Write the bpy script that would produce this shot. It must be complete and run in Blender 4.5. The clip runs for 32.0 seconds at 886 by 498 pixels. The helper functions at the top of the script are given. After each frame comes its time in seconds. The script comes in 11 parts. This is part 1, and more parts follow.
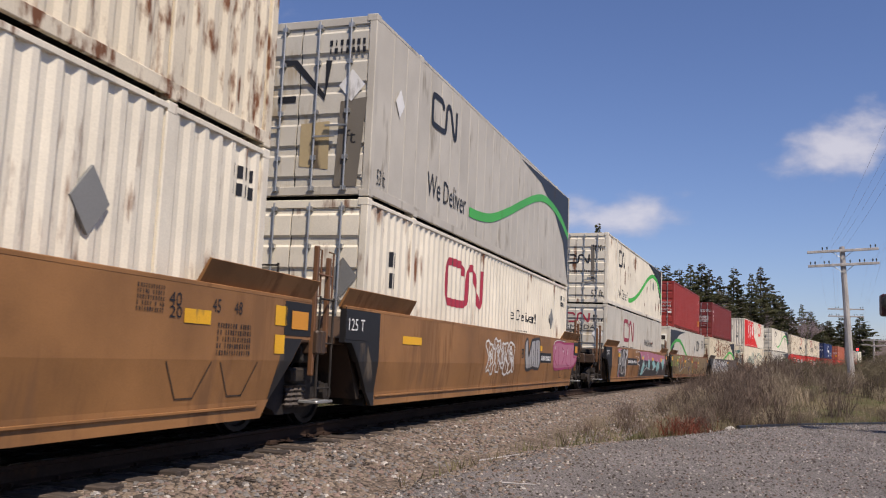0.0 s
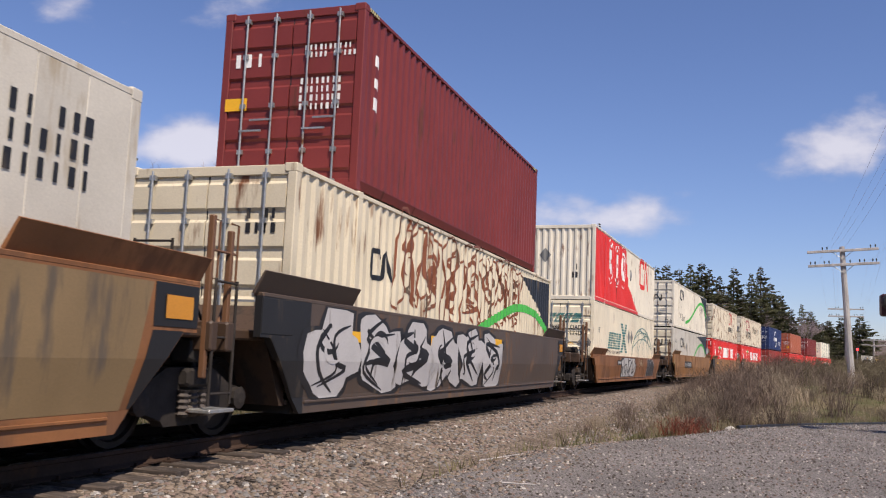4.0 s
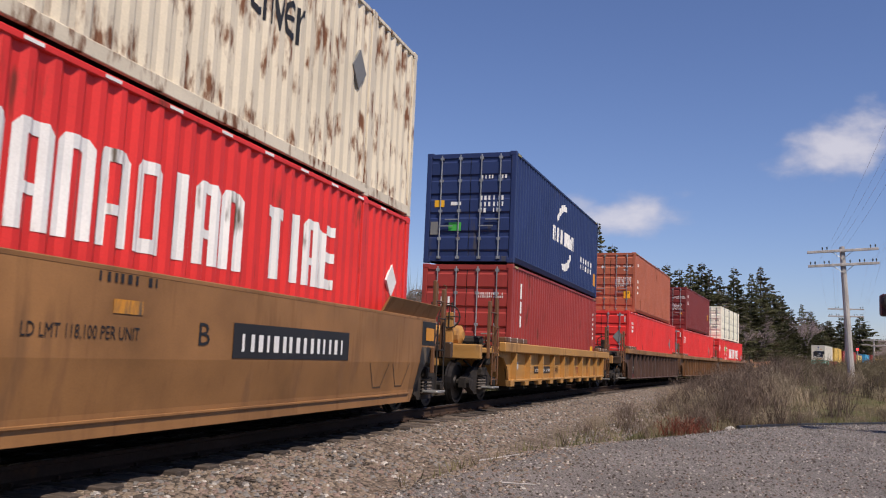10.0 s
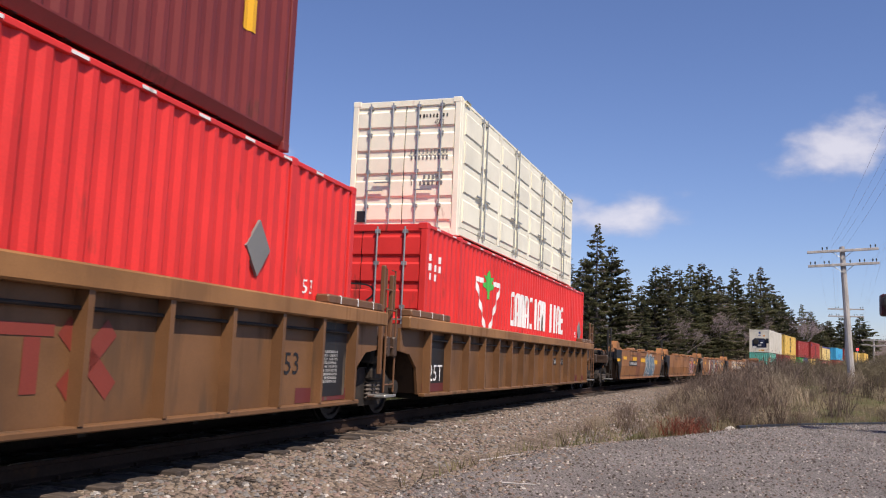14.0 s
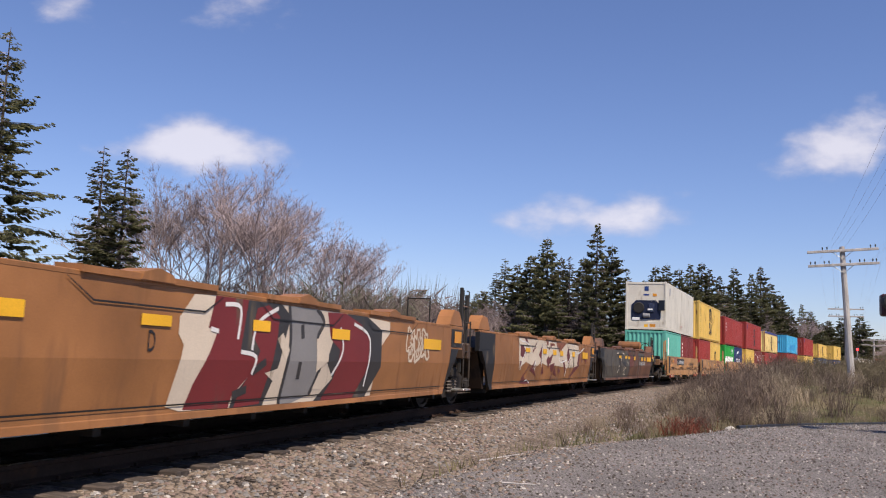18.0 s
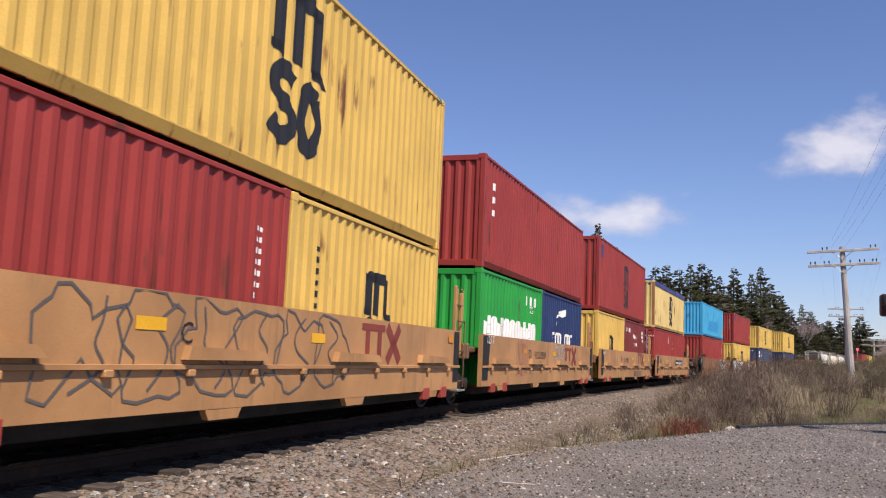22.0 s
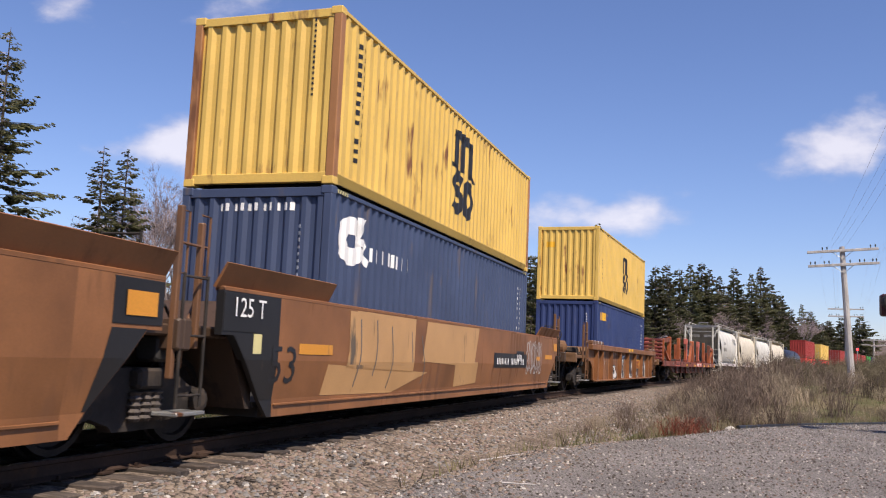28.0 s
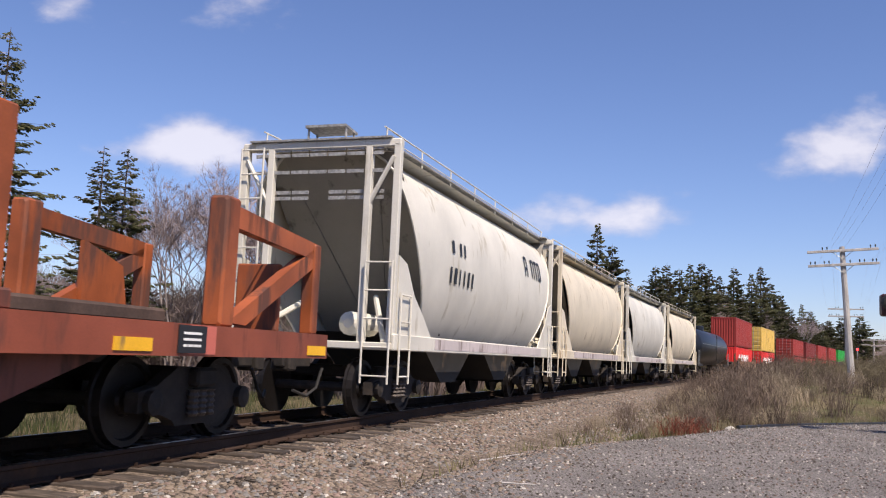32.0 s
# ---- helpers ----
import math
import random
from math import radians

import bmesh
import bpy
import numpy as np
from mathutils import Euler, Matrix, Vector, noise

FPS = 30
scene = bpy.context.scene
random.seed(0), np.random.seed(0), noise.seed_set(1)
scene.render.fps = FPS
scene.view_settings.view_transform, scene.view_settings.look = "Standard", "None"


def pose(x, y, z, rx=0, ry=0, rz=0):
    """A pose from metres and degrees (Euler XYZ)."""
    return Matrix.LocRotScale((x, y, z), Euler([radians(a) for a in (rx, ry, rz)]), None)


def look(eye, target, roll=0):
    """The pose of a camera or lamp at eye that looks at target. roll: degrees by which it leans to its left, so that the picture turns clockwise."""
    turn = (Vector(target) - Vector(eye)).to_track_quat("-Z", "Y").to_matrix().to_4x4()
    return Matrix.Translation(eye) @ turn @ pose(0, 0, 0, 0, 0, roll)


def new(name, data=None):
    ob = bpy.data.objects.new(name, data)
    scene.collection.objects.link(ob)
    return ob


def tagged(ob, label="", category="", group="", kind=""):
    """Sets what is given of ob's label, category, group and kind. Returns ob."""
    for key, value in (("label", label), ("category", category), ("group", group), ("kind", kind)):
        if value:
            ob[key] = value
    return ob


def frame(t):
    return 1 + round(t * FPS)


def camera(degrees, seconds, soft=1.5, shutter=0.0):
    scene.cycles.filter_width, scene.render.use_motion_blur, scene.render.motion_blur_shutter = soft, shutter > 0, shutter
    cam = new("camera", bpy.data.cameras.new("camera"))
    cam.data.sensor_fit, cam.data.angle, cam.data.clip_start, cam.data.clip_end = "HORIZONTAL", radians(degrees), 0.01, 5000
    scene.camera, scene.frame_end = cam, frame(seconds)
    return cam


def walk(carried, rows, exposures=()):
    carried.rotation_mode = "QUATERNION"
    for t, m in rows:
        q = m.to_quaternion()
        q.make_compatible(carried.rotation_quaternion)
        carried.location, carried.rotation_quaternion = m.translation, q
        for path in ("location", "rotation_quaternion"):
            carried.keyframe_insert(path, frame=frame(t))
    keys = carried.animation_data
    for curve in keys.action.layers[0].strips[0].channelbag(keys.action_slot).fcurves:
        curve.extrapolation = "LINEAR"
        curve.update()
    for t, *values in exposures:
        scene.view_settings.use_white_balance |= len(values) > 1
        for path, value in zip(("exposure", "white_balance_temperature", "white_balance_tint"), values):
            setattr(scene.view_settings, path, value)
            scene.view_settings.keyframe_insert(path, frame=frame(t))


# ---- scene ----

# world: +Y runs along the railway away from the camera, +X is the camera's side, z = 0 on top of the rails
CAM_Z = 1.05
YAW, PITCH, ROLL = -16.221, 6.803, 2.428
FOV = 53.22
TRACK_X = -6.238                        # centre of the track abeam of the camera
K1, K2, K3 = 0.0024561, -1.47350e-5, 4.196e-8   # curvature of the track and its change
SPEED, ACC = 16.4014, 0.01171           # m/s and m/s2 of the train

eye = Vector((0, 0, CAM_Z))
ahead = Vector((math.sin(radians(YAW)) * math.cos(radians(PITCH)), math.cos(radians(YAW)) * math.cos(radians(PITCH)), math.sin(radians(PITCH))))
cam = camera(FOV, 32.0, soft=1.1, shutter=0.045)
VIEW = look(eye, eye + ahead, ROLL)
WHITE_K, WHITE_TINT = 6550, 18
EXPOSURE = [(0, 0), (1, 0.05), (2, 0.2), (3, 0.32), (6, -0.15), (7, 0.15), (8, 0.12), (9, 0), (10, 0), (11, 0.6), (12, 0.65), (13, 0.5), (14, 0.22), (15, 0.12), (17.5, 0.3), (20, 0.2), (22, 0.3), (23, 0.4), (24, 0.35), (27, 0.45), (28, 0.42), (29, 0.58), (30, 0.72), (31, 0.45), (32, 0.4)]
walk(cam, [(0, VIEW), (32, VIEW)], exposures=[(t, ev, WHITE_K, WHITE_TINT) for t, ev in EXPOSURE])


def bend(s):
    """Sideways place and slope of the track s metres along."""
    if s > 200:
        x, g = bend(200)
        return x + g * (s - 200), g
    if s < -12:
        x, g = bend(-12)
        return x + g * (s + 12), g
    return TRACK_X + K1 * s * s / 2 + K2 * s ** 3 / 6 + K3 * s ** 4 / 24, K1 * s + K2 * s * s / 2 + K3 * s ** 3 / 6


def on_track(s):
    x, g = bend(s)
    return Matrix.Translation((x, s, 0)) @ Matrix.Rotation(-math.atan(g), 4, "Z")


def along(t):
    """How far the train has rolled after t seconds."""
    return SPEED * t + ACC * ((t - 16) ** 2) / 2


# ---------------------------------------------------------------- light
SUN_TO = Vector((0.42, -0.40, 0.815)).normalized()
sun = new("sun", bpy.data.lights.new("sun", "SUN"))
sun.data.energy, sun.data.angle, sun.data.color = 5.0, radians(0.55), (1.0, 0.92, 0.77)
sun.matrix_world = look((0, 0, 60), Vector((0, 0, 60)) - SUN_TO)

# clouds: place in the sky as (right, up) offsets from the view's axis, half width, half height, weight
CLOUDS = [(0.42, 0.106, 0.070, 0.036, 0.9), (0.455, 0.130, 0.05, 0.030, 0.7), (0.50, 0.138, 0.05, 0.045, 0.7), (0.228, 0.042, 0.060, 0.030, 1.0), (0.185, 0.030, 0.045, 0.020, 0.6), (0.105, 0.036, 0.058, 0.026, 1.1),
          (-0.285, 0.124, 0.066, 0.036, 1.0), (-0.335, 0.112, 0.10, 0.022, 0.75), (-0.215, 0.106, 0.07, 0.026, 0.85), (-0.235, 0.272, 0.070, 0.026, 0.8), (-0.425, 0.275, 0.055, 0.026, 0.75),
          (-0.9, 0.2, 0.2, 0.06, 1.0), (1.0, 0.25, 0.25, 0.07, 1.0), (0.6, 0.7, 0.3, 0.08, 0.8)]


def make_world():
    w = bpy.data.worlds.new("sky")
    scene.world = w
    w.use_nodes = True
    nt = w.node_tree
    nt.nodes.clear()
    N, L = nt.nodes.new, nt.links.new
    out, bg = N("ShaderNodeOutputWorld"), N("ShaderNodeBackground")
    sky = N("ShaderNodeTexSky")
    sky.sky_type, sky.sun_disc = "NISHITA", False
    sky.sun_elevation = math.asin(SUN_TO.z)
    sky.sun_rotation = math.atan2(SUN_TO.x, SUN_TO.y)
    sky.altitude, sky.air_density, sky.dust_density, sky.ozone_density = 80, 1.05, 0.2, 4.0
    co = N("ShaderNodeTexCoord")
    m3 = VIEW.to_3x3()
    axes = [m3 @ Vector((1, 0, 0)), m3 @ Vector((0, 1, 0)), m3 @ Vector((0, 0, -1))]

    def dot(v):
        n = N("ShaderNodeVectorMath")
        n.operation = "DOT_PRODUCT"
        L(co.outputs["Generated"], n.inputs[0])
        n.inputs[1].default_value = v
        return n.outputs["Value"]

    def mth(op, a, b=None):
        n = N("ShaderNodeMath")
        n.operation = op
        for i, q in enumerate((a, b)):
            if q is None:
                continue
            if isinstance(q, (int, float)):
                n.inputs[i].default_value = q
            else:
                L(q, n.inputs[i])
        return n.outputs[0]
    r, u, d = (dot(v) for v in axes)
    d = mth("MAXIMUM", d, 0.05)
    pr, pu = mth("DIVIDE", r, d), mth("DIVIDE", u, d)
    total = None
    for cx, cy, hw, hh, wt in CLOUDS:
        ax = mth("DIVIDE", mth("SUBTRACT", pr, cx), hw)
        ay = mth("DIVIDE", mth("SUBTRACT", pu, cy), hh)
        q = mth("ADD", mth("MULTIPLY", ax, ax), mth("MULTIPLY", ay, ay))
        g = mth("MULTIPLY", mth("EXPONENT", mth("MULTIPLY", q, -1.0)), wt)
        total = g if total is None else mth("ADD", total, g)
    cmb = N("ShaderNodeCombineXYZ")
    L(pr, cmb.inputs[0]), L(mth("MULTIPLY", pu, 1.7), cmb.inputs[1])
    nz = N("ShaderNodeTexNoise")
    nz.inputs["Scale"].default_value, nz.inputs["Detail"].default_value, nz.inputs["Roughness"].default_value = 15.0, 9.0, 0.54
    L(cmb.outputs[0], nz.inputs["Vector"])
    dens = mth("SUBTRACT", mth("ADD", total, mth("MULTIPLY", nz.outputs["Fac"], 2.1)), 1.45)
    ramp = N("ShaderNodeMapRange")
    ramp.interpolation_type = "SMOOTHSTEP"
    ramp.inputs["From Min"].default_value, ramp.inputs["From Max"].default_value = 0.0, 1.05
    L(dens, ramp.inputs["Value"])
    mix = N("ShaderNodeMix")
    mix.data_type = "RGBA"
    L(mth("MULTIPLY", ramp.outputs[0], 0.74), mix.inputs["Factor"])
    tint = N("ShaderNodeMix")
    tint.data_type, tint.blend_type = "RGBA", "MULTIPLY"
    tint.inputs["Factor"].default_value = 1.0
    tint.inputs["B"].default_value = (0.93, 0.96, 1.15, 1)
    L(sky.outputs[0], tint.inputs["A"])
    L(tint.outputs["Result"], mix.inputs["A"])
    shade = N("ShaderNodeMix")
    shade.data_type = "RGBA"
    shade.inputs["A"].default_value, shade.inputs["B"].default_value = (5.0, 5.05, 6.0, 1), (8.3, 8.25, 8.4, 1)
    L(mth("MULTIPLY", dens, 0.9), shade.inputs["Factor"])
    L(shade.outputs["Result"], mix.inputs["B"])
    L(mix.outputs["Result"], bg.inputs["Color"])
    bg.inputs["Strength"].default_value = 0.089
    L(bg.outputs[0], out.inputs[0])


make_world()


# ---------------------------------------------------------------- materials
MATS = {}


def mat(name, base, rough=0.6, metal=0.0, vary=0.18, scale=1.2, grain=0.1, gscale=30.0, bump=0.15, bscale=40.0,
        stain=None, samount=0.0, sscale=3.0, streak=0.0, spec=0.4, rand=0.0, stretch=(1, 1, 1), emit=0.0):
    """A painted or natural surface: broad variation, fine grain, stains (streaked downwards where streak > 0) and relief."""
    if name in MATS:
        return MATS[name]
    m = bpy.data.materials.new(name)
    MATS[name] = m
    m.use_nodes = True
    nt = m.node_tree
    N, L = nt.nodes.new, nt.links.new
    b = nt.nodes["Principled BSDF"]
    b.inputs["Metallic"].default_value = metal
    b.inputs["Specular IOR Level"].default_value = spec
    co = N("ShaderNodeTexCoord")
    mp = N("ShaderNodeMapping")
    mp.inputs["Scale"].default_value = stretch
    info = N("ShaderNodeObjectInfo")
    off = N("ShaderNodeVectorMath")
    off.operation = "MULTIPLY_ADD"
    L(info.outputs["Random"], off.inputs[0])
    off.inputs[1].default_value = (37.0, 91.0, 53.0)
    L(co.outputs["Object"], off.inputs[2])
    L(off.outputs[0], mp.inputs["Vector"])

    def noise_tex(sc, detail=4.0, rg=0.55, vec=None):
        n = N("ShaderNodeTexNoise")
        n.inputs["Scale"].default_value, n.inputs["Detail"].default_value, n.inputs["Roughness"].default_value = sc, detail, rg
        L(vec or mp.outputs[0], n.inputs["Vector"])
        return n.outputs["Fac"]

    def ramp(fac, lo, hi, a=0.0, c=1.0):
        n = N("ShaderNodeMapRange")
        n.inputs["From Min"].default_value, n.inputs["From Max"].default_value = lo, hi
        n.inputs["To Min"].default_value, n.inputs["To Max"].default_value = a, c
        L(fac, n.inputs["Value"])
        return n.outputs[0]

    def mixc(fac, a, c, mode="MIX"):
        n = N("ShaderNodeMix")
        n.data_type, n.blend_type = "RGBA", mode
        for key, q in (("Factor", fac), ("A", a), ("B", c)):
            if isinstance(q, (int, float)):
                n.inputs[key].default_value = q
            elif isinstance(q, tuple):
                n.inputs[key].default_value = (*q[:3], 1)
            else:
                L(q, n.inputs[key])
        return n.outputs["Result"]
    dark = tuple(c * (1 - vary * 1.6) for c in base)
    lite = tuple(min(1, c * (1 + vary)) for c in base)
    col = mixc(ramp(noise_tex(scale), 0.3, 0.7), dark, lite)
    if grain:
        g = noise_tex(gscale, 3.0, 0.6)
        col = mixc(1.0, col, mixc(ramp(g, 0.3, 0.7), (1 - grain * 2,) * 3, (1 + grain,) * 3), "MULTIPLY")
    if rand:
        col = mixc(1.0, col, mixc(info.outputs["Random"], (1 - rand,) * 3, (1 + rand,) * 3), "MULTIPLY")
    rgh = None
    if stain:
        vec = None
        if streak:
            mp2 = N("ShaderNodeMapping")
            mp2.inputs["Scale"].default_value = (1, 1, 1 / (1 + 6 * streak))
            L(off.outputs[0], mp2.inputs["Vector"])
            vec = mp2.outputs[0]
        f = noise_tex(sscale, 7.0, 0.62, vec)
        f2 = noise_tex(sscale * 0.23, 2.0, 0.5)
        mul = N("ShaderNodeMath")
        mul.operation = "MULTIPLY"
        L(f, mul.inputs[0]), L(ramp(f2, 0.3, 0.7, 0.75, 1.3), mul.inputs[1])
        fac = ramp(mul.outputs[0], 0.74 - 0.34 * samount, 0.86 - 0.26 * samount)
        col = mixc(fac, col, stain)
        rgh = ramp(fac, 0, 1, rough, min(1, rough + 0.3))
    L(col, b.inputs["Base Color"])
    if rgh is not None:
        L(rgh, b.inputs["Roughness"])
    else:
        L(ramp(noise_tex(scale * 2.3), 0.3, 0.7, max(0.05, rough - 0.08), min(1, rough + 0.1)), b.inputs["Roughness"])
    if bump:
        bp = N("ShaderNodeBump")
        bp.inputs["Strength"].default_value, bp.inputs["Distance"].default_value = bump, 0.02
        L(noise_tex(bscale, 5.0, 0.6), bp.inputs["Height"])
        L(bp.outputs[0], b.inputs["Normal"])
    if emit:
        b.inputs["Emission Color"].default_value = (*base, 1)
        b.inputs["Emission Strength"].default_value = emit
    return m


RUST = (0.16, 0.065, 0.03)
GRIME = (0.11, 0.085, 0.06)


def paint(name, base, wear=0.25, stain=RUST, rough=0.5, **kw):
    a = dict(vary=0.09, scale=0.8, grain=0.05, gscale=55, bump=0.05, bscale=18, stain=stain, samount=wear, sscale=4.2, streak=0.8, spec=0.35)
    a.update(kw)
    return mat(name, base, rough, **a)


M_STEEL = mat("galvanised steel", (0.42, 0.42, 0.40), 0.45, 0.7, stain=RUST, samount=0.2)
M_BLACK = mat("grimy black undergear", (0.020, 0.018, 0.016), 0.75, 0.0, vary=0.3, stain=(0.07, 0.05, 0.035), samount=0.4)
M_TRUCK = mat("dusty cast steel", (0.027, 0.021, 0.017), 0.85, 0.0, vary=0.4, scale=3, stain=(0.05, 0.036, 0.026), samount=0.4)
M_WHEEL = mat("worn wheel steel", (0.016, 0.013, 0.012), 0.5, 0.5)
M_WHITE = paint("white lettering paint", (0.80, 0.79, 0.75), 0.15, stain=GRIME)
M_INK = paint("black lettering paint", (0.018, 0.018, 0.02), 0.1, stain=GRIME)
M_YELLOWMARK = paint("yellow reflective marking", (0.80, 0.42, 0.02), 0.1, stain=GRIME)
M_GASKET = mat("door rubber seal", (0.03, 0.03, 0.03), 0.8)
M_GREY = paint("grey placard", (0.20, 0.20, 0.19), 0.2, stain=GRIME)


# ---------------------------------------------------------------- mesh helpers
class MB:
    """Collects vertices and faces of one mesh."""

    def __init__(self):
        self.v, self.f = [], []

    def face(self, *pts):
        i = len(self.v)
        self.v += [tuple(p) for p in pts]
        self.f.append(tuple(range(i, i + len(pts))))
        return self

    def box(self, x0, x1, y0, y1, z0, z1, bev=0.0):
        i = len(self.v)
        b = min(bev, (x1 - x0) * 0.45, (y1 - y0) * 0.45, (z1 - z0) * 0.45)
        if b <= 0:
            self.v += [(x, y, z) for z in (z0, z1) for y in (y0, y1) for x in (x0, x1)]
            self.f += [tuple(i + k for k in q) for q in ((0, 2, 3, 1), (4, 5, 7, 6), (0, 1, 5, 4), (2, 6, 7, 3), (0, 4, 6, 2), (1, 3, 7, 5))]
            return self
        # octagonal section in x and z with cut ends
        ring = [(x0 + b, z0), (x1 - b, z0), (x1, z0 + b), (x1, z1 - b), (x1 - b, z1), (x0 + b, z1), (x0, z1 - b), (x0, z0 + b)]
        cx, cz = (x0 + x1) / 2, (z0 + z1) / 2
        sx, sz = 1 - 2 * b / max(x1 - x0, 1e-6), 1 - 2 * b / max(z1 - z0, 1e-6)
        small = [(cx + (x - cx) * sx, cz + (z - cz) * sz) for x, z in ring]
        for yy, rg in ((y0, small), (y0 + b, ring), (y1 - b, ring), (y1, small)):
            self.v += [(x, yy, z) for x, z in rg]
        for k in range(3):
            for j in range(8):
                a, c = i + k * 8 + j, i + k * 8 + (j + 1) % 8
                self.f.append((a, c, c + 8, a + 8)[::-1] if False else (a, a + 8, c + 8, c))
        self.f.append(tuple(i + j for j in range(8)))
        self.f.append(tuple(i + 24 + j for j in range(7, -1, -1)))
        return self

    def prism(self, poly, y0, y1):
        """Polygon of (x, z) pulled along y."""
        i, n = len(self.v), len(poly)
        self.v += [(x, y0, z) for x, z in poly] + [(x, y1, z) for x, z in poly]
        self.f += [(i + j, i + (j + 1) % n, i + n + (j + 1) % n, i + n + j) for j in range(n)]
        self.f += [tuple(i + j for j in range(n - 1, -1, -1)), tuple(i + n + j for j in range(n))]
        return self

    def slab(self, poly, x0, x1):
        """Polygon of (y, z) pulled along x."""
        i, n = len(self.v), len(poly)
        self.v += [(x0, y, z) for y, z in poly] + [(x1, y, z) for y, z in poly]
        self.f += [(i + j, i + (j + 1) % n, i + n + (j + 1) % n, i + n + j) for j in range(n)]
        self.f += [tuple(i + j for j in range(n - 1, -1, -1)), tuple(i + n + j for j in range(n))]
        return self

    def rod(self, a, b, r, n=6, r2=None):
        a, b = Vector(a), Vector(b)
        d = (b - a).normalized()
        u = d.orthogonal().normalized()
        w = d.cross(u)
        i = len(self.v)
        for p, q in ((a, r), (b, r if r2 is None else r2)):
            self.v += [tuple(p + q * (math.cos(2 * math.pi * k / n) * u + math.sin(2 * math.pi * k / n) * w)) for k in range(n)]
        self.f += [(i + k, i + (k + 1) % n, i + n + (k + 1) % n, i + n + k) for k in range(n)]
        self.f += [tuple(i + k for k in range(n - 1, -1, -1)), tuple(i + n + k for k in range(n))]
        return self

    def tube(self, pts, r, n=6):
        p = [Vector(q) for q in pts]
        u = (p[1] - p[0]).orthogonal().normalized()
        i = len(self.v)
        for k, c in enumerate(p):
            d = (p[min(k + 1, len(p) - 1)] - p[max(k - 1, 0)]).normalized()
            u = (u - d * u.dot(d)).normalized()
            w = d.cross(u)
            self.v += [tuple(c + r * (math.cos(2 * math.pi * j / n) * u + math.sin(2 * math.pi * j / n) * w)) for j in range(n)]
        for k in range(len(p) - 1):
            self.f += [(i + k * n + j, i + k * n + (j + 1) % n, i + (k + 1) * n + (j + 1) % n, i + (k + 1) * n + j) for j in range(n)]
        self.f += [tuple(i + j for j in range(n - 1, -1, -1)), tuple(i + (len(p) - 1) * n + j for j in range(n))]
        return self

    def lathe(self, prof, axis="X", at=(0, 0, 0), n=20):
        """Profile of (distance along the axis, radius)."""
        i, m = len(self.v), len(prof)
        for a, r in prof:
            for k in range(n):
                c, s = r * math.cos(2 * math.pi * k / n), r * math.sin(2 * math.pi * k / n)
                p = (a, c, s) if axis == "X" else (c, a, s) if axis == "Y" else (c, s, a)
                self.v.append(tuple(p[j] + at[j] for j in range(3)))
        for j in range(m - 1):
            for k in range(n):
                a, b = i + j * n + k, i + j * n + (k + 1) % n
                self.f.append((a, b, b + n, a + n))
        self.f.append(tuple(i + k for k in range(n - 1, -1, -1)))
        self.f.append(tuple(i + (m - 1) * n + k for k in range(n)))
        return self

    def mesh(self, name, smooth=False):
        me = bpy.data.meshes.new(name)
        me.from_pydata(self.v, [], self.f)
        bm = bmesh.new()
        bm.from_mesh(me)
        bmesh.ops.remove_doubles(bm, verts=bm.verts, dist=2e-5)
        bmesh.ops.recalc_face_normals(bm, faces=bm.faces)
        bm.to_mesh(me)
        bm.free()
        if smooth:
            me.polygons.foreach_set("use_smooth", [True] * len(me.polygons))
        me.update()
        return me


def part(name, mb, material, parent, label="", smooth=False):
    ob = new(name, mb.mesh(name, smooth) if isinstance(mb, MB) else mb)
    if not ob.data.materials:
        ob.data.materials.append(material)
    ob.parent = parent
    if label:
        ob["label"] = label
    return ob


def solid(name, mb, material, label="", category="", group="", kind="", smooth=False):
    ob = part(name, mb, material, None, smooth=smooth)
    return tagged(ob, label, category, group, kind)


MOVERS = []          # (thing, place along the train, pose in the unit's space)


def rides(ob, place, local=None):
    MOVERS.append((ob, place, local or Matrix()))
    return ob


# ---------------------------------------------------------------- the ground and the track
ROAD_EDGE = [(-4.6, -30.0), (-3.7, 4.0), (-3.39, 8.35), (-3.06, 10.9), (-2.69, 14.2), (-1.48, 17.1), (-0.38, 19.6), (0.74, 22.6), (2.3, 25.2), (5.25, 28.8), (8.0, 31.1), (30.0, 36.0)]


def road_gap(x, y):
    """Metres beyond the edge of the gravel lot (negative on the lot)."""
    best, sign = 1e9, 1
    for (ax, ay), (bx, by) in zip(ROAD_EDGE, ROAD_EDGE[1:]):
        dx, dy = bx - ax, by - ay
        t = max(0, min(1, ((x - ax) * dx + (y - ay) * dy) / (dx * dx + dy * dy)))
        px, py = x - ax - t * dx, y - ay - t * dy
        d = math.hypot(px, py)
        if d < best:
            best, sign = d, (1 if dx * py - dy * px > 0 else -1)
    return best * sign


def smooth_step(a, b, x):
    t = max(0.0, min(1.0, (x - a) / (b - a)))
    return t * t * (3 - 2 * t)


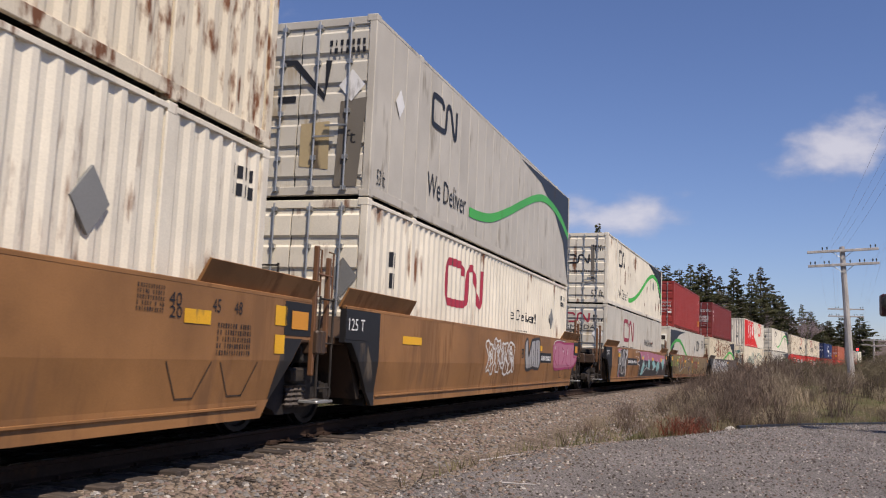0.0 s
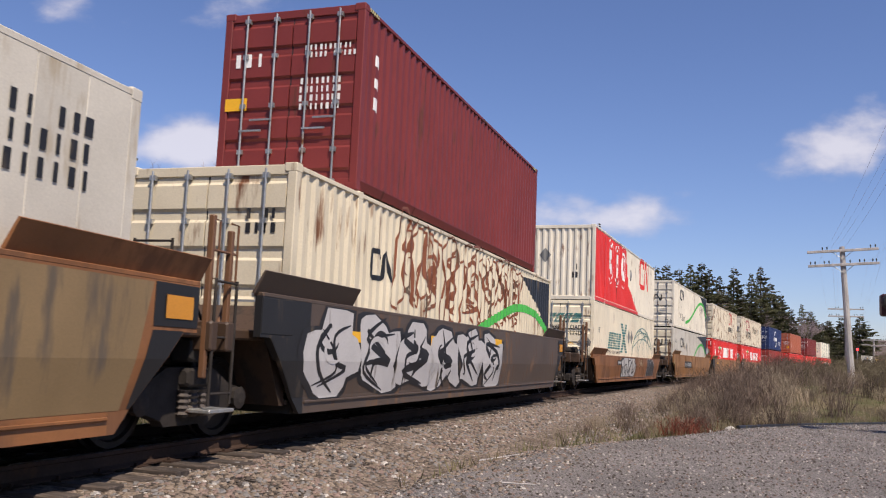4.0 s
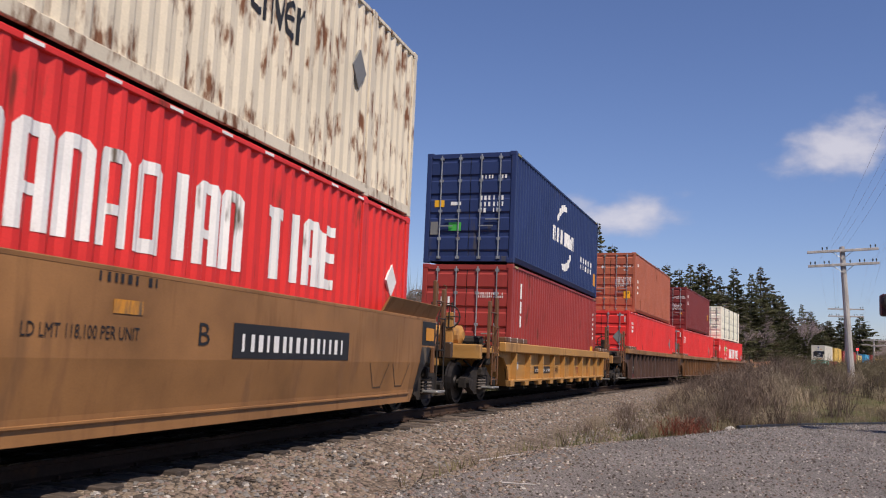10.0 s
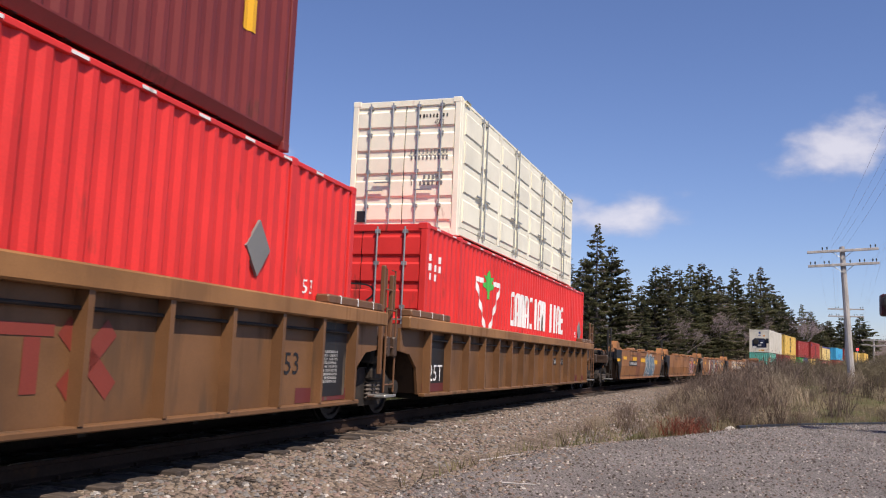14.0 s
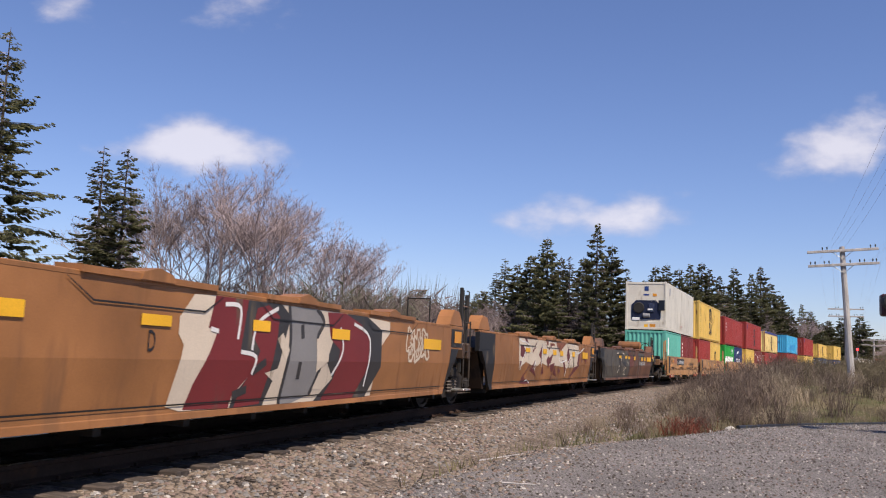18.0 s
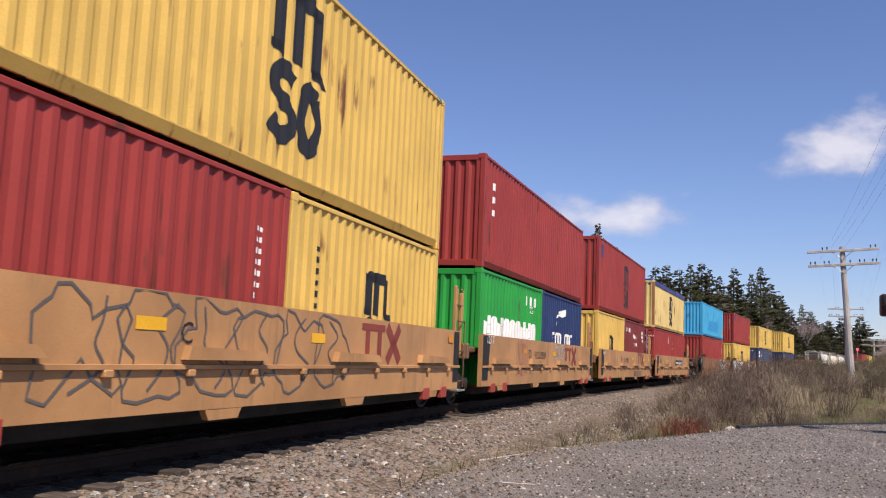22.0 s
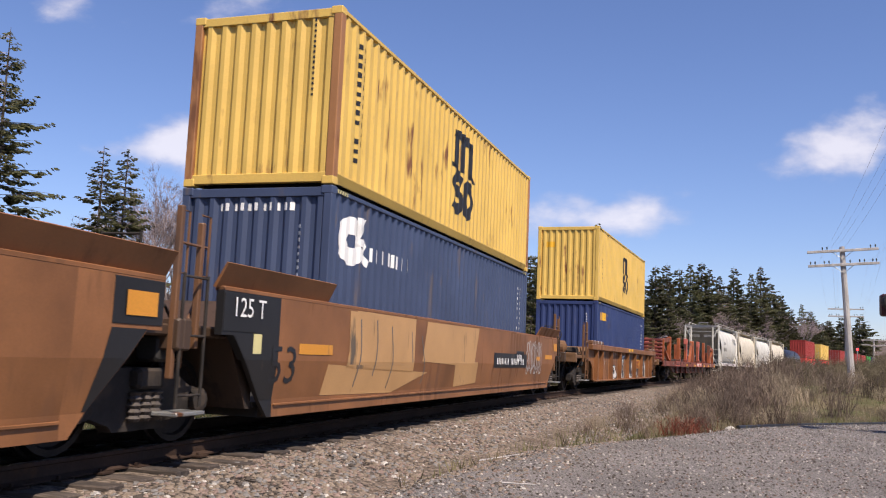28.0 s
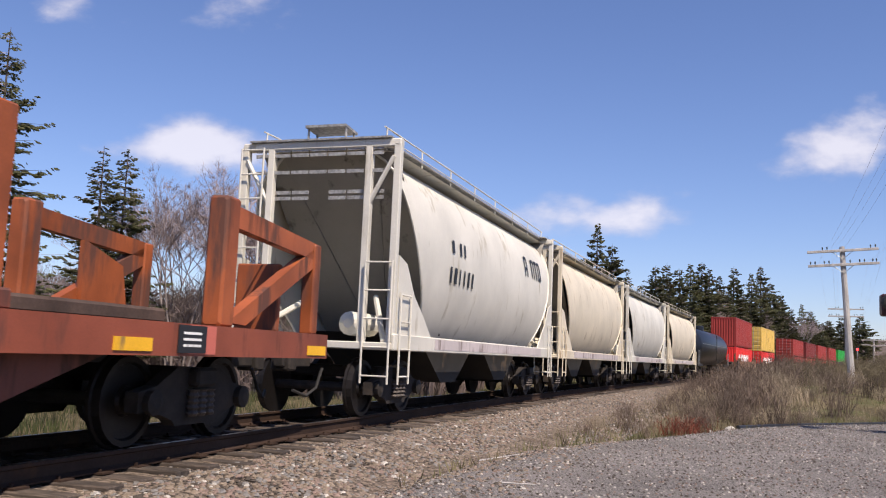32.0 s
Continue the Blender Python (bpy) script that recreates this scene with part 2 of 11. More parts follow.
def ground_z(x, y):
    tx, g = bend(max(-60, min(400, y)))
    o = (x - tx) / math.sqrt(1 + g * g)
    n1 = noise.noise(Vector((x * 0.13, y * 0.13, 0.0)))
    n2 = noise.noise(Vector((x * 0.9, y * 0.9, 3.0)))
    if o < 0:
        z = -0.24 - 0.62 * smooth_step(1.5, 3.2, -o) - 0.3 * smooth_step(4, 9, -o) + 0.9 * smooth_step(14, 40, -o) + 0.22 * n1 * smooth_step(3, 8, -o)
        return z
    rg = road_gap(x, y) if -40 < y < 60 and x < 40 else 5.0
    base = -0.24 - 0.30 * smooth_step(1.5, 3.0, o)
    road = -0.40 + 0.015 * n2
    z = base + (road - base) * smooth_step(0.6, -0.5, rg)
    mound = smooth_step(26, 46, y - 0.15 * abs(x - 6)) * smooth_step(3.2, 7.5, o)
    z += mound * (0.95 + 0.25 * n1) * smooth_step(0.0, 4.0, rg) - 0.35 * smooth_step(60, 110, y) * mound
    return z + 0.05 * n2 * smooth_step(0.3, 2.0, rg)


def axis(lo, hi, fine_lo, fine_hi, step, grow):
    vals = list(np.arange(fine_lo, fine_hi, step))
    d, v = step, fine_hi
    while v < hi:
        vals.append(v)
        d *= grow
        v += d
    vals.append(hi)
    d, v = step, fine_lo
    while v > lo:
        d *= grow
        v -= d
        vals.insert(0, max(v, lo))
    return vals


def make_ground():
    xs, ys = axis(-2500, 2500, -16, 14, 0.4, 1.22), axis(-2000, 3500, -4, 70, 0.5, 1.2)
    v, f, gravel = [], [], []
    for y in ys:
        for x in xs:
            v.append((x, y, ground_z(x, y)))
    nx = len(xs)
    for j in range(len(ys) - 1):
        for i in range(nx - 1):
            f.append((j * nx + i, j * nx + i + 1, (j + 1) * nx + i + 1, (j + 1) * nx + i))
    me = bpy.data.meshes.new("ground")
    me.from_pydata(v, [], f)
    me.polygons.foreach_set("use_smooth", [True] * len(me.polygons))
    earth = mat("dry grass and earth", (0.128, 0.104, 0.060), 0.95, vary=0.35, scale=0.35, grain=0.3, gscale=9, bump=0.8, bscale=14,
                stain=(0.078, 0.080, 0.033), samount=0.5, sscale=0.5, spec=0.1)
    ob = solid("ground", me, earth, kind="structure")
    return ob


make_ground()


def sheet(name, material, inside, lift, x0, x1, y0, y1, step, label):
    """A patch of the ground with another surface, a little above it."""
    xs, ys = np.arange(x0, x1, step), np.arange(y0, y1, step)
    idx, v, f = {}, [], []
    for j, y in enumerate(ys):
        for i, x in enumerate(xs):
            k = inside(x, y)
            if k > -0.6:
                idx[i, j] = len(v)
                v.append((x, y, ground_z(x, y) + lift * smooth_step(-0.35, 0.1, k) - 0.05 * smooth_step(0.0, -0.5, k)))
    for (i, j), a in idx.items():
        if (i + 1, j) in idx and (i, j + 1) in idx and (i + 1, j + 1) in idx:
            f.append((a, idx[i + 1, j], idx[i + 1, j + 1], idx[i, j + 1]))
    me = bpy.data.meshes.new(name)
    me.from_pydata(v, [], f)
    me.polygons.foreach_set("use_smooth", [True] * len(me.polygons))
    return solid(name, me, material, label, kind="structure")


M_ROAD = mat("grey crushed gravel", (0.190, 0.172, 0.162), 0.95, vary=0.12, scale=0.5, grain=0.8, gscale=46, bump=1.0, bscale=45, spec=0.15,
             stain=(0.23, 0.205, 0.19), samount=0.25, sscale=0.7)
M_BALLAST = mat("railway ballast", (0.195, 0.152, 0.118), 0.95, vary=0.2, scale=0.8, grain=0.5, gscale=16, bump=1.0, bscale=18, spec=0.15,
                stain=(0.12, 0.085, 0.06), samount=0.3, sscale=1.0)
sheet("road", M_ROAD, lambda x, y: -road_gap(x, y) + 0.25 * noise.noise(Vector((x, y, 9))), 0.015, -6, 34, -12, 39, 0.33, "grey crushed gravel road lot")


def make_ballast():
    mb = MB()
    prof = [(-3.3, -0.86), (-1.75, -0.25), (-0.9, -0.21), (0, -0.23), (0.9, -0.21), (1.85, -0.24), (2.6, -0.40), (3.3, -0.50), (3.9, -0.62)]
    ss = list(np.arange(-60, 60, 0.5)) + list(np.arange(60, 420, 4.0))
    v, f = [], []
    for s in ss:
        m = on_track(s)
        for o, z in prof:
            v.append(tuple(m @ Vector((o, 0, z + 0.03 * noise.noise(Vector((o * 2, s * 1.3, 1)))))))
    n = len(prof)
    for j in range(len(ss) - 1):
        for i in range(n - 1):
            f.append((j * n + i, j * n + i + 1, (j + 1) * n + i + 1, (j + 1) * n + i))
    me = bpy.data.meshes.new("ballast")
    me.from_pydata(v, [], f)
    me.polygons.foreach_set("use_smooth", [True] * len(me.polygons))
    solid("ballast", me, M_BALLAST, "brown and grey crushed stone under the track", kind="structure")


make_ballast()

M_RAIL = mat("rusty rail steel", (0.048, 0.030, 0.022), 0.8, 0.0, stain=(0.07, 0.04, 0.025), samount=0.15, spec=0.1)
M_RAILTOP = mat("polished rail head", (0.35, 0.34, 0.33), 0.3, 0.9)
M_TIE = mat("weathered wooden sleeper", (0.075, 0.057, 0.045), 0.9, vary=0.3, scale=3, grain=0.3, gscale=20, bump=0.5, bscale=25, stretch=(0.25, 1, 1),
            stain=(0.16, 0.12, 0.09), samount=0.4, rand=0.3)


def make_track():
    root = tagged(new("railway_track"), "single railway track of rusty rails on wooden sleepers", "railway track", kind="structure")
    ss = list(np.arange(-70, 80, 2.0)) + list(np.arange(80, 420, 8.0))
    sec = [(-0.07, -0.18), (0.07, -0.18), (0.07, -0.165), (0.012, -0.14), (0.012, -0.05), (0.036, -0.035), (0.036, -0.006), (0.028, 0.0), (-0.028, 0.0), (-0.036, -0.006),
           (-0.036, -0.035), (-0.012, -0.05), (-0.012, -0.14), (-0.07, -0.165)]
    for side in (-1, 1):
        v, f = [], []
        n = len(sec)
        for s in ss:
            m = on_track(s)
            v += [tuple(m @ Vector((side * 0.7525 + o, 0, z))) for o, z in sec]
        for j in range(len(ss) - 1):
            f += [(j * n + i, j * n + (i + 1) % n, (j + 1) * n + (i + 1) % n, (j + 1) * n + i) for i in range(n)]
        me = bpy.data.meshes.new("rail")
        me.from_pydata(v, [], f)
        me.materials.append(M_RAIL)
        me.materials.append(M_RAILTOP)
        me.polygons.foreach_set("material_index", [1 if k % n in (7,) else 0 for k in range(len(f))])
        part("rail", me, M_RAIL, root)
    ties = [MB().box(-1.3 + q * 0.03, 1.3 + q * 0.05, -0.115, 0.115, -0.34, -0.18 - 0.006 * q, 0.012).mesh("sleeper") for q in range(4)]
    rng = random.Random(5)
    k = 0
    s = -8.0
    while s < 128 and k < 250:
        ob = part("sleeper", ties[k % 4], M_TIE, root)
        ob.matrix_basis = on_track(s) @ pose(rng.uniform(-0.03, 0.05), 0, rng.uniform(-0.012, 0.008), 0, rng.uniform(-0.6, 0.6), rng.uniform(-1.2, 1.2))
        s += 0.545
        k += 1
    plates = MB()
    s = -8.0
    for j in range(120):
        m = on_track(s)
        for side in (-1, 1):
            c = m @ Vector((side * 0.7525, 0, 0))
            plates.box(c.x - 0.17, c.x + 0.17, c.y - 0.09, c.y + 0.09, -0.183, -0.166)
            for q in (-0.1, 0.1):
                plates.box(c.x + q - 0.012, c.x + q + 0.012, c.y - 0.05, c.y - 0.026, -0.17, -0.135)
        s += 0.545
    ob = part("tie_plates", plates, M_RAIL, root)
    ob["kind"] = "stuff"


make_track()


# ---------------------------------------------------------------- containers
def corr(y, pitch=0.278, depth=0.036):
    """Inset of a corrugated panel."""
    q = (y / pitch) % 1.0
    if q < 0.27:
        return 0.0
    if q < 0.5:
        return depth * (q - 0.27) / 0.23
    if q < 0.77:
        return depth
    return depth * (1 - (q - 0.77) / 0.23)


def corr_stops(lo, hi, pitch=0.278):
    out = [lo, hi]
    k = math.floor(lo / pitch)
    while k * pitch < hi:
        out += [p for p in (k * pitch + q * pitch for q in (0, 0.27, 0.5, 0.77)) if lo < p < hi]
        k += 1
    return sorted(out)


def wavy(mb, lo, hi, z0, z1, x, sign, along_y=True, pitch=0.278, depth=0.036):
    st = corr_stops(lo, hi, pitch)
    for a, b in zip(st, st[1:]):
        pa, pb = x - sign * corr(a, pitch, depth), x - sign * corr(b - 1e-6, pitch, depth)
        if along_y:
            mb.face((pa, a, z0), (pb, b, z0), (pb, b, z1), (pa, a, z1))
        else:
            mb.face((a, pa, z0), (b, pb, z0), (b, pb, z1), (a, pa, z1))
    return mb


def castings(root, W, L, H, m, extra=()):
    mb = MB()
    mb.box(-0.089, 0.089, -0.081, 0.081, -0.059, 0.059, 0.01)
    me = mb.mesh("corner_casting")
    me.materials.append(m)
    for y in (-L / 2 + 0.078, L / 2 - 0.078, *extra):
        for x in (-W / 2 + 0.086, W / 2 - 0.086):
            for z in (0.056, H - 0.056):
                ob = part("corner_casting", me, m, root)
                ob.matrix_basis = pose(x, y, z)


def doors(root, W, L, H, m, rods=M_STEEL, ribs=5):
    """Two door leaves with locking bars on the end that leads the train."""
    y = -L / 2 + 0.055
    for side in (-1, 1):
        x0, x1 = (-W / 2 + 0.14, -0.012) if side < 0 else (0.012, W / 2 - 0.14)
        hh = (H - 0.42) / ribs
        pr = [(y + 0.05, 0.17), (y - 0.02, 0.17)]
        for k in range(ribs):
            z = 0.25 + k * hh
            pr += [(y - 0.02, z + 0.05), (y - 0.052, z + 0.09), (y - 0.052, z + hh - 0.10), (y - 0.02, z + hh - 0.06)]
        pr += [(y - 0.02, H - 0.15), (y + 0.05, H - 0.15)]
        leaf = MB().slab(pr, x0, x1)
        d = part("door", leaf, m, root)
        for q in (0.27, 0.75):
            xr = x0 + (x1 - x0) * q
            rod = MB().rod((xr, y - 0.085, 0.10), (xr, y - 0.085, H - 0.07), 0.017, 6)
            for zb in (0.13, 0.62, 1.35, H - 0.75, H - 0.16):
                rod.box(xr - 0.045, xr + 0.045, y - 0.095, y - 0.03, zb - 0.035, zb + 0.035)
            part("locking_bar", rod, rods, d, "galvanised locking bar")
            hz = 0.95 if q < 0.5 else 1.12
            part("handle", MB().box(xr - 0.02, xr + 0.36 * (1 if q < 0.5 else -1) if q < 0.5 else xr + 0.02, y - 0.115, y - 0.09, hz - 0.014, hz + 0.014) if q < 0.5
                 else MB().box(xr - 0.36, xr + 0.02, y - 0.115, y - 0.09, hz - 0.014, hz + 0.014), rods, d)
        hinges = MB()
        st = [(0.2, 0.0)]
        xh = x0 - 0.03 if side < 0 else x1 + 0.03
        for k in range(5):
            z = 0.35 + k * (H - 0.7) / 4
            st += [(z - 0.05, 0.0), (z - 0.05, 0.035), (z + 0.05, 0.035), (z + 0.05, 0.0)]
        st += [(H - 0.2, 0.0), (H - 0.2, -0.01), (0.2, -0.01)]
        hinges.slab([(y - 0.005 - q, z) for z, q in st], xh - 0.06, xh + 0.06)
        part("hinges", hinges, m, d)
    part("door_seal", MB().box(-0.012, 0.012, y - 0.015, y + 0.02, 0.17, H - 0.15), M_GASKET, root)


def container(label, L, H, W, m, group, end="doors", skin="corr", end_m=None, frame_m=None, far_m=None, post_m=None):
    """A box of length L along y, its base at z = 0."""
    root = tagged(new("shipping_container"), label, "container", group)
    fm = frame_m or m
    dom = L > 14
    posts = (-6.05, 6.05) if dom else ()
    smooth_skin = skin in ("plate", "reefer")
    top, bot = H - 0.075, 0.17
    for sgn in (1, -1):
        x = sgn * (W / 2 - (0.012 if not smooth_skin else 0.004))
        mb = MB()
        if skin == "corr":
            lo = -L / 2 + 0.13
            wavy(mb, lo, L / 2 - 0.13, bot, top, x, sgn)
        elif skin == "sidedoor":
            mb.box(min(x, x - sgn * 0.03), max(x, x - sgn * 0.03), -L / 2 + 0.13, L / 2 - 0.13, bot, top)
        else:
            mb.box(min(x - sgn * 0.006, x - sgn * 0.03), max(x - sgn * 0.006, x - sgn * 0.03), -L / 2 + 0.13, L / 2 - 0.13, bot, top)
            if sgn > 0:
                n = round((L - 0.26) / (0.61 if skin == "plate" else 2.0))
                wd = (L - 0.26) / n
                sheet_me = MB().box(-0.03, 0.0, 0.007, wd - 0.007, bot, top, 0.005).mesh("panel")
                sheet_me.materials.append(m)
                for k in range(n):
                    pc = part("panel", sheet_me, m, root)
                    pc.location = (x, -L / 2 + 0.13 + k * wd, 0)
        part("side_panel", mb, m if sgn > 0 else (far_m or m), root)
        if skin == "sidedoor" and sgn > 0:
            n = 8
            wd = (L - 0.36) / n
            for k in range(n):
                a = -L / 2 + 0.18 + k * wd
                leaf = MB().box(x - 0.02, x + 0.012, a + 0.012, a + wd - 0.012, bot + 0.03, top - 0.03, 0.006)
                hh, bosses = (top - bot - 0.2) / 4, []
                for q in range(4):
                    z = bot + 0.1 + q * hh
                    bosses.append(MB().prism([(x + 0.01, z + 0.04), (x + 0.035, z + 0.08), (x + 0.035, z + hh - 0.12), (x + 0.01, z + hh - 0.08)], a + 0.13, a + wd - 0.13))
                d = part("side_door", leaf, m, root)
                for boss in bosses:
                    part("panel", boss, m, d)
                yb = a + (0.16 if k % 2 else wd - 0.16)
                rod = MB().rod((x + 0.06, yb, bot - 0.05), (x + 0.06, yb, top + 0.03), 0.017)
                for zb in (bot + 0.05, 0.9, 1.7, top - 0.08):
                    rod.box(x, x + 0.07, yb - 0.045, yb + 0.045, zb - 0.035, zb + 0.035)
                part("locking_bar", rod, M_STEEL, d, "galvanised locking bar")
                part("handle", MB().box(x + 0.05, x + 0.075, yb - 0.03 - (0 if k % 2 else 0.3), yb + 0.03 + (0.3 if k % 2 else 0), 1.0, 1.03), M_STEEL, d)
            for k in range(n // 2 + 1):
                a = -L / 2 + 0.18 + 2 * k * wd
                part("door_post", MB().box(x - 0.03, x + 0.02, a - 0.05, a + 0.05, bot, top, 0.006), m, root)
        part("top_rail", MB().box(sgn * W / 2 - (0.07 if sgn > 0 else 0), sgn * W / 2 + (0.07 if sgn < 0 else 0), -L / 2 + 0.1, L / 2 - 0.1, H - 0.085, H - 0.02, 0.008), fm, root)
        xb0, xb1 = sorted((sgn * W / 2, sgn * (W / 2 - 0.06)))
        if L < 14 and skin == "corr":
            rail = MB().prism([(sgn * (W / 2 - 0.008), 0.18), (sgn * (W / 2 - 0.008), 0.162), (sgn * (W / 2 - 0.055), 0.04), (sgn * (W / 2 - 0.09), 0.04), (sgn * (W / 2 - 0.09), 0.18)], -L / 2 + 0.1, L / 2 - 0.1)
        else:
            rail = MB().box(xb0, xb1, -L / 2 + 0.1, L / 2 - 0.1, 0.03, 0.18, 0.008)
        part("bottom_rail", rail, fm, root)
        for y in (-L / 2 + 0.075, L / 2 - 0.075, *posts):
            wp = 0.075 if abs(y) > 6.06 or not dom else 0.085
            a, b = sorted((sgn * (W / 2 + 0.0), sgn * (W / 2 - 0.13)))
            part("corner_post" if y not in posts else "lifting_post", MB().box(a + (0 if sgn < 0 else 0), b, y - wp, y + wp, 0.1, H - 0.1, 0.012), post_m or fm, root)
    part("roof", MB().box(-W / 2 + 0.05, W / 2 - 0.05, -L / 2 + 0.08, L / 2 - 0.08, H - 0.06, H - 0.03), m, root)
    comb, y = [(-L / 2 + 0.06, 0.16), (-L / 2 + 0.06, 0.12)], -L / 2 + 0.4
    while y < L / 2 - 0.2:
        comb += [(y, 0.12), (y, 0.03), (y + 0.06, 0.03), (y + 0.06, 0.12)]
        y += 0.6
    base = MB().slab(comb + [(L / 2 - 0.06, 0.12), (L / 2 - 0.06, 0.16)], -W / 2 + 0.06, W / 2 - 0.06)
    part("floor", base, M_BLACK, root)
    castings(root, W, L, H, fm, posts)
    for z0, z1 in ((0.03, 0.17), (H - 0.15, H - 0.02)):
        for yy in (-L / 2 + 0.06, L / 2 - 0.06):
            part("end_rail", MB().box(-W / 2 + 0.13, W / 2 - 0.13, yy - 0.05, yy + 0.05, z0, z1, 0.008), fm, root)
    em = end_m or m
    back = MB()
    wavy(back, -W / 2 + 0.12, W / 2 - 0.12, 0.16, H - 0.14, L / 2 - 0.02, 1, False, 0.25, 0.045)
    part("end_panel", back, em, root)
    if end == "doors":
        doors(root, W, L, H, em)
    elif end == "corr":
        fr = MB()
        wavy(fr, -W / 2 + 0.12, W / 2 - 0.12, 0.16, H - 0.14, -L / 2 + 0.02, -1, False, 0.25, 0.045)
        part("end_panel", fr, em, root)
    elif end == "reefer":
        y = -L / 2
        part("end_panel", MB().box(-W / 2 + 0.12, W / 2 - 0.12, y + 0.03, y + 0.4, 0.5, H - 0.14, 0.02), em, root)
        frame_mb = MB()
        x0, x1, z0, z1 = -0.86, 0.86, 0.62, 1.78
        pts = [(x0, z0 + 0.02), (x0, z1 - 0.28), (x0 + 0.28, z1), (x1 - 0.28, z1), (x1, z1 - 0.28), (x1, z0 + 0.02)]
        part("machine_recess", MB().prism(pts, y + 0.005, y + 0.028), paint("reefer machinery navy", (0.012, 0.018, 0.045), 0.1, stain=GRIME), root)
        part("fan_shroud", MB().lathe([(-0.06, 0.30), (0.01, 0.34), (0.02, 0.34)], "Y", (-0.42, y - 0.0, 1.32), 20), M_BLACK, root, smooth=False)
        part("control_box", MB().box(0.16, 0.5, y - 0.05, y + 0.02, 1.08, 1.58, 0.02), paint("reefer control box", (0.03, 0.04, 0.08), 0.1, stain=GRIME), root)
        part("compressor", MB().lathe([(-0.2, 0.13), (0.2, 0.13)], "X", (0.05, y + 0.02, 0.86), 12), paint("grey compressor", (0.25, 0.25, 0.25), 0.3, stain=GRIME), root)
        part("relay_box", MB().box(0.25, 0.42, y - 0.045, y + 0.0, 1.38, 1.50, 0.01), paint("red relay box", (0.35, 0.03, 0.04), 0.1), root)
        part("status_panel", MB().box(0.12, 0.42, y - 0.065, y - 0.0, 1.18, 1.27, 0.01), M_WHITE, root)
        lid = part("control_lid", MB().box(-0.04, 0.36, -0.02, 0.02, -0.32, 0.30, 0.01), paint("dark control lid", (0.02, 0.025, 0.035), 0.1, stain=GRIME), root, "open dark hinged lid")
        lid.matrix_basis = pose(0.80, y - 0.05, 1.48, 0, 0, -18)
        part("vent_cover", MB().box(-0.8, -0.36, y - 0.01, y + 0.03, 0.58, 0.74, 0.01), M_WHITE, root)
        part("base_plate", MB().box(-W / 2 + 0.12, W / 2 - 0.12, y + 0.02, y + 0.3, 0.15, 0.52, 0.02), em, root)
    if end == "genset":
        y = -L / 2
        part("end_panel", MB().box(-W / 2 + 0.12, W / 2 - 0.12, y + 0.02, y + 0.2, 0.16, H - 0.14, 0.02), em, root)
        gen = part("generator_set", MB().box(-0.75, 0.62, y - 0.95, y - 0.02, 1.15, H - 0.12, 0.05), paint("cream generator cover", (0.66, 0.60, 0.46), 0.25), root, "cream clip-on generator")
        part("fuel_tank", MB().box(-0.85, 0.75, y - 0.8, y - 0.05, 0.55, 1.12, 0.06), M_BLACK, gen)
        part("control_panel", MB().box(0.72, 1.08, y - 0.10, y + 0.03, 1.75, 2.4, 0.02), paint("white control panel", (0.7, 0.68, 0.6), 0.2), root)
        part("display", MB().box(0.79, 1.01, y - 0.115, y - 0.09, 2.08, 2.32, 0.01), M_BLACK, root)
    if end == "opentop":
        fr = MB()
        wavy(fr, -W / 2 + 0.12, W / 2 - 0.12, 0.16, H - 0.14, -L / 2 + 0.02, -1, False, 0.25, 0.045)
        part("end_panel", fr, em, root)
        tarp = MB()
        n = 40
        for k in range(n):
            a, b = -L / 2 + 0.05 + k * (L - 0.1) / n, -L / 2 + 0.05 + (k + 1) * (L - 0.1) / n
            sag = 0.03 * (k % 4 in (1, 2))
            tarp.prism([(-W / 2 - 0.012, H - 0.26), (W / 2 + 0.012, H - 0.26), (W / 2 + 0.012, H - 0.03), (W / 2 - 0.3, H + 0.08 - sag), (-W / 2 + 0.3, H + 0.08 - sag), (-W / 2 - 0.012, H - 0.03)], a, b)
        part("tarpaulin", tarp, mat("blue tarpaulin", (0.045, 0.05, 0.22), 0.5, vary=0.3, scale=2, bump=0.5, bscale=6), root, "blue tarpaulin roof cover")
    return root


# ---------------------------------------------------------------- running gear
def wheel_mesh():
    r = 0.46
    return MB().lathe([(-0.07, r - 0.08), (-0.07, r + 0.03), (-0.03, r + 0.025), (-0.02, r), (0.065, r - 0.012), (0.065, r - 0.07), (0.03, r - 0.09), (0.02, 0.16), (0.06, 0.14), (0.06, 0.05)], "X", n=22).mesh("wheel", False)


M_SPRING = mat("spring steel", (0.085, 0.07, 0.06), 0.6, 0.3)
WHEEL = wheel_mesh()
WHEEL.materials.append(M_WHEEL)


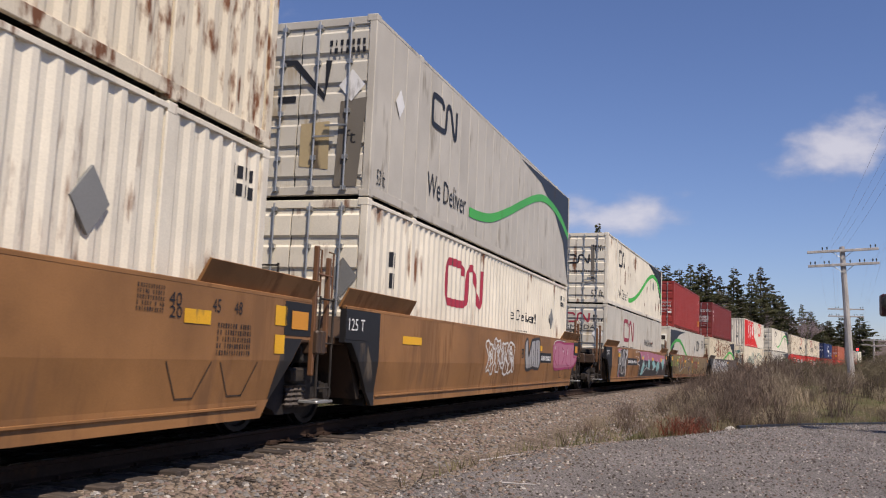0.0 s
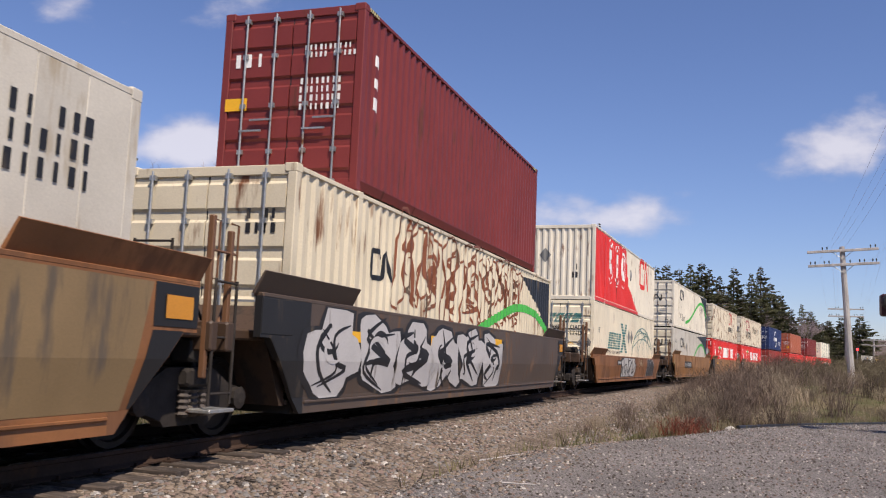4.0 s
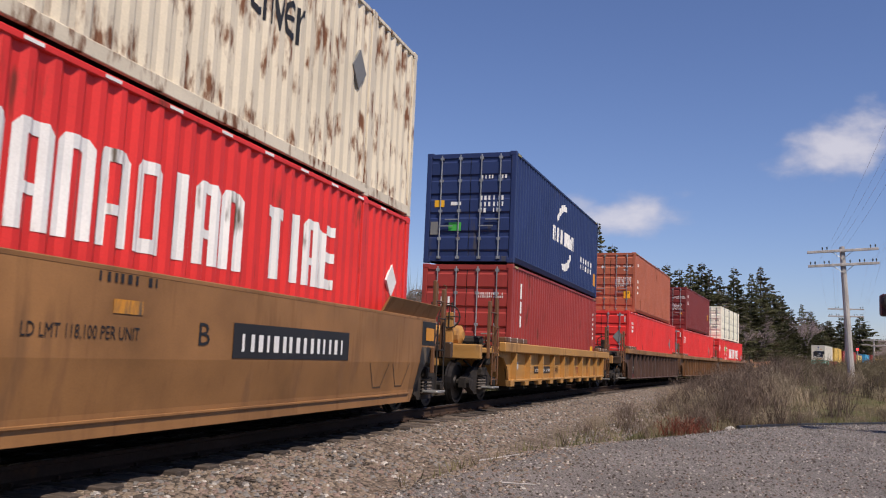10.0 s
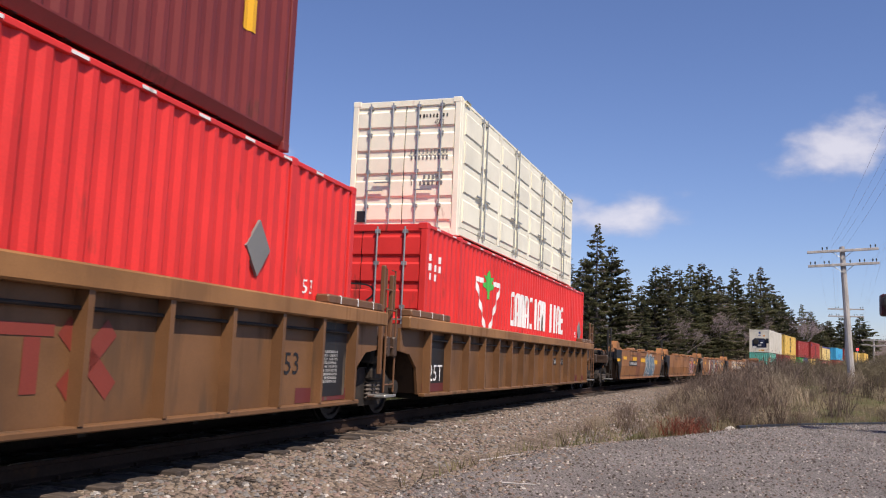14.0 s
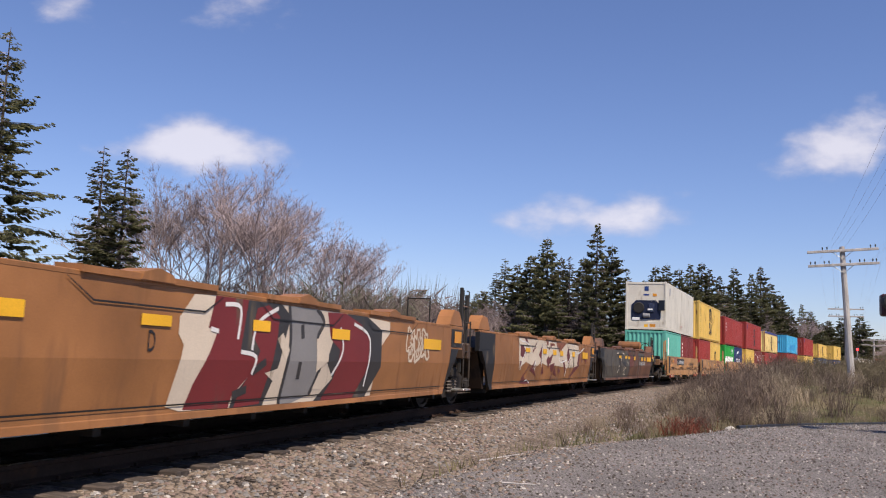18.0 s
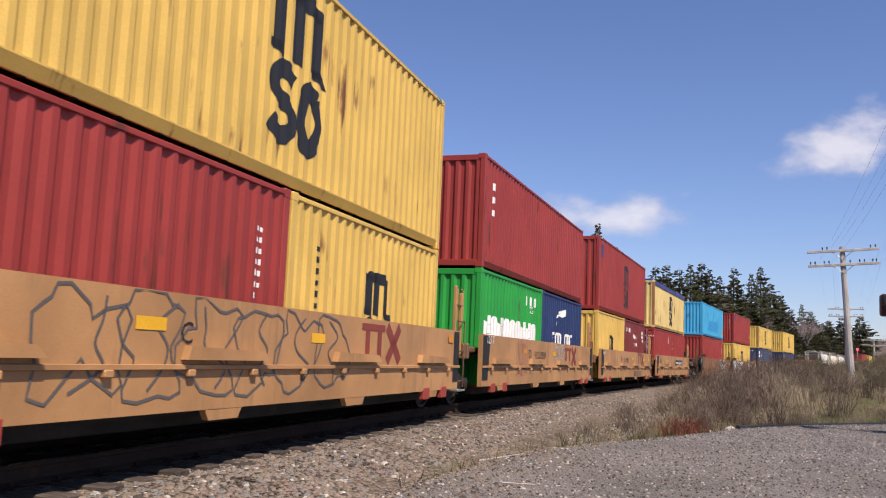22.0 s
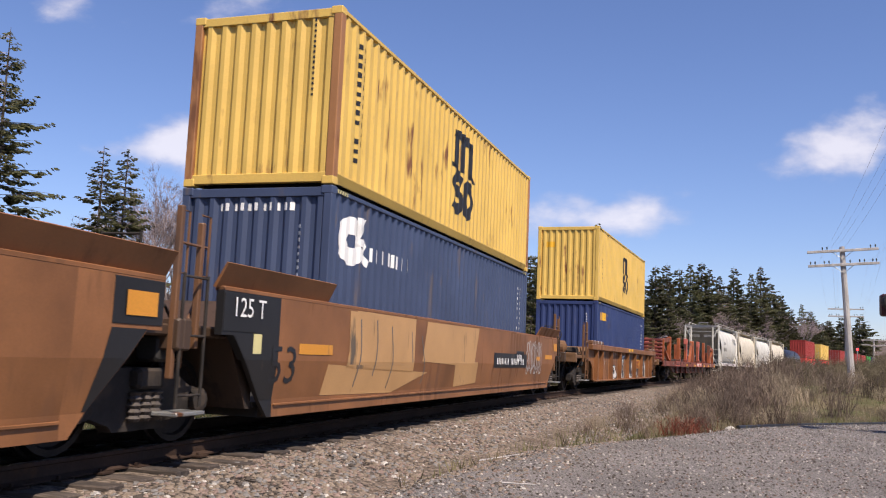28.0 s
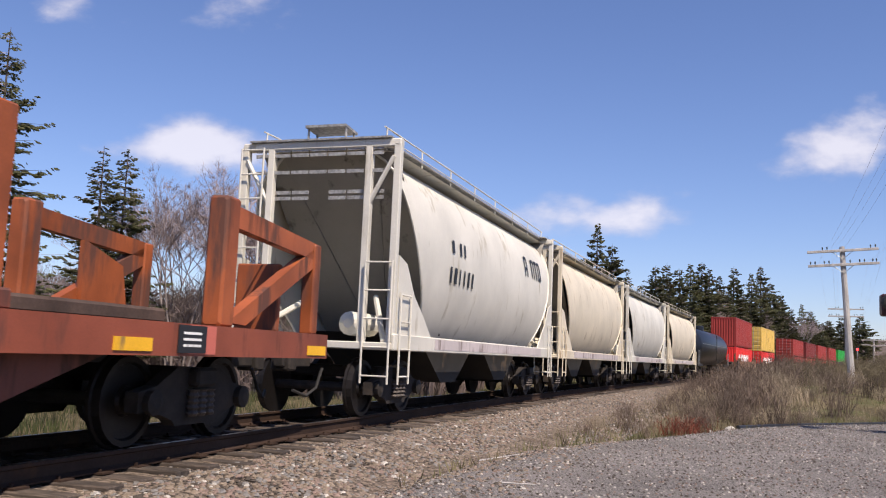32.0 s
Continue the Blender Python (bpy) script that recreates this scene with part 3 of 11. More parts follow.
def truck(root, y, wb=1.78):
    """A two-axle bogie at y under root."""
    h = wb / 2
    for sgn in (1, -1):
        x0, x1 = sorted((sgn * 0.93, sgn * 1.08))
        side = MB().slab([(y - h - 0.18, 0.36), (y - h - 0.18, 0.56), (y - h + 0.12, 0.62), (y - 0.42, 0.80), (y + 0.42, 0.80), (y + h - 0.12, 0.62), (y + h + 0.18, 0.56), (y + h + 0.18, 0.36),
                          (y + h - 0.1, 0.36), (y + 0.46, 0.26), (y + 0.40, 0.20), (y - 0.40, 0.20), (y - 0.46, 0.26), (y - h + 0.1, 0.36)], x0, x1)
        fr = part("bogie_frame", side, M_TRUCK, root, "dusty cast steel bogie frame")
        for k in (-0.16, 0.0, 0.16):
            spr = MB().lathe([(0.29 + q * 0.031, 0.075 if q % 2 else 0.05) for q in range(10)], "Z", (sgn * 1.12, y + k, 0), 8)
            part("spring", spr, M_SPRING, fr)
    part("bolster", MB().box(-1.2, 1.2, y - 0.2, y + 0.2, 0.60, 0.80, 0.03), M_TRUCK, root)
    for q in (-wb / 2, wb / 2):
        for sgn in (1, -1):
            w = part("wheel", WHEEL, M_WHEEL, root)
            w.matrix_basis = pose(sgn * 0.78, y + q, 0.46, 0, 0, 0 if sgn > 0 else 180)
        ax = MB().rod((-1.15, y + q, 0.46), (1.15, y + q, 0.46), 0.075, 10)
        for sgn in (1, -1):
            ax.lathe([(-0.02, 0.12), (0.06, 0.13), (0.08, 0.06)], "X", (sgn * 1.10, y + q, 0.46), 10)
        part("axle", ax, M_TRUCK, root)


def coupler(root, y, sgn):
    a, b = sorted((y, y + sgn * 0.9))
    part("coupler", MB().box(-0.09, 0.09, a, b, 0.76, 0.92, 0.02).box(-0.17, 0.17, y + sgn * 0.72 - 0.12, y + sgn * 0.72 + 0.12, 0.70, 0.98, 0.03), M_TRUCK, root)
    hose = [(0.35, y + sgn * 0.1, 0.75), (0.36, y + sgn * 0.3, 0.45), (0.32, y + sgn * 0.55, 0.33), (0.22, y + sgn * 0.8, 0.42)]
    part("air_hose", MB().tube(hose, 0.025), M_BLACK, root)


def ladder(root, x, y, z0, z1, m, wide=0.42, along_x=False):
    lad = MB()
    n = max(2, int((z1 - z0) / 0.36))
    for q in (-wide / 2, wide / 2):
        a = (x + q, y, z0) if along_x else (x, y + q, z0)
        lad.rod(a, (a[0], a[1], z1), 0.018)
    for k in range(n):
        z = z0 + 0.12 + k * (z1 - z0 - 0.15) / max(1, n - 1)
        lad.rod((x - wide / 2, y, z) if along_x else (x, y - wide / 2, z), (x + wide / 2, y, z) if along_x else (x, y + wide / 2, z), 0.014)
    part("ladder", lad, m, root)


# ---------------------------------------------------------------- well cars
BLACK_TAIL = {1, 2, 3, 4, 5, 8, 9, 14, 15, 16, 17, 18, 24, 25}
BEND = 0.055            # how far the lower side leans in
# black of the real end panels, also used to paint shade at the corners
M_PANELSHADE = paint("black end panel paint", (0.016, 0.015, 0.015), 0.25, stain=GRIME)
C_POST = paint("rust-brown post paint", (0.155, 0.075, 0.036), 0.5, stain=(0.08, 0.045, 0.03))


def well_car(label, style, m, half, m_end, first, last, pitch, reach, group, top=1.65, seed=0):
    """One unit of a well car. first / last: the unit has a coupler at that end. reach: from the middle to the coupler's face."""
    rng = random.Random(seed)
    root = tagged(new("well_car"), label, "rail car", group)
    smooth_side = style in ("smooth", "old")
    dark_end = M_PANELSHADE if seed not in (6, 7) else m
    X = 1.5
    for sgn in (1, -1):
        mb = MB()
        if smooth_side:
            lo = 0.33 if style == "old" else 0.25
            prof = [(X, top), (X, 0.90), (X - BEND, 0.45), (X - BEND, 0.40), (X - BEND + 0.005, 0.39), (X - BEND + 0.01, lo), (X - 0.20, lo), (X - 0.2, 0.9), (X - 0.08, top)]
            prof = [(sgn * a, b) for a, b in prof]
            h2, hs = half - 1.45, half - 0.22
            mb.prism(prof, -h2, h2)
            if style != "old":
                part("side_lip", MB().box(*sorted((sgn * (X - BEND + 0.03), sgn * (X - BEND + 0.005))), -h2 + 0.02, h2 - 0.02, 0.375, 0.405, 0.006), m, root)
            for e in (-1, 1):
                # the side goes on to the car's end, its lower corner cut away on a slope
                ya, yc = e * h2, e * hs

                def cut(z):
                    return e * (half - 0.45 - 0.85 * (1.16 - z) / 0.86)
                x0, x1 = sorted((sgn * X, sgn * (X - 0.09)))
                end_mb = MB().slab([(ya, top), (yc, top), (yc, 1.16), (cut(1.16), 1.16), (cut(0.9), 0.90), (ya, 0.90)], x0, x1)
                for zu, zl, xu, xl in ((0.90, 0.45, X, X - BEND), (0.45, lo, X - BEND, X - BEND + 0.01)):
                    o = [(sgn * xu, ya, zu), (sgn * xu, cut(zu), zu), (sgn * xl, cut(zl), zl), (sgn * xl, ya, zl)]
                    i = [(p[0] - sgn * 0.05, p[1], p[2]) for p in o]
                    end_mb.face(*o).face(*i[::-1]).face(o[1], i[1], i[2], o[2]).face(o[3], i[3], i[0], o[0]).face(o[2], i[2], i[3], o[3])
                # leading piece is black: the dark of the shaded opening is in its colour
                part("side_end", end_mb, dark_end if e < 0 else m, root)
                y0, y1 = sorted((e * (half - 0.97), e * (half - 0.23)))
                part("end_plate", MB().box(*sorted((sgn * (X - 0.004), sgn * (X + 0.007))), y0, y1, 1.20, top - 0.04, 0.003), dark_end if e < 0 or seed in BLACK_TAIL else m, root, "end plate")
            part("side", mb, m, root)
            part("top_chord", MB().box(*sorted((sgn * (X + 0.003), sgn * (X - 0.12))), -hs, hs, top - 0.03, top + 0.02, 0.008), m, root)
        elif style == "ribbed":
            xr = X - 0.15
            x0, x1 = sorted((sgn * xr, sgn * (xr - 0.05)))
            zt, zb = (1.46, 0.34) if half > 8 else (1.18, 0.50)
            mb.slab([(-half + 1.0, zt), (half - 1.0, zt), (half - 1.0, zb), (-half + 1.0, zb)], x0, x1)
            for e in (-1, 1):
                ya = e * (half - 1.0)
                mb.slab([(ya, zt), (e * half, zt), (e * half, 1.08), (e * (half - 0.45), 1.03), (e * (half - 0.8), 0.8), (e * (half - 0.93), zb), (ya, zb)], x0, x1)
            part("side", mb, m, root)
            part("top_chord", MB().box(*sorted((sgn * (X + 0.02), sgn * (X - 0.15))), -half, half, zt - 0.01, top, 0.02), C_TAN if half > 8.5 else m, root)
            part("bottom_chord", MB().box(*sorted((sgn * (X - 0.02), sgn * (X - 0.15))), -half + 0.95, half - 0.95, zb - 0.04, zb + 0.02, 0.012), m, root)
            n = 15 if half > 8.5 else 10
            ys = [-half + 1.15 + k * (2 * half - 2.3) / (n - 1) for k in range(n)] if not 8 < half < 8.5 else [-7.15] + [-6.1 + 2.01 * k for k in range(7)] + [7.15]
            for y in ys if zb > 0.4 else ():
                part("foot", MB().slab([(y - 0.5, 0.50), (y - 0.1, 0.50), (y - 0.13, 0.36), (y - 0.47, 0.36)], *sorted((sgn * (X - 0.02), sgn * (X - 0.14)))), m, root)
            for y in ys:
                post = MB().slab([(y - 0.038, zt), (y + 0.038, zt), (y + 0.03, zb + 0.02), (y - 0.03, zb + 0.02)], *sorted((sgn * (X - 0.01), sgn * (X - 0.16))))
                part("side_post", post, m, root)
            if half > 8.5:
                part("brake_pipe", MB().rod((sgn * (X - 0.09), -half + 1.3, 1.30), (sgn * (X - 0.09), half - 1.3, 1.30), 0.02), M_TRUCK, root)
        else:
            mb.prism([(sgn * a, b) for a, b in [(X, top), (X, 0.86), (X - 0.004, 0.84), (X - 0.004, 0.41), (X - 0.1, 0.41), (X - 0.1, top)]], -half, half)
            part("side", mb, m, root)
            part("ledge", MB().prism([(sgn * (X - 0.02), 0.86), (sgn * (X + 0.035), 0.85), (sgn * (X + 0.035), 0.81), (sgn * (X - 0.02), 0.80)], -half, half), m, root)
            n = 4
            for k in range(n):
                y = -half + 1.6 + k * (2 * half - 3.2) / (n - 1)
                part("guide_flap", MB().slab([(y - 0.85, 0.90), (y + 0.75, 0.90), (y + 0.62, 1.0), (y - 0.8, 1.03)], *sorted((sgn * (X + 0.001), sgn * (X + 0.09)))), m, root)
                part("foot", MB().slab([(y - 0.36, 0.415), (y + 0.36, 0.415), (y + 0.28, 0.30), (y - 0.28, 0.30)], *sorted((sgn * (X - 0.08), sgn * (X - 0.008)))), m, root)
            for k in range(11):
                y = -half + 0.7 + k * (2 * half - 1.4) / 10
                part("bracket", MB().box(*sorted((sgn * (X - 0.02), sgn * (X + 0.05))), y - 0.06, y + 0.06, 0.74, 0.81, 0.01), m, root)
            for y in (-half + 0.9, -half + 1.9, half - 1.9, half - 0.9):
                part("jack_pad", MB().box(*sorted((sgn * (X - 0.08), sgn * (X + 0.012))), y - 0.16, y + 0.16, 0.27, 0.47, 0.01), paint("red jacking pad", (0.33, 0.05, 0.035), 0.3), root)
        if style != "flap":
            for e in (-1, 1):
                y0, y1 = sorted((e * (half - 0.15), e * (half - (2.8 if style == "smooth" else 2.2))))
                gz = top + 0.035
                if style == "old":
                    yy = e * (half - 0.62)
                    part("guide_ear", MB().slab([(yy - 0.42, gz), (yy + 0.42, gz), (yy + 0.36, gz + 0.12), (yy + 0.2, gz + 0.27), (yy - 0.12, gz + 0.30), (yy - 0.3, gz + 0.16)], *sorted((sgn * (X - 0.02), sgn * (X - 0.3)))), m, root)
                    for yy in ((0.15, 3.2) if e > 0 else (-2.9,)):
                        part("guide_roll", MB().slab([(yy - 0.26, gz - 0.02), (yy + 0.26, gz - 0.02), (yy + 0.22, gz + 0.05), (yy, gz + 0.10), (yy - 0.22, gz + 0.05)], *sorted((sgn * (X + 0.04), sgn * (X - 0.3)))), m, root)
                        part("guide_plate", MB().prism([(sgn * (X - 0.25), gz + 0.045), (sgn * (X + 0.03), gz + 0.03), (sgn * (X + 0.03), gz - 0.03), (sgn * (X - 0.25), gz - 0.02)], yy - 1.0, yy + 1.0), m, root)
                elif style == "ribbed":
                    part("guide_rail", MB().box(*sorted((sgn * (X - 0.02), sgn * (X - 0.22))), y0, y1, gz - 0.033, gz + 0.09, 0.02), C_POST, root, "dark brown guide rail")
                    for q in (0.2, 0.5, 0.8):
                        yy = y0 + (y1 - y0) * q
                        part("guide_mark", MB().box(*sorted((sgn * (X - 0.018), sgn * (X - 0.10))), yy - 0.012, yy + 0.012, gz - 0.02, gz + 0.094), M_WHITE, root)
                else:
                    part("guide_plate", MB().prism([(sgn * (X - 0.10), gz - 0.03), (sgn * (X + 0.05), gz + 0.23), (sgn * (X + 0.07), gz + 0.22), (sgn * (X - 0.06), gz - 0.04)], y0, y1), m, root)
    bx = 1.0 if style == "flap" else 1.27 if style == "ribbed" else 1.33
    bearer = MB().box(-bx, bx, -0.05, 0.05, 0.24, 0.40).mesh("crossbearer")
    n = 10
    for k in range(n):
        y = -half + 1.4 + k * (2 * half - 2.8) / (n - 1)
        part("crossbearer", bearer, M_BLACK, root).location = (0, y, 0)
    wf = 1.27 if style == "ribbed" else 1.34
    part("well_floor", MB().box(-wf, wf, -half + 1.2, half - 1.2, 0.36, 0.42), M_BLACK, root)
    if style == "flap":
        part("well_bottom", MB().box(-1.0, 1.0, -half + 0.9, half - 0.9, 0.20, 0.355, 0.02), M_BLACK, root)
    for e, has in ((-1, first), (1, last)):
        ya = e * (half - 1.15)
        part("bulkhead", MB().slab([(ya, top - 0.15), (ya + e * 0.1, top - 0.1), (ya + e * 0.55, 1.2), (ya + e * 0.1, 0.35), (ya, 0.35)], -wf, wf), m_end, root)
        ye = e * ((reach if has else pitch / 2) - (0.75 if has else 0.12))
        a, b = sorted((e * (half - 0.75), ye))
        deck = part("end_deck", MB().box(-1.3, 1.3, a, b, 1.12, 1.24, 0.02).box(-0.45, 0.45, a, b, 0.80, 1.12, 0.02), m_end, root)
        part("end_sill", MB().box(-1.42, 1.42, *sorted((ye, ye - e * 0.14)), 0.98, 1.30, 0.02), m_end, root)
        part("draft_box", MB().box(-0.32, 0.32, *sorted((ye, ye - e * 1.2)), 0.66, 0.98, 0.03), M_BLACK, root)
        if has:
            coupler(root, ye, e)
            truck(root, e * (half + 0.55))
        elif e < 0:
            truck(root, -pitch / 2)
        # standing posts, rungs and steps beside the end
        gy = e * (half + 0.22)
        if has or e > 0:
            for q in (0.0, 0.55 if has else 0.4):
                pm = MB().box(1.29, 1.36, gy + e * q - 0.032, gy + e * q + 0.032, 0.70 if q == 0 else 1.0, 2.42 if q == 0 else 2.30, 0.01)
                pm.tube([(1.325, gy + e * q, 2.38), (1.325, gy + e * q + 0.16, 2.38), (1.325, gy + e * q + 0.16, 1.75), (1.325, gy + e * q, 1.75)], 0.014)
                part("hand_post", pm, M_BLACK if style == "old" else C_POST if smooth_side or style == "ribbed" else C_SAND, root)
            ladder(root, 1.40, gy + e * 0.25, 0.42, 1.75, M_TRUCK if smooth_side else C_POST, 0.44)
            ladder(root, 0.2, gy + e * 0.62, 1.2, 2.25, M_TRUCK, 0.5, True)
            part("grab_rail", MB().tube([(1.34, gy, 2.05), (1.34, gy + e * 0.5, 2.05)], 0.016), C_POST, root)
            part("walkway", MB().box(-1.25, 1.25, *sorted((gy + e * 0.05, gy + e * 0.5)), 1.25, 1.29, 0.005), M_TRUCK, root)
            part("valve_box", MB().box(0.95, 1.22, *sorted((gy - e * 0.05, gy + e * 0.22)), 0.86, 1.12, 0.03), M_BLACK, root)
            part("brake_rod", MB().tube([(1.22, gy + e * 0.55, 1.5), (1.25, gy + e * 0.3, 1.15), (1.12, gy + e * 0.5, 0.8)], 0.02), C_POST, root)
            part("brake_cylinder", MB().lathe([(-0.3, 0.08), (-0.26, 0.14), (0.26, 0.14), (0.3, 0.08)], "X", (0.75, gy + e * 0.1, 1.38), 10), M_TRUCK, root)
            part("brake_pipe", MB().tube([(1.2, gy - e * 0.5, 1.3), (1.22, gy, 1.42), (1.1, gy + e * 0.3, 1.3), (0.7, gy + e * 0.6, 1.0), (0.4, gy + e * 0.8, 0.8)], 0.018), M_TRUCK, root)
            part("hose", MB().tube([(1.0, gy, 1.25), (1.05, gy + e * 0.2, 0.95), (0.95, gy + e * 0.45, 0.75), (0.8, gy + e * 0.7, 0.95)], 0.022), M_BLACK, root)
            part("step", MB().box(1.15, 1.45, gy + e * 0.25 - 0.26, gy + e * 0.25 + 0.26, 0.34, 0.38, 0.008), M_STEEL, root)
        if has and e < 0:
            bw = MB().tube([(0.55 + 0.25 * math.cos(k * math.pi / 9), ye + 0.35, 1.9 + 0.25 * math.sin(k * math.pi / 9)) for k in range(19)], 0.018)
            for k in range(4):
                bw.rod((0.55, ye + 0.35, 1.9), (0.55 + 0.25 * math.cos(k * 1.57), ye + 0.35, 1.9 + 0.25 * math.sin(k * 1.57)), 0.012)
            wheel = part("hand_brake", bw, M_TRUCK, root)
            part("brake_stand", MB().box(0.47, 0.63, ye + 0.37, ye + 0.47, 1.2, 2.0, 0.01), m_end, root)
        if has:
            high = style == "old" and e > 0
            part("reservoir", MB().lathe([(-0.62, 0.1), (-0.55, 0.23), (0.55, 0.23), (0.62, 0.1)], "X", (0.1, e * (half + 0.75), 1.95 if high else 1.50), 14), C_BROWN if high else m_end, root)
            if high:
                for xx in (-0.3, 0.5):
                    part("reservoir_stand", MB().slab([(half + 0.5, 1.24), (half + 1.0, 1.24), (half + 0.92, 1.8), (half + 0.58, 1.8)], xx - 0.04, xx + 0.04), C_BROWN, root)
    return root


# ---------------------------------------------------------------- paints of the train
P_CREAM = paint("weathered cream white paint", (0.66, 0.58, 0.42), 0.42)
P_WHITE = paint("white container paint", (0.74, 0.68, 0.55), 0.30)
P_RUSTY = paint("rust-eaten cream paint", (0.70, 0.62, 0.47), 0.60, sscale=8.0, streak=0.45)
P_GREY = paint("dusty pale grey paint", (0.52, 0.48, 0.40), 0.35, stain=(0.31, 0.28, 0.23))
P_SILVER = paint("dirty light grey paint", (0.58, 0.54, 0.45), 0.38, stain=(0.38, 0.31, 0.21))
P_RED = paint("bright red paint", (0.70, 0.036, 0.030), 0.14, stain=(0.20, 0.03, 0.02))
P_MAROON = paint("maroon paint", (0.185, 0.030, 0.026), 0.2, stain=(0.09, 0.03, 0.02))
P_OXIDE = paint("oxide red paint", (0.30, 0.038, 0.030), 0.22, stain=(0.13, 0.03, 0.02))
P_BROWN = paint("orange-brown paint", (0.40, 0.115, 0.06), 0.2, stain=(0.2, 0.06, 0.03))
P_NAVY = paint("navy blue paint", (0.020, 0.036, 0.115), 0.12, stain=(0.05, 0.05, 0.07))
P_SLATE = paint("slate blue paint", (0.048, 0.066, 0.122), 0.25, stain=(0.09, 0.08, 0.09))
P_ROYAL = paint("royal blue paint", (0.028, 0.044, 0.125), 0.15, stain=(0.05, 0.05, 0.08))
P_YELLOW = paint("mustard yellow paint", (0.66, 0.43, 0.10), 0.25)
P_PALE = paint("faded yellow paint", (0.70, 0.52, 0.20), 0.35)
P_GREEN = paint("bright green paint", (0.015, 0.30, 0.045), 0.12, stain=(0.04, 0.12, 0.03))
P_TEAL = paint("teal green paint", (0.11, 0.42, 0.33), 0.2, stain=(0.10, 0.20, 0.15))
P_SKY = paint("sky blue paint", (0.05, 0.36, 0.60), 0.3, stain=(0.06, 0.16, 0.24))
P_REEFER = paint("off-white reefer paint", (0.64, 0.60, 0.50), 0.3, stain=(0.44, 0.39, 0.30))
P_IVORY = paint("ivory paint", (0.84, 0.74, 0.54), 0.18)
P_RUSTPOST = paint("rusted yellow post", (0.35, 0.16, 0.06), 0.5)
C_ORANGE = paint("faded orange-brown car paint", (0.30, 0.128, 0.044), 0.52, vary=0.22, stain=(0.215, 0.098, 0.040), streak=1.0, sscale=3.2)
C_RUSTED = paint("rusted dark brown car paint", (0.155, 0.068, 0.036), 0.6, vary=0.3, stain=(0.085, 0.055, 0.042), streak=0.5, sscale=2.2)
C_TAN = paint("faded yellow-brown car paint", (0.285, 0.136, 0.048), 0.52, vary=0.22, stain=(0.20, 0.098, 0.040), streak=1.0, sscale=3.2)
C_BROWN = paint("red-brown weathered car paint", (0.235, 0.098, 0.036), 0.52, vary=0.22, stain=(0.155, 0.070, 0.032), streak=1.0, sscale=3.2)
C_OLIVE = paint("grimy brown car paint", (0.175, 0.085, 0.036), 0.52, vary=0.22, stain=(0.105, 0.058, 0.030), streak=1.0, sscale=3.2)
C_SAND = paint("sand yellow car paint", (0.465, 0.242, 0.098), 0.46, vary=0.18, stain=(0.35, 0.19, 0.085), streak=1.0, sscale=3.2)
C_PLUM = paint("soot-dulled plum brown car paint", (0.105, 0.062, 0.048), 0.5, vary=0.2, stain=(0.070, 0.046, 0.036), streak=1.0, sscale=3.2)
C_GOLD = paint("golden yellow car paint", (0.44, 0.225, 0.062), 0.4, stain=(0.25, 0.14, 0.06), streak=0.5)
C_DARK = paint("soot-dark brown car paint", (0.085, 0.060, 0.045), 0.4, stain=(0.16, 0.09, 0.05), streak=0.5)
# grime, with the shade between the cars also put into the colour
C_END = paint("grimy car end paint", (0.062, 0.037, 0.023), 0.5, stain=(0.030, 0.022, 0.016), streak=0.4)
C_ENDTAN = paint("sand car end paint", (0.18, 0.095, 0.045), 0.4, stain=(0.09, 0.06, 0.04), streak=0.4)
C_FLAT = paint("faded red flat car paint", (0.235, 0.060, 0.031), 0.55, vary=0.25, stain=(0.10, 0.04, 0.03))
C_STAKE = paint("orange-red stake paint", (0.325, 0.084, 0.026), 0.70, vary=0.3, stain=(0.11, 0.045, 0.03))
C_SALMON = paint("salmon patch paint", (0.54, 0.14, 0.10), 0.4, stain=(0.3, 0.1, 0.06))
# shade on the down-facing end sheets is put into this darker grey
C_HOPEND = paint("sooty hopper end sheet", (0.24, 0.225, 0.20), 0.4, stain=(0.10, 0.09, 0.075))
C_HOPPER = paint("white hopper car paint", (0.63, 0.60, 0.52), 0.3, stain=(0.40, 0.36, 0.28))
C_HOPPER2 = paint("cream hopper car paint", (0.66, 0.58, 0.44), 0.3, stain=(0.38, 0.30, 0.2))

L53, L40, L20, HC, ST = 16.154, 12.192, 6.058, 2.896, 2.591
BOXES = {}


def load(key, place, z, L, H, m, label, end="doors", skin="corr", dy=0.0, group="containers on the train", **kw):
    W = 2.59 if L > 14 else 2.438
    ob = container(label, L, H, W, m, group, end, skin, **kw)
    BOXES[key] = (ob, L, H, W, skin)
    return rides(ob, place, pose(0, dy, z))


def unit(key, place, label, style, m, m_end=None, first=False, last=False, half=9.3, pitch=19.5, reach=11.75, top=1.65, group="well cars of the train", seed=0):
    STYLES[key], HALVES[key], TOPS[key] = style, half, top
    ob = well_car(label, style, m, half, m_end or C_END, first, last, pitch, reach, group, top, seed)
    rides(ob, place)
    return ob


CARS, STYLES, HALVES, TOPS = {}, {}, {}, {}
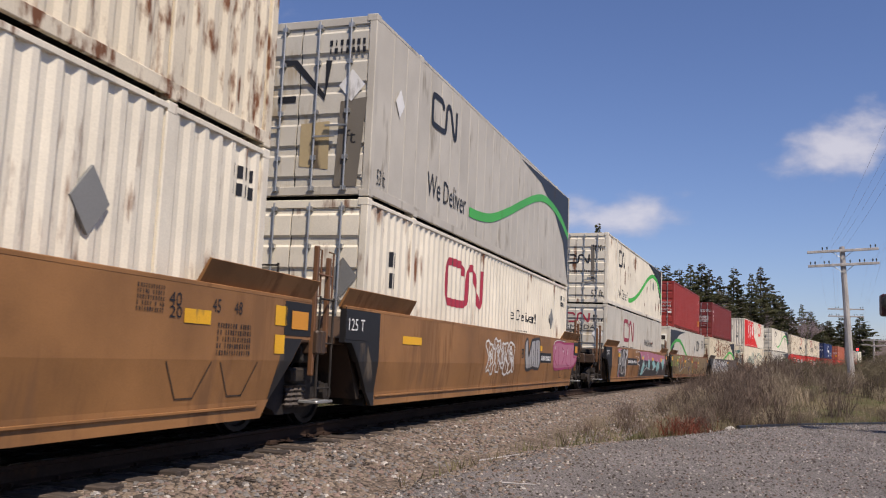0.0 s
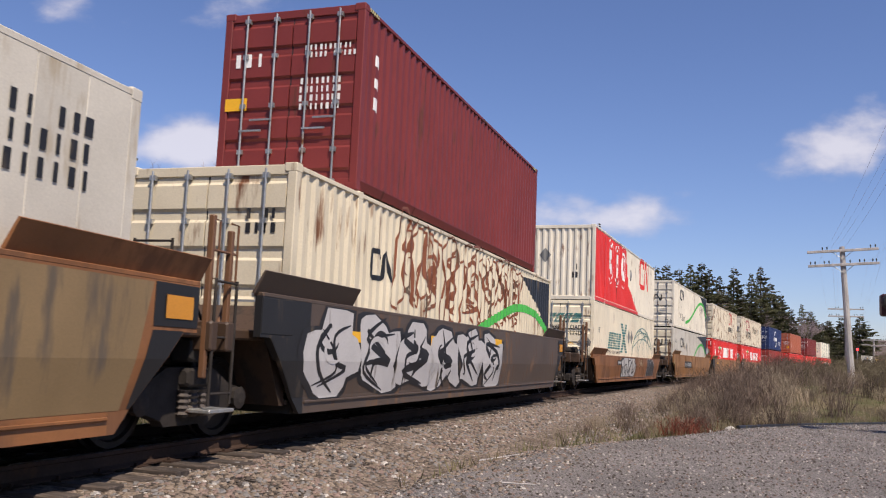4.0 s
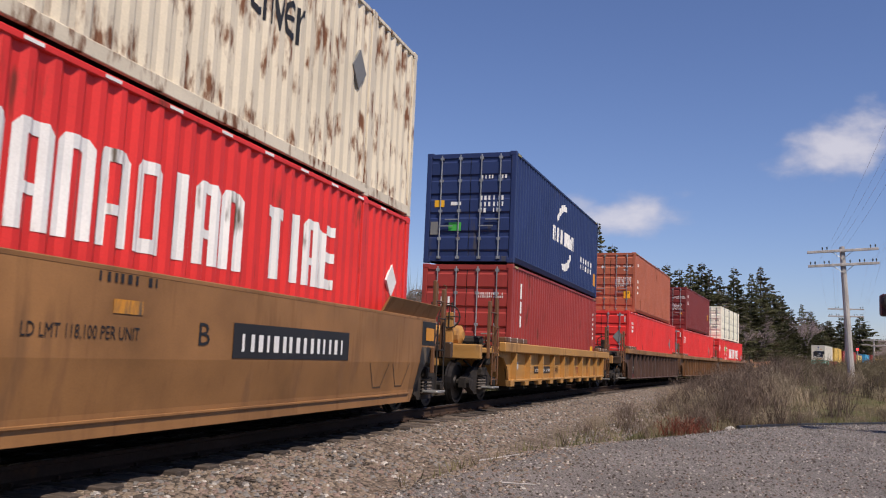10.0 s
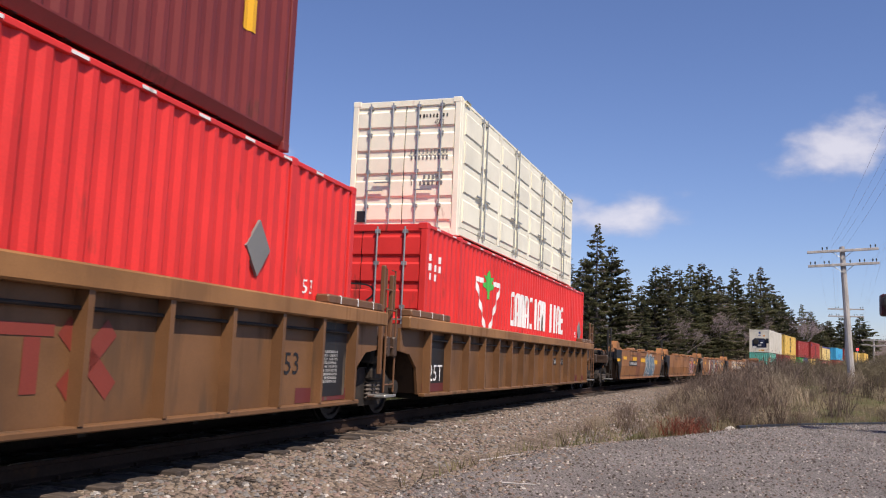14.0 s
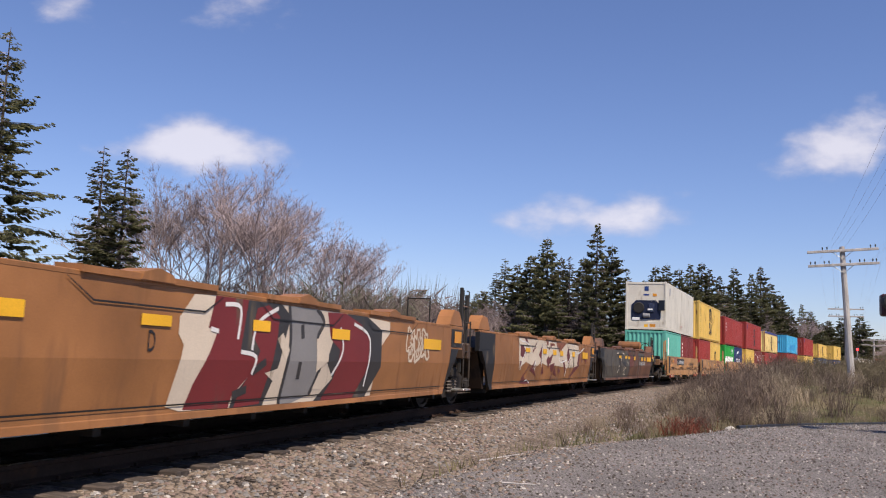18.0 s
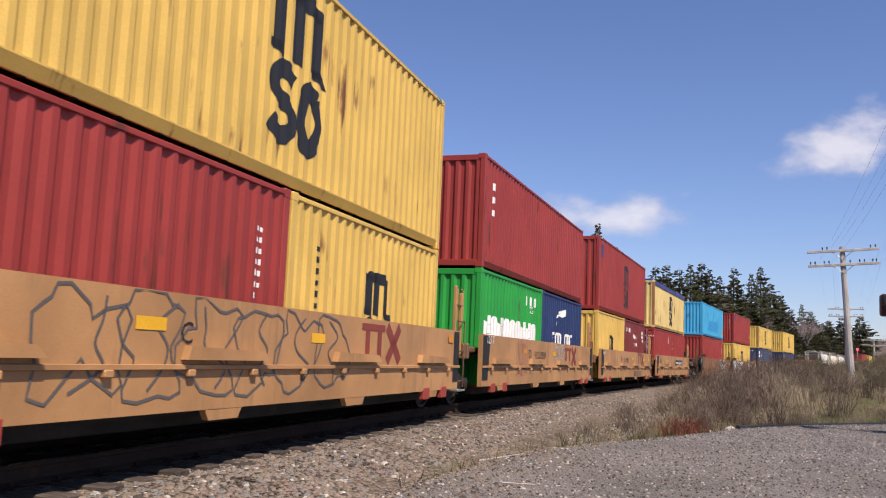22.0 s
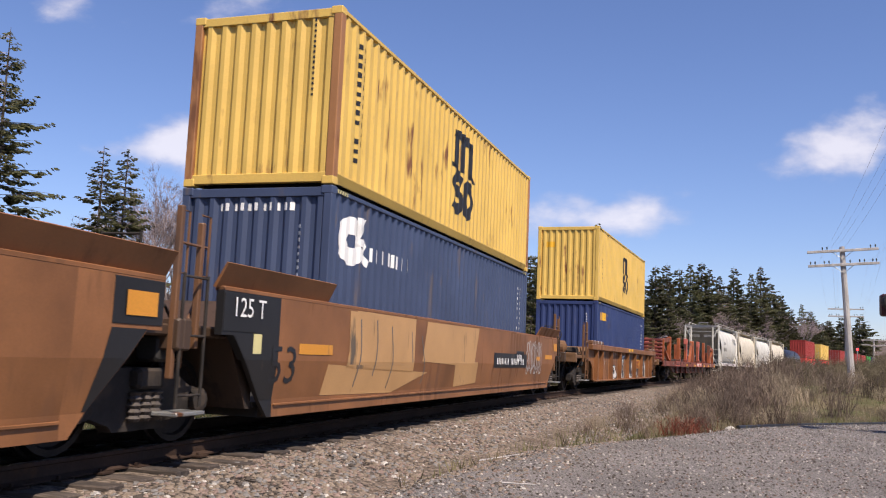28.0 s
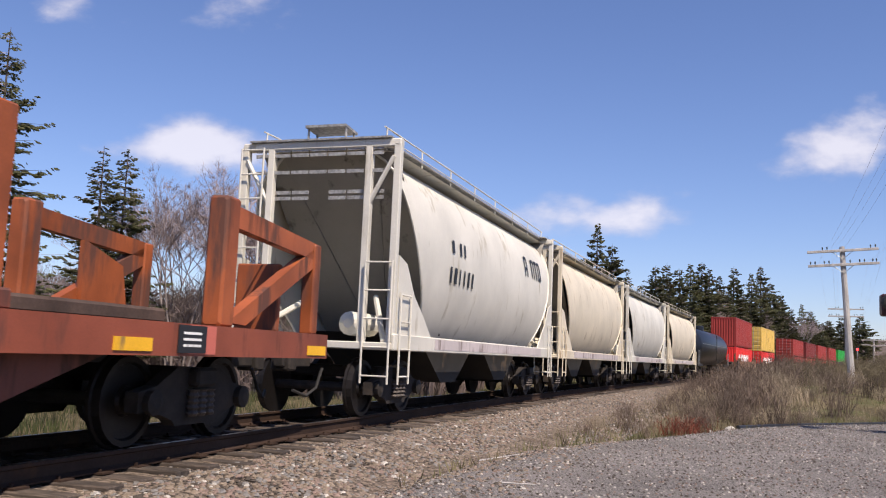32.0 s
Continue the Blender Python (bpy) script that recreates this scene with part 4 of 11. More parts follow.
# name: place along the train, height of the upper container's base
# ---- a first three-unit car, then more of its kind
CARS["u1"] = unit("u1", 2.77, "yellow-brown smooth-sided well car with worn paint", "smooth", C_TAN, last=False, seed=1)
load("u1b", 2.77, 0.48, L53, HC, P_WHITE, "cream white 53 foot container with grey diamond placard, in the well", skin="corr")
load("u1t", 2.77, 3.40, L53, HC, P_RUSTY, "rust-streaked white 53 foot container on the upper tier", skin="corr")
CARS["u2"] = unit("u2", 22.05, "yellow-brown smooth-sided well car with grey and pink graffiti", "smooth", C_TAN, last=True, seed=2)
load("u2b", 22.05, 0.48, L53, HC, P_WHITE, "white corrugated container with red emblem, in the well")
load("u2t", 22.05, 3.40, L53, HC, P_GREY, "dusty grey 53 foot container with green wave stripe, stained doors", skin="plate", end_m=P_SILVER)
CARS["u3"] = unit("u3", 45.71, "well car covered in grey, pink and teal graffiti", "smooth", C_TAN, first=True, seed=3)
load("u3b", 45.71, 0.46, L53, HC, P_SILVER, "pale grey plated container with crimson emblem, in the well", skin="plate")
load("u3t", 45.71, 3.38, L53, HC, P_WHITE, "white corrugated container with green wave stripe, stained doors")
CARS["u4"] = unit("u4", 65.15, "well car covered in green, yellow and orange graffiti", "smooth", C_BROWN, seed=4)
load("u4b", 65.25, 0.46, L53, HC, P_SILVER, "grey-white refrigerated container with dark corner and green stripe", end="genset", skin="plate")
load("u4t", 65.10, 3.38, L40, HC, P_OXIDE, "oxide red 40 foot container with white marked doors")
CARS["u5"] = unit("u5", 84.63, "dark brown well car with pale graffiti scrawl", "smooth", C_DARK, last=True, seed=5)
load("u5b", 84.63, 0.50, L53, HC, P_CREAM, "cream container with rust-brown scrawl and green stripe, in the well")
load("u5t", 84.63, 3.43, L40, HC, P_MAROON, "maroon 40 foot container with white marked doors")
CARS["u6"] = unit("u6", 107.94, "red-brown well car with silver graffiti", "smooth", C_BROWN, first=True, last=True, reach=11.7, top=1.28, seed=6)
load("u6b", 107.94, 0.42, L53, HC, P_IVORY, "cream plated container with teal striped lettering and globe lines", skin="plate")
load("u6t", 107.94, 3.30, L53, HC, P_WHITE, "red and white corrugated container with round emblems", end="corr")
CARS["u7"] = unit("u7", 131.56, "brown smooth-sided well car, plain and dusty", "smooth", C_TAN, first=True, seed=7)
load("u7b", 131.56, 0.45, L53, HC, P_SILVER, "pale grey plated container with black emblem and dark tail corner", skin="plate", end_m=P_CREAM)
load("u7t", 131.56, 3.38, L53, HC, P_WHITE, "white corrugated container with green wave stripe and dark tail corner")
CARS["u8"] = unit("u8", 151.1, "yellow-brown smooth-sided well car, dusty", "smooth", C_TAN, seed=8)
load("u8b", 151.32, 0.42, L53, HC, P_RED, "bright red container with white lettering bars and leaf emblem")
load("u8t", 151.32, 3.32, L53, HC, P_RUSTY, "rust-streaked cream container with faded red emblem", end_m=P_CREAM)
CARS["u9"] = unit("u9", 170.55, "yellow-brown well car with worn lettering", "smooth", C_TAN, last=True, reach=11.3, seed=9)
load("u9b", 170.47, 0.46, L53, HC, P_RED, "bright red container with white lettering bars, leaf emblem and placards")
load("u9t", 170.47, 3.37, L53, HC, P_RUSTY, "rust-streaked white container with red emblem and grey door placard", end_m=P_WHITE)
CARS["u10"] = unit("u10", 192.23, "golden yellow single well car with side posts", "ribbed", C_GOLD, C_GOLD, True, True, half=7.6, reach=10.0, top=1.40, seed=10)
load("u10b", 192.23, 0.50, L40, HC, P_OXIDE, "oxide red 40 foot container with tall white letters", frame_m=P_OXIDE)
load("u10t", 192.23, 3.43, L40, HC, P_NAVY, "navy blue 40 foot container with white emblem and green door label")
for k, c in (("u11", 213.97), ("u12", 233.45), ("u13", 252.90)):
    CARS[k] = unit(k, c, "brown well car with ribbed sides and tan top rail", "ribbed", C_PLUM if k == "u11" else C_OLIVE, C_END, k == "u11", k == "u13", half=9.2, reach=11.3, top=1.66, seed=int(k[1:]))
    load(k + "b", c + 0.1, 0.53, L53, HC, P_RED, {"u11": "plain bright red 53 foot container with grey placards", "u12": "plain red 53 foot container with white top dashes",
                                                 "u13": "red container with white lettering bars, leaf emblem and dented corner"}[k])
load("u11t", 213.97, 3.48, L40, HC, P_BROWN, "orange-brown 40 foot container with white side letters, yellow door label")
load("u12t", 233.45, 3.48, L40, HC, P_MAROON, "maroon 40 foot container with steel door bars")
P_CLEAN = paint("clean ivory paint", (0.90, 0.86, 0.68), 0.08)
load("u13t", 252.90, 3.46, L40, HC, P_CLEAN, "ivory 40 foot side-door container with folding doors", skin="sidedoor")
# ---- five empty units
for i, (c, mm, lab) in enumerate(((274.1, C_ORANGE, "empty tan well car with grey blue scrawl"), (289.6, C_ORANGE, "empty tan well car with red and blue graffiti"),
                                  (305.1, C_ORANGE, "empty tan well car with dark red and grey lettered graffiti"), (320.6, C_ORANGE, "empty well car with cream and maroon spiky graffiti"),
                                  (336.1, C_RUSTED, "empty brown well car with grey scrawl and rust patches"))):
    CARS["u%d" % (14 + i)] = unit("u%d" % (14 + i), c, lab, "old", mm, C_END, i == 0, i == 4, half=7.35, pitch=15.5, reach=9.4, top=1.58, seed=14 + i)
# ---- five 40 foot units
FIVE = [355.75, 371.04, 386.27, 401.70, 417.1]
for i, c in enumerate(FIVE):
    CARS["u%d" % (19 + i)] = unit("u%d" % (19 + i), c, "sand yellow well car with ledge and guide flaps" + (", pale scribbled graffiti" if i in (1, 2) else ""), "flap", C_SAND, C_ENDTAN, i == 0, i == 4, half=6.75, pitch=15.35,
                                  reach=10.2, top=1.52, seed=19 + i)
LOW20 = [("teal green 20 foot container with white panel", P_TEAL, "maroon 20 foot container with white letters", P_MAROON),
         ("oxide red 20 foot container", P_OXIDE, "yellow 20 foot container with black letters", P_YELLOW),
         ("bright green 20 foot container with white letters", P_GREEN, "navy blue 20 foot container with white emblem", P_NAVY),
         ("yellow 20 foot container with black letters", P_YELLOW, "maroon 20 foot container with white stars", P_MAROON),
         ("red 20 foot container with yellow letters", P_OXIDE, "red 20 foot container with white letters", P_OXIDE)]
for i, (la, ma, lb, mb_) in enumerate(LOW20):
    load("u%da" % (19 + i), FIVE[i], 0.42, L20, ST, ma, la, end="doors" if i == 4 else "corr", dy=-3.06)
    load("u%db" % (19 + i), FIVE[i], 0.42, L20, ST, mb_, lb, dy=3.06)
load("u19t", FIVE[0], 3.03, L40, HC, P_REEFER, "off-white 40 foot refrigerated container with open machine end", end="reefer", skin="reefer")
load("u20t", FIVE[1], 3.03, L40, HC, P_YELLOW, "mustard yellow 40 foot container with black emblem", end="corr")
load("u21t", FIVE[2], 3.03, L40, ST, P_OXIDE, "oxide red 40 foot container with white letters", end="corr")
load("u22t", FIVE[3], 3.03, L40, HC, P_OXIDE, "oxide red 40 foot container with faded black emblem", end="corr")
load("u23t", FIVE[4], 3.03, L40, ST, P_PALE, "faded yellow open-top container with blue tarpaulin", end="opentop", post_m=P_RUSTPOST)
# ---- a three-unit car and a single car
CARS["u24"] = unit("u24", 438.65, "brown well car with black and white graffiti", "smooth", C_BROWN, first=True, reach=11.3, seed=24)
load("u24b", 438.65, 0.46, L40, HC, P_OXIDE, "red 40 foot container with small yellow marks", end="corr")
load("u24t", 438.65, 3.38, L40, ST, P_SKY, "sky blue 40 foot container with dented sides", end="corr")
CARS["u25"] = unit("u25", 458.2, "brown well car with white and black bubble graffiti", "smooth", C_BROWN, seed=25)
load("u25b", 458.2, 0.48, L40, HC, P_YELLOW, "yellow 40 foot container with black letters, in the well", end="corr")
load("u25t", 458.2, 3.40, L40, HC, P_OXIDE, "red 40 foot container with yellow door label", end="corr")
CARS["u26"] = unit("u26", 477.45, "brown well car with pale patches and worn paint", "smooth", C_BROWN, last=True, seed=26)
load("u26b", 477.45, 0.44, L40, HC, P_SLATE, "slate blue 40 foot container with white horse-like emblem", end="corr", frame_m=P_SLATE)
load("u26t", 477.45, 3.36, L40, ST, P_YELLOW, "yellow 40 foot container with black emblem and rusty post", end="corr", post_m=P_RUSTPOST)
CARS["u27"] = unit("u27", 500.59, "red-brown single well car with ribbed sides and white letters", "ribbed", C_BROWN, C_ENDTAN, True, True, half=8.3, reach=11.3, top=1.66, seed=27)
load("u27b", 500.59, 0.46, L40, HC, P_ROYAL, "royal blue 40 foot container with yellow lettering", end="corr")
load("u27t", 500.59, 3.38, L40, HC, P_YELLOW, "mustard yellow 40 foot container with black emblem", end="corr")


# ---------------------------------------------------------------- flat car, hoppers and tank car
def flat_car():
    root = tagged(new("flat_car"), "faded red flat car with orange-red stakes and end frames", "rail car", "cars of the train")
    h = 12.55
    deck = MB().box(-1.42, 1.42, -h, h, 1.16, 1.24, 0.01)
    part("deck", deck, mat("worn deck planks", (0.13, 0.075, 0.055), 0.9, vary=0.3, scale=2), root)
    for sgn in (1, -1):
        part("side_sill", MB().prism([(sgn * 1.36, 1.245), (sgn * 1.5, 1.245), (sgn * 1.5, 0.93), (sgn * 1.40, 0.93), (sgn * 1.40, 0.98), (sgn * 1.46, 0.98), (sgn * 1.46, 1.2), (sgn * 1.36, 1.2)], -h, h), C_FLAT, root)
    part("centre_sill", MB().slab([(-9, 0.95), (9, 0.95), (6.2, 0.52), (-6.2, 0.52)], -0.4, 0.4), M_BLACK, root)
    under = paint("dull red-brown underframe", (0.15, 0.040, 0.026), 0.55, stain=(0.05, 0.025, 0.018))
    for sgn in (1, -1):
        zig = [(sgn * (1.22 - (0.05 if q % 2 else 0.0)), 0.93 - 0.047 * q) for q in range(10)]
        part("belly_sheet", MB().prism(zig + [(sgn * 1.12, 0.507), (sgn * 1.12, 0.93)], -6.8, 6.8), under, root)
        for e in (-1, 1):
            part("belly_end", MB().slab([(e * 6.8, 0.93), (e * 8.3, 0.93), (e * 7.0, 0.52), (e * 6.8, 0.507)], *sorted((sgn * 1.12, sgn * 1.20))), under, root)
        for q in range(7):
            y = -6.3 + 2.1 * q
            part("belly_rib", MB().box(*sorted((sgn * 1.15, sgn * 1.32)), y - 0.16, y + 0.16, 0.50, 0.93, 0.02), under, root)
    for e in (-1, 1):
        truck(root, 10.08 if e > 0 else -9.0)
        coupler(root, e * h, e)
    # end frames: posts, beams and braces
    for y, yb, zt, zb, up in ((-9.4, -12.1, 2.69, 2.50, 1), (10.0, 12.34, 2.66, 2.44, 0)):
        for sgn in (1, -1):
            x = sgn * 1.30
            part("frame_post", MB().box(x - 0.12, x + 0.12, y - 0.15, y + 0.15, 1.24, zt, 0.03), C_STAKE, root)
            part("frame_beam", MB().slab([(y, zt - 0.06), (yb, zb), (yb, zb - 0.22), (y, zt - 0.30)], x - 0.07, x + 0.07), C_STAKE, root)
            d = 1 if yb > y else -1
            if up:
                br = [(yb, zb - 0.25), (yb + 0.25, zb - 0.25), (y + 0.05, 1.28), (y - 0.35, 1.28)]
            else:
                br = [(y + 0.1, 1.30), (y + 0.5, 1.28), (yb, zb - 0.28), (yb, zb - 0.02)]
            part("frame_brace", MB().slab(br, x - 0.07, x + 0.07), C_STAKE, root)
            if not up:
                part("frame_post", MB().box(x - 0.09, x + 0.09, yb - 0.1, yb + 0.1, 1.24, zb, 0.02), C_STAKE, root)
        cable = MB().tube([(1.2, y, zt + 0.02), (1.2, (y + yb) / 2, (zt + zb) / 2 + 0.03), (1.2, yb, zb + 0.02)], 0.012)
        part("cable", cable, M_STEEL, root)
    bm_red = paint("dark red bulkhead", (0.14, 0.030, 0.025), 0.4)
    for k in range(6):
        part("bulkhead_bar", MB().box(-1.38, 1.38, -12.3, -12.14, 1.27 + 0.21 * k, 1.43 + 0.21 * k, 0.04), bm_red, root)
    for x in (-1.36, 1.36):
        part("bulkhead_post", MB().box(x - 0.1, x + 0.1, -12.2, -12.0, 1.24, 2.5, 0.02), C_STAKE, root)
    part("bulkhead_plate", MB().slab([(10.9, 1.24), (11.9, 1.24), (11.7, 2.05), (10.9, 2.3)], -1.24, -1.16), C_STAKE, root)
    part("bulkhead_plate", MB().box(0.6, 1.2, 11.6, 11.7, 1.24, 2.1, 0.02), C_STAKE, root)
    for y, zt, xs, mm in ((-5.74, 2.71, (1.3, -1.3), C_STAKE), (-2.6, 2.77, (1.3, -1.3), C_SALMON), (3.4, 2.75, (1.3, -1.3), C_SALMON), (6.65, 2.77, (1.3, -1.3), C_STAKE)):
        for x in xs:
            part("stake", MB().box(x - 0.1, x + 0.1, y - 0.13, y + 0.13, 1.2, zt, 0.02), mm, root)
            part("stake_pocket", MB().box(x - 0.15, x + 0.15, y - 0.18, y + 0.18, 1.24, 1.40, 0.02), C_FLAT, root)
            if mm is C_SALMON:
                part("stake_web", MB().box(x - 0.075, x + 0.075, y - 0.136, y - 0.128, 1.41, zt - 0.36), C_STAKE, root)
                part("stake_cap", MB().box(x - 0.12, x + 0.12, y - 0.15, y + 0.15, zt - 0.35, zt + 0.02, 0.015), mm, root)
    for x in (1.27, -1.27):
        y = 0.5
        part("a_frame_post", MB().box(x - 0.13, x + 0.13, y - 0.16, y + 0.16, 1.24, 2.72, 0.03), C_STAKE, root)
        for q in (-1.25, 1.35):
            part("a_frame_leg", MB().slab([(y + q, 1.24), (y + q * 0.74, 1.24), (y + q * 0.02, 2.55), (y + q * 0.06, 2.72)], x - 0.08, x + 0.08), C_STAKE, root)
    part("cargo_runner", MB().box(-1.0, 1.0, -8.5, 9.5, 1.245, 1.40, 0.03), mat("dark weathered timber", (0.07, 0.045, 0.035), 0.9, vary=0.3, scale=2), root)
    for a, b, mm in ((-7.92, -6.3, C_SALMON), (1.53, 2.93, C_SALMON), (3.18, 4.16, C_SALMON), (h - 3.4, h - 2.9, C_SALMON)):
        part("patch", MB().box(1.495, 1.506, a, b, 0.95, 1.235), mm, root)
    for k in range(6):
        part("number_bar", MB().box(1.505, 1.510, -7.82 + 0.25 * k, -7.68 + 0.25 * k, 1.01, 1.20), M_INK, root)
    for q, y in ((2, 1.66), (1, 3.28)):
        for k in range(2 * q):
            part("number_bar", MB().box(1.505, 1.510, y + 0.3 * k, y + 0.22 + 0.3 * k, 1.09, 1.16), M_WHITE, root)
            part("number_bar", MB().box(1.505, 1.510, y + 0.3 * k, y + 0.18 + 0.3 * k, 1.00, 1.05), M_WHITE, root)
    for y in (-8.35, -6.06, -4.83, -2.95, -1.86, 1.1, 4.6):
        part("tie_ring", MB().box(1.498, 1.53, y - 0.045, y + 0.045, 1.10, 1.21, 0.012), M_BLACK, root)
    part("worn_patch", MB().slab([(-9.13, 1.08), (-9.06, 1.16), (-8.98, 1.15), (-8.93, 1.20), (-8.88, 1.12), (-8.93, 1.06), (-9.03, 1.02)], 1.497, 1.504), M_GREY, root)
    for y in (-3.36, 0.58, h - 4.3, h - 0.35, 5.6):
        part("reflector", MB().box(1.5, 1.512, y - 0.28, y + 0.28, 0.97, 1.09), M_YELLOWMARK, root)
    ob = part("notice_board", MB().box(1.5, 1.515, h - 3.6, h - 3.1, 0.96, 1.23), M_INK, root)
    for k in range(3):
        part("notice_line", MB().box(1.514, 1.519, h - 3.52, h - 3.2, 1.02 + 0.06 * k, 1.045 + 0.06 * k), M_WHITE, root)
    return root


rides(flat_car(), 524.85)


def hopper_car(m, label, seed):
    root = tagged(new("hopper_car"), label, "rail car", "covered hoppers")
    h = 6.15
    rng = random.Random(seed)
    # the curved side: a barrel that ends in a rounded cut at both ends
    angles = [-0.93 + k * (1.50 + 0.93) / 16 for k in range(17)]
    sec = [(1.5 * math.cos(q) ** 0.55, 2.72 + 1.72 * math.sin(q)) for q in angles]
    for sgn in (1, -1):
        mb = MB()
        for (ax, az), (bx, bz) in zip(sec, sec[1:]):
            def reach_at(z):
                q = max(0.0, min(1.0, (4.3 - z) / 2.75))
                return h - 0.36 - 1.35 * q ** 1.7
            ra, rb = reach_at(az), reach_at(bz)
            n = 10
            for k in range(n):
                ta, tb = -1 + 2 * k / n, -1 + 2 * (k + 1) / n
                mb.face((sgn * ax, ta * ra, az), (sgn * ax, tb * ra, az), (sgn * bx, tb * rb, bz), (sgn * bx, ta * rb, bz))
        part("curved_side", mb, m, root, smooth=True)
        for e in (-1, 1):
            rim = MB().tube([(sgn * (x + 0.012), e * reach_at(z), z) for x, z in sec], 0.022, 4)
            part("side_rim", rim, m, root)
    for e in (-1, 1):
        y = e * (h - 0.37)
        part("end_sheet", MB().face((-1.25, y, 4.34), (1.25, y, 4.34), (1.2, y - e * 2.7, 1.4), (-1.2, y - e * 2.7, 1.4)).face((-1.25, y, 4.36), (1.25, y, 4.36), (1.2, y - e * 2.73, 1.4), (-1.2, y - e * 2.73, 1.4)), C_HOPEND, root, "grey end sheet with shade in its colour")
        for x in (-1.40, 1.40, -0.9, 0.9):
            top = 4.42
            part("end_post", MB().box(x - 0.06, x + 0.06, *sorted((e * h, e * (h - 0.12))), 1.1, top, 0.01), m, root)
        part("end_beam", MB().box(-1.46, 1.46, *sorted((e * h, e * (h - 0.15))), 4.36, 4.50, 0.02), m, root)
        part("end_platform", MB().box(-1.45, 1.45, *sorted((e * (h + 0.05), e * (h - 1.5))), 1.08, 1.2, 0.015), m, root)
        ladder(root, 1.20, e * (h + 0.06), 0.55, 2.5, m, 0.46, True)
        ladder(root, -1.22, e * (h + 0.06), 0.9, 4.4, m, 0.42, True)
        ladder(root, 1.52, e * (h - 0.4), 0.55, 2.0, m, 0.46)
        brace = MB()
        for s2 in (-1, 1):
            brace.rod((s2 * 1.35, e * h, 4.2), (s2 * 0.9, e * (h - 0.05), 3.4), 0.04)
            brace.rod((s2 * 1.3, e * (h - 0.05), 1.2), (s2 * 0.6, e * (h - 1.3), 2.0), 0.05)
        part("brace", brace, m, root)["kind"] = "stuff"
        truck(root, e * (h - 1.25))
        coupler(root, e * (h + 0.05), e)
        mesh_board = MB()
        for q in range(7):
            for z, back in ((3.52, 0.10), (3.62, 0.10), (3.95, 0.03), (4.24, 0.02), (4.33, 0.02)):
                if z < 3.9 and q in (0, 3):
                    continue
                mesh_board.box(-1.2 + q * 0.34, -1.2 + q * 0.34 + 0.31, *sorted((e * (h - back), e * (h - back - 0.02))), z, z + 0.06)
        part("brake_step", mesh_board, M_GRATE, root)
        crossover = MB().box(-1.3, 1.3, *sorted((e * (h + 0.05), e * (h - 0.5))), 4.50, 4.53)
        part("roof_platform", crossover, M_GRATE, root)
        step_up = MB().slab([(e * (h - 0.5), 4.70), (e * (h - 0.02), 4.74), (e * (h - 0.02), 4.78), (e * (h - 0.5), 4.74)], -0.30, 0.45)
        for xx in (-0.27, 0.42):
            step_up.rod((xx, e * (h - 0.42), 4.53), (xx, e * (h - 0.42), 4.72), 0.02).rod((xx, e * (h - 0.1), 4.53), (xx, e * (h - 0.1), 4.75), 0.02)
        part("crossover_step", step_up, M_GRATE, root)
        for s2 in (-1, 1):
            def lean(y, z):
                return (s2 * (0.15 + 0.74 * (z - 1.4) / 2.9), e * y, z)
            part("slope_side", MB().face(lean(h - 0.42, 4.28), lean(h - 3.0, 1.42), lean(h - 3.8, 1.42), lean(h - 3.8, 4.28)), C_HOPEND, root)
            part("sill_gusset", MB().slab([(e * (h - 0.14), 1.3), (e * (h - 0.14), 2.6), (e * (h - 0.5), 2.5), (e * (h - 0.9), 2.0), (e * (h - 1.35), 1.7), (e * (h - 1.8), 1.34)], *sorted((s2 * 1.44, s2 * 1.47))), m, root)
    for sgn in (1, -1):
        part("side_sill", MB().box(*sorted((sgn * 1.38, sgn * 1.5)), -h, h, 1.08, 1.34, 0.015), m, root)
        rail = MB()
        for k in range(8):
            y = -h + 0.2 + k * (2 * h - 0.4) / 7
            rail.rod((sgn * 1.12, y, 4.35), (sgn * 1.12, y, 4.72), 0.015)
        rail.rod((sgn * 1.12, -h + 0.1, 4.72), (sgn * 1.12, h - 0.1, 4.72), 0.015)
        rail.rod((sgn * 1.12, -h + 0.1, 4.56), (sgn * 1.12, h - 0.1, 4.56), 0.012)
        part("roof_handrail", rail, m, root)
        part("running_board", MB().box(*sorted((sgn * 0.7, sgn * 1.15)), -h, h, 4.48, 4.51), M_GRATE, root)
    part("roof", MB().prism([(-1.2, 4.36), (1.2, 4.36), (0.7, 4.47), (-0.7, 4.47)], -h + 0.35, h - 0.35), m, root)
    for k in (-3.4, -1.1, 1.1, 3.4):
        part("roof_hatch", MB().lathe([(4.44, 0.35), (4.58, 0.35), (4.64, 0.2)], "Z", (0, k, 0), 14), m, root)
    for k in (-2.0, 2.0):
        part("discharge_hopper", MB().slab([(k - 1.9, 1.4), (k + 1.9, 1.4), (k + 0.45, 0.5), (k - 0.45, 0.5)], -1.05, 1.05), M_BLACK, root)
    part("reservoir", MB().lathe([(-0.5, 0.08), (-0.42, 0.2), (0.42, 0.2), (0.5, 0.08)], "Y", (0.5, -h + 0.9, 1.5), 12), m, root)
    part("sill_label", MB().box(1.498, 1.506, -4.2, 4.6, 1.13, 1.31), paint("dirty pink-white sill stripe", (0.55, 0.48, 0.46), 0.55, stain=(0.25, 0.2, 0.18)), root)
    return root


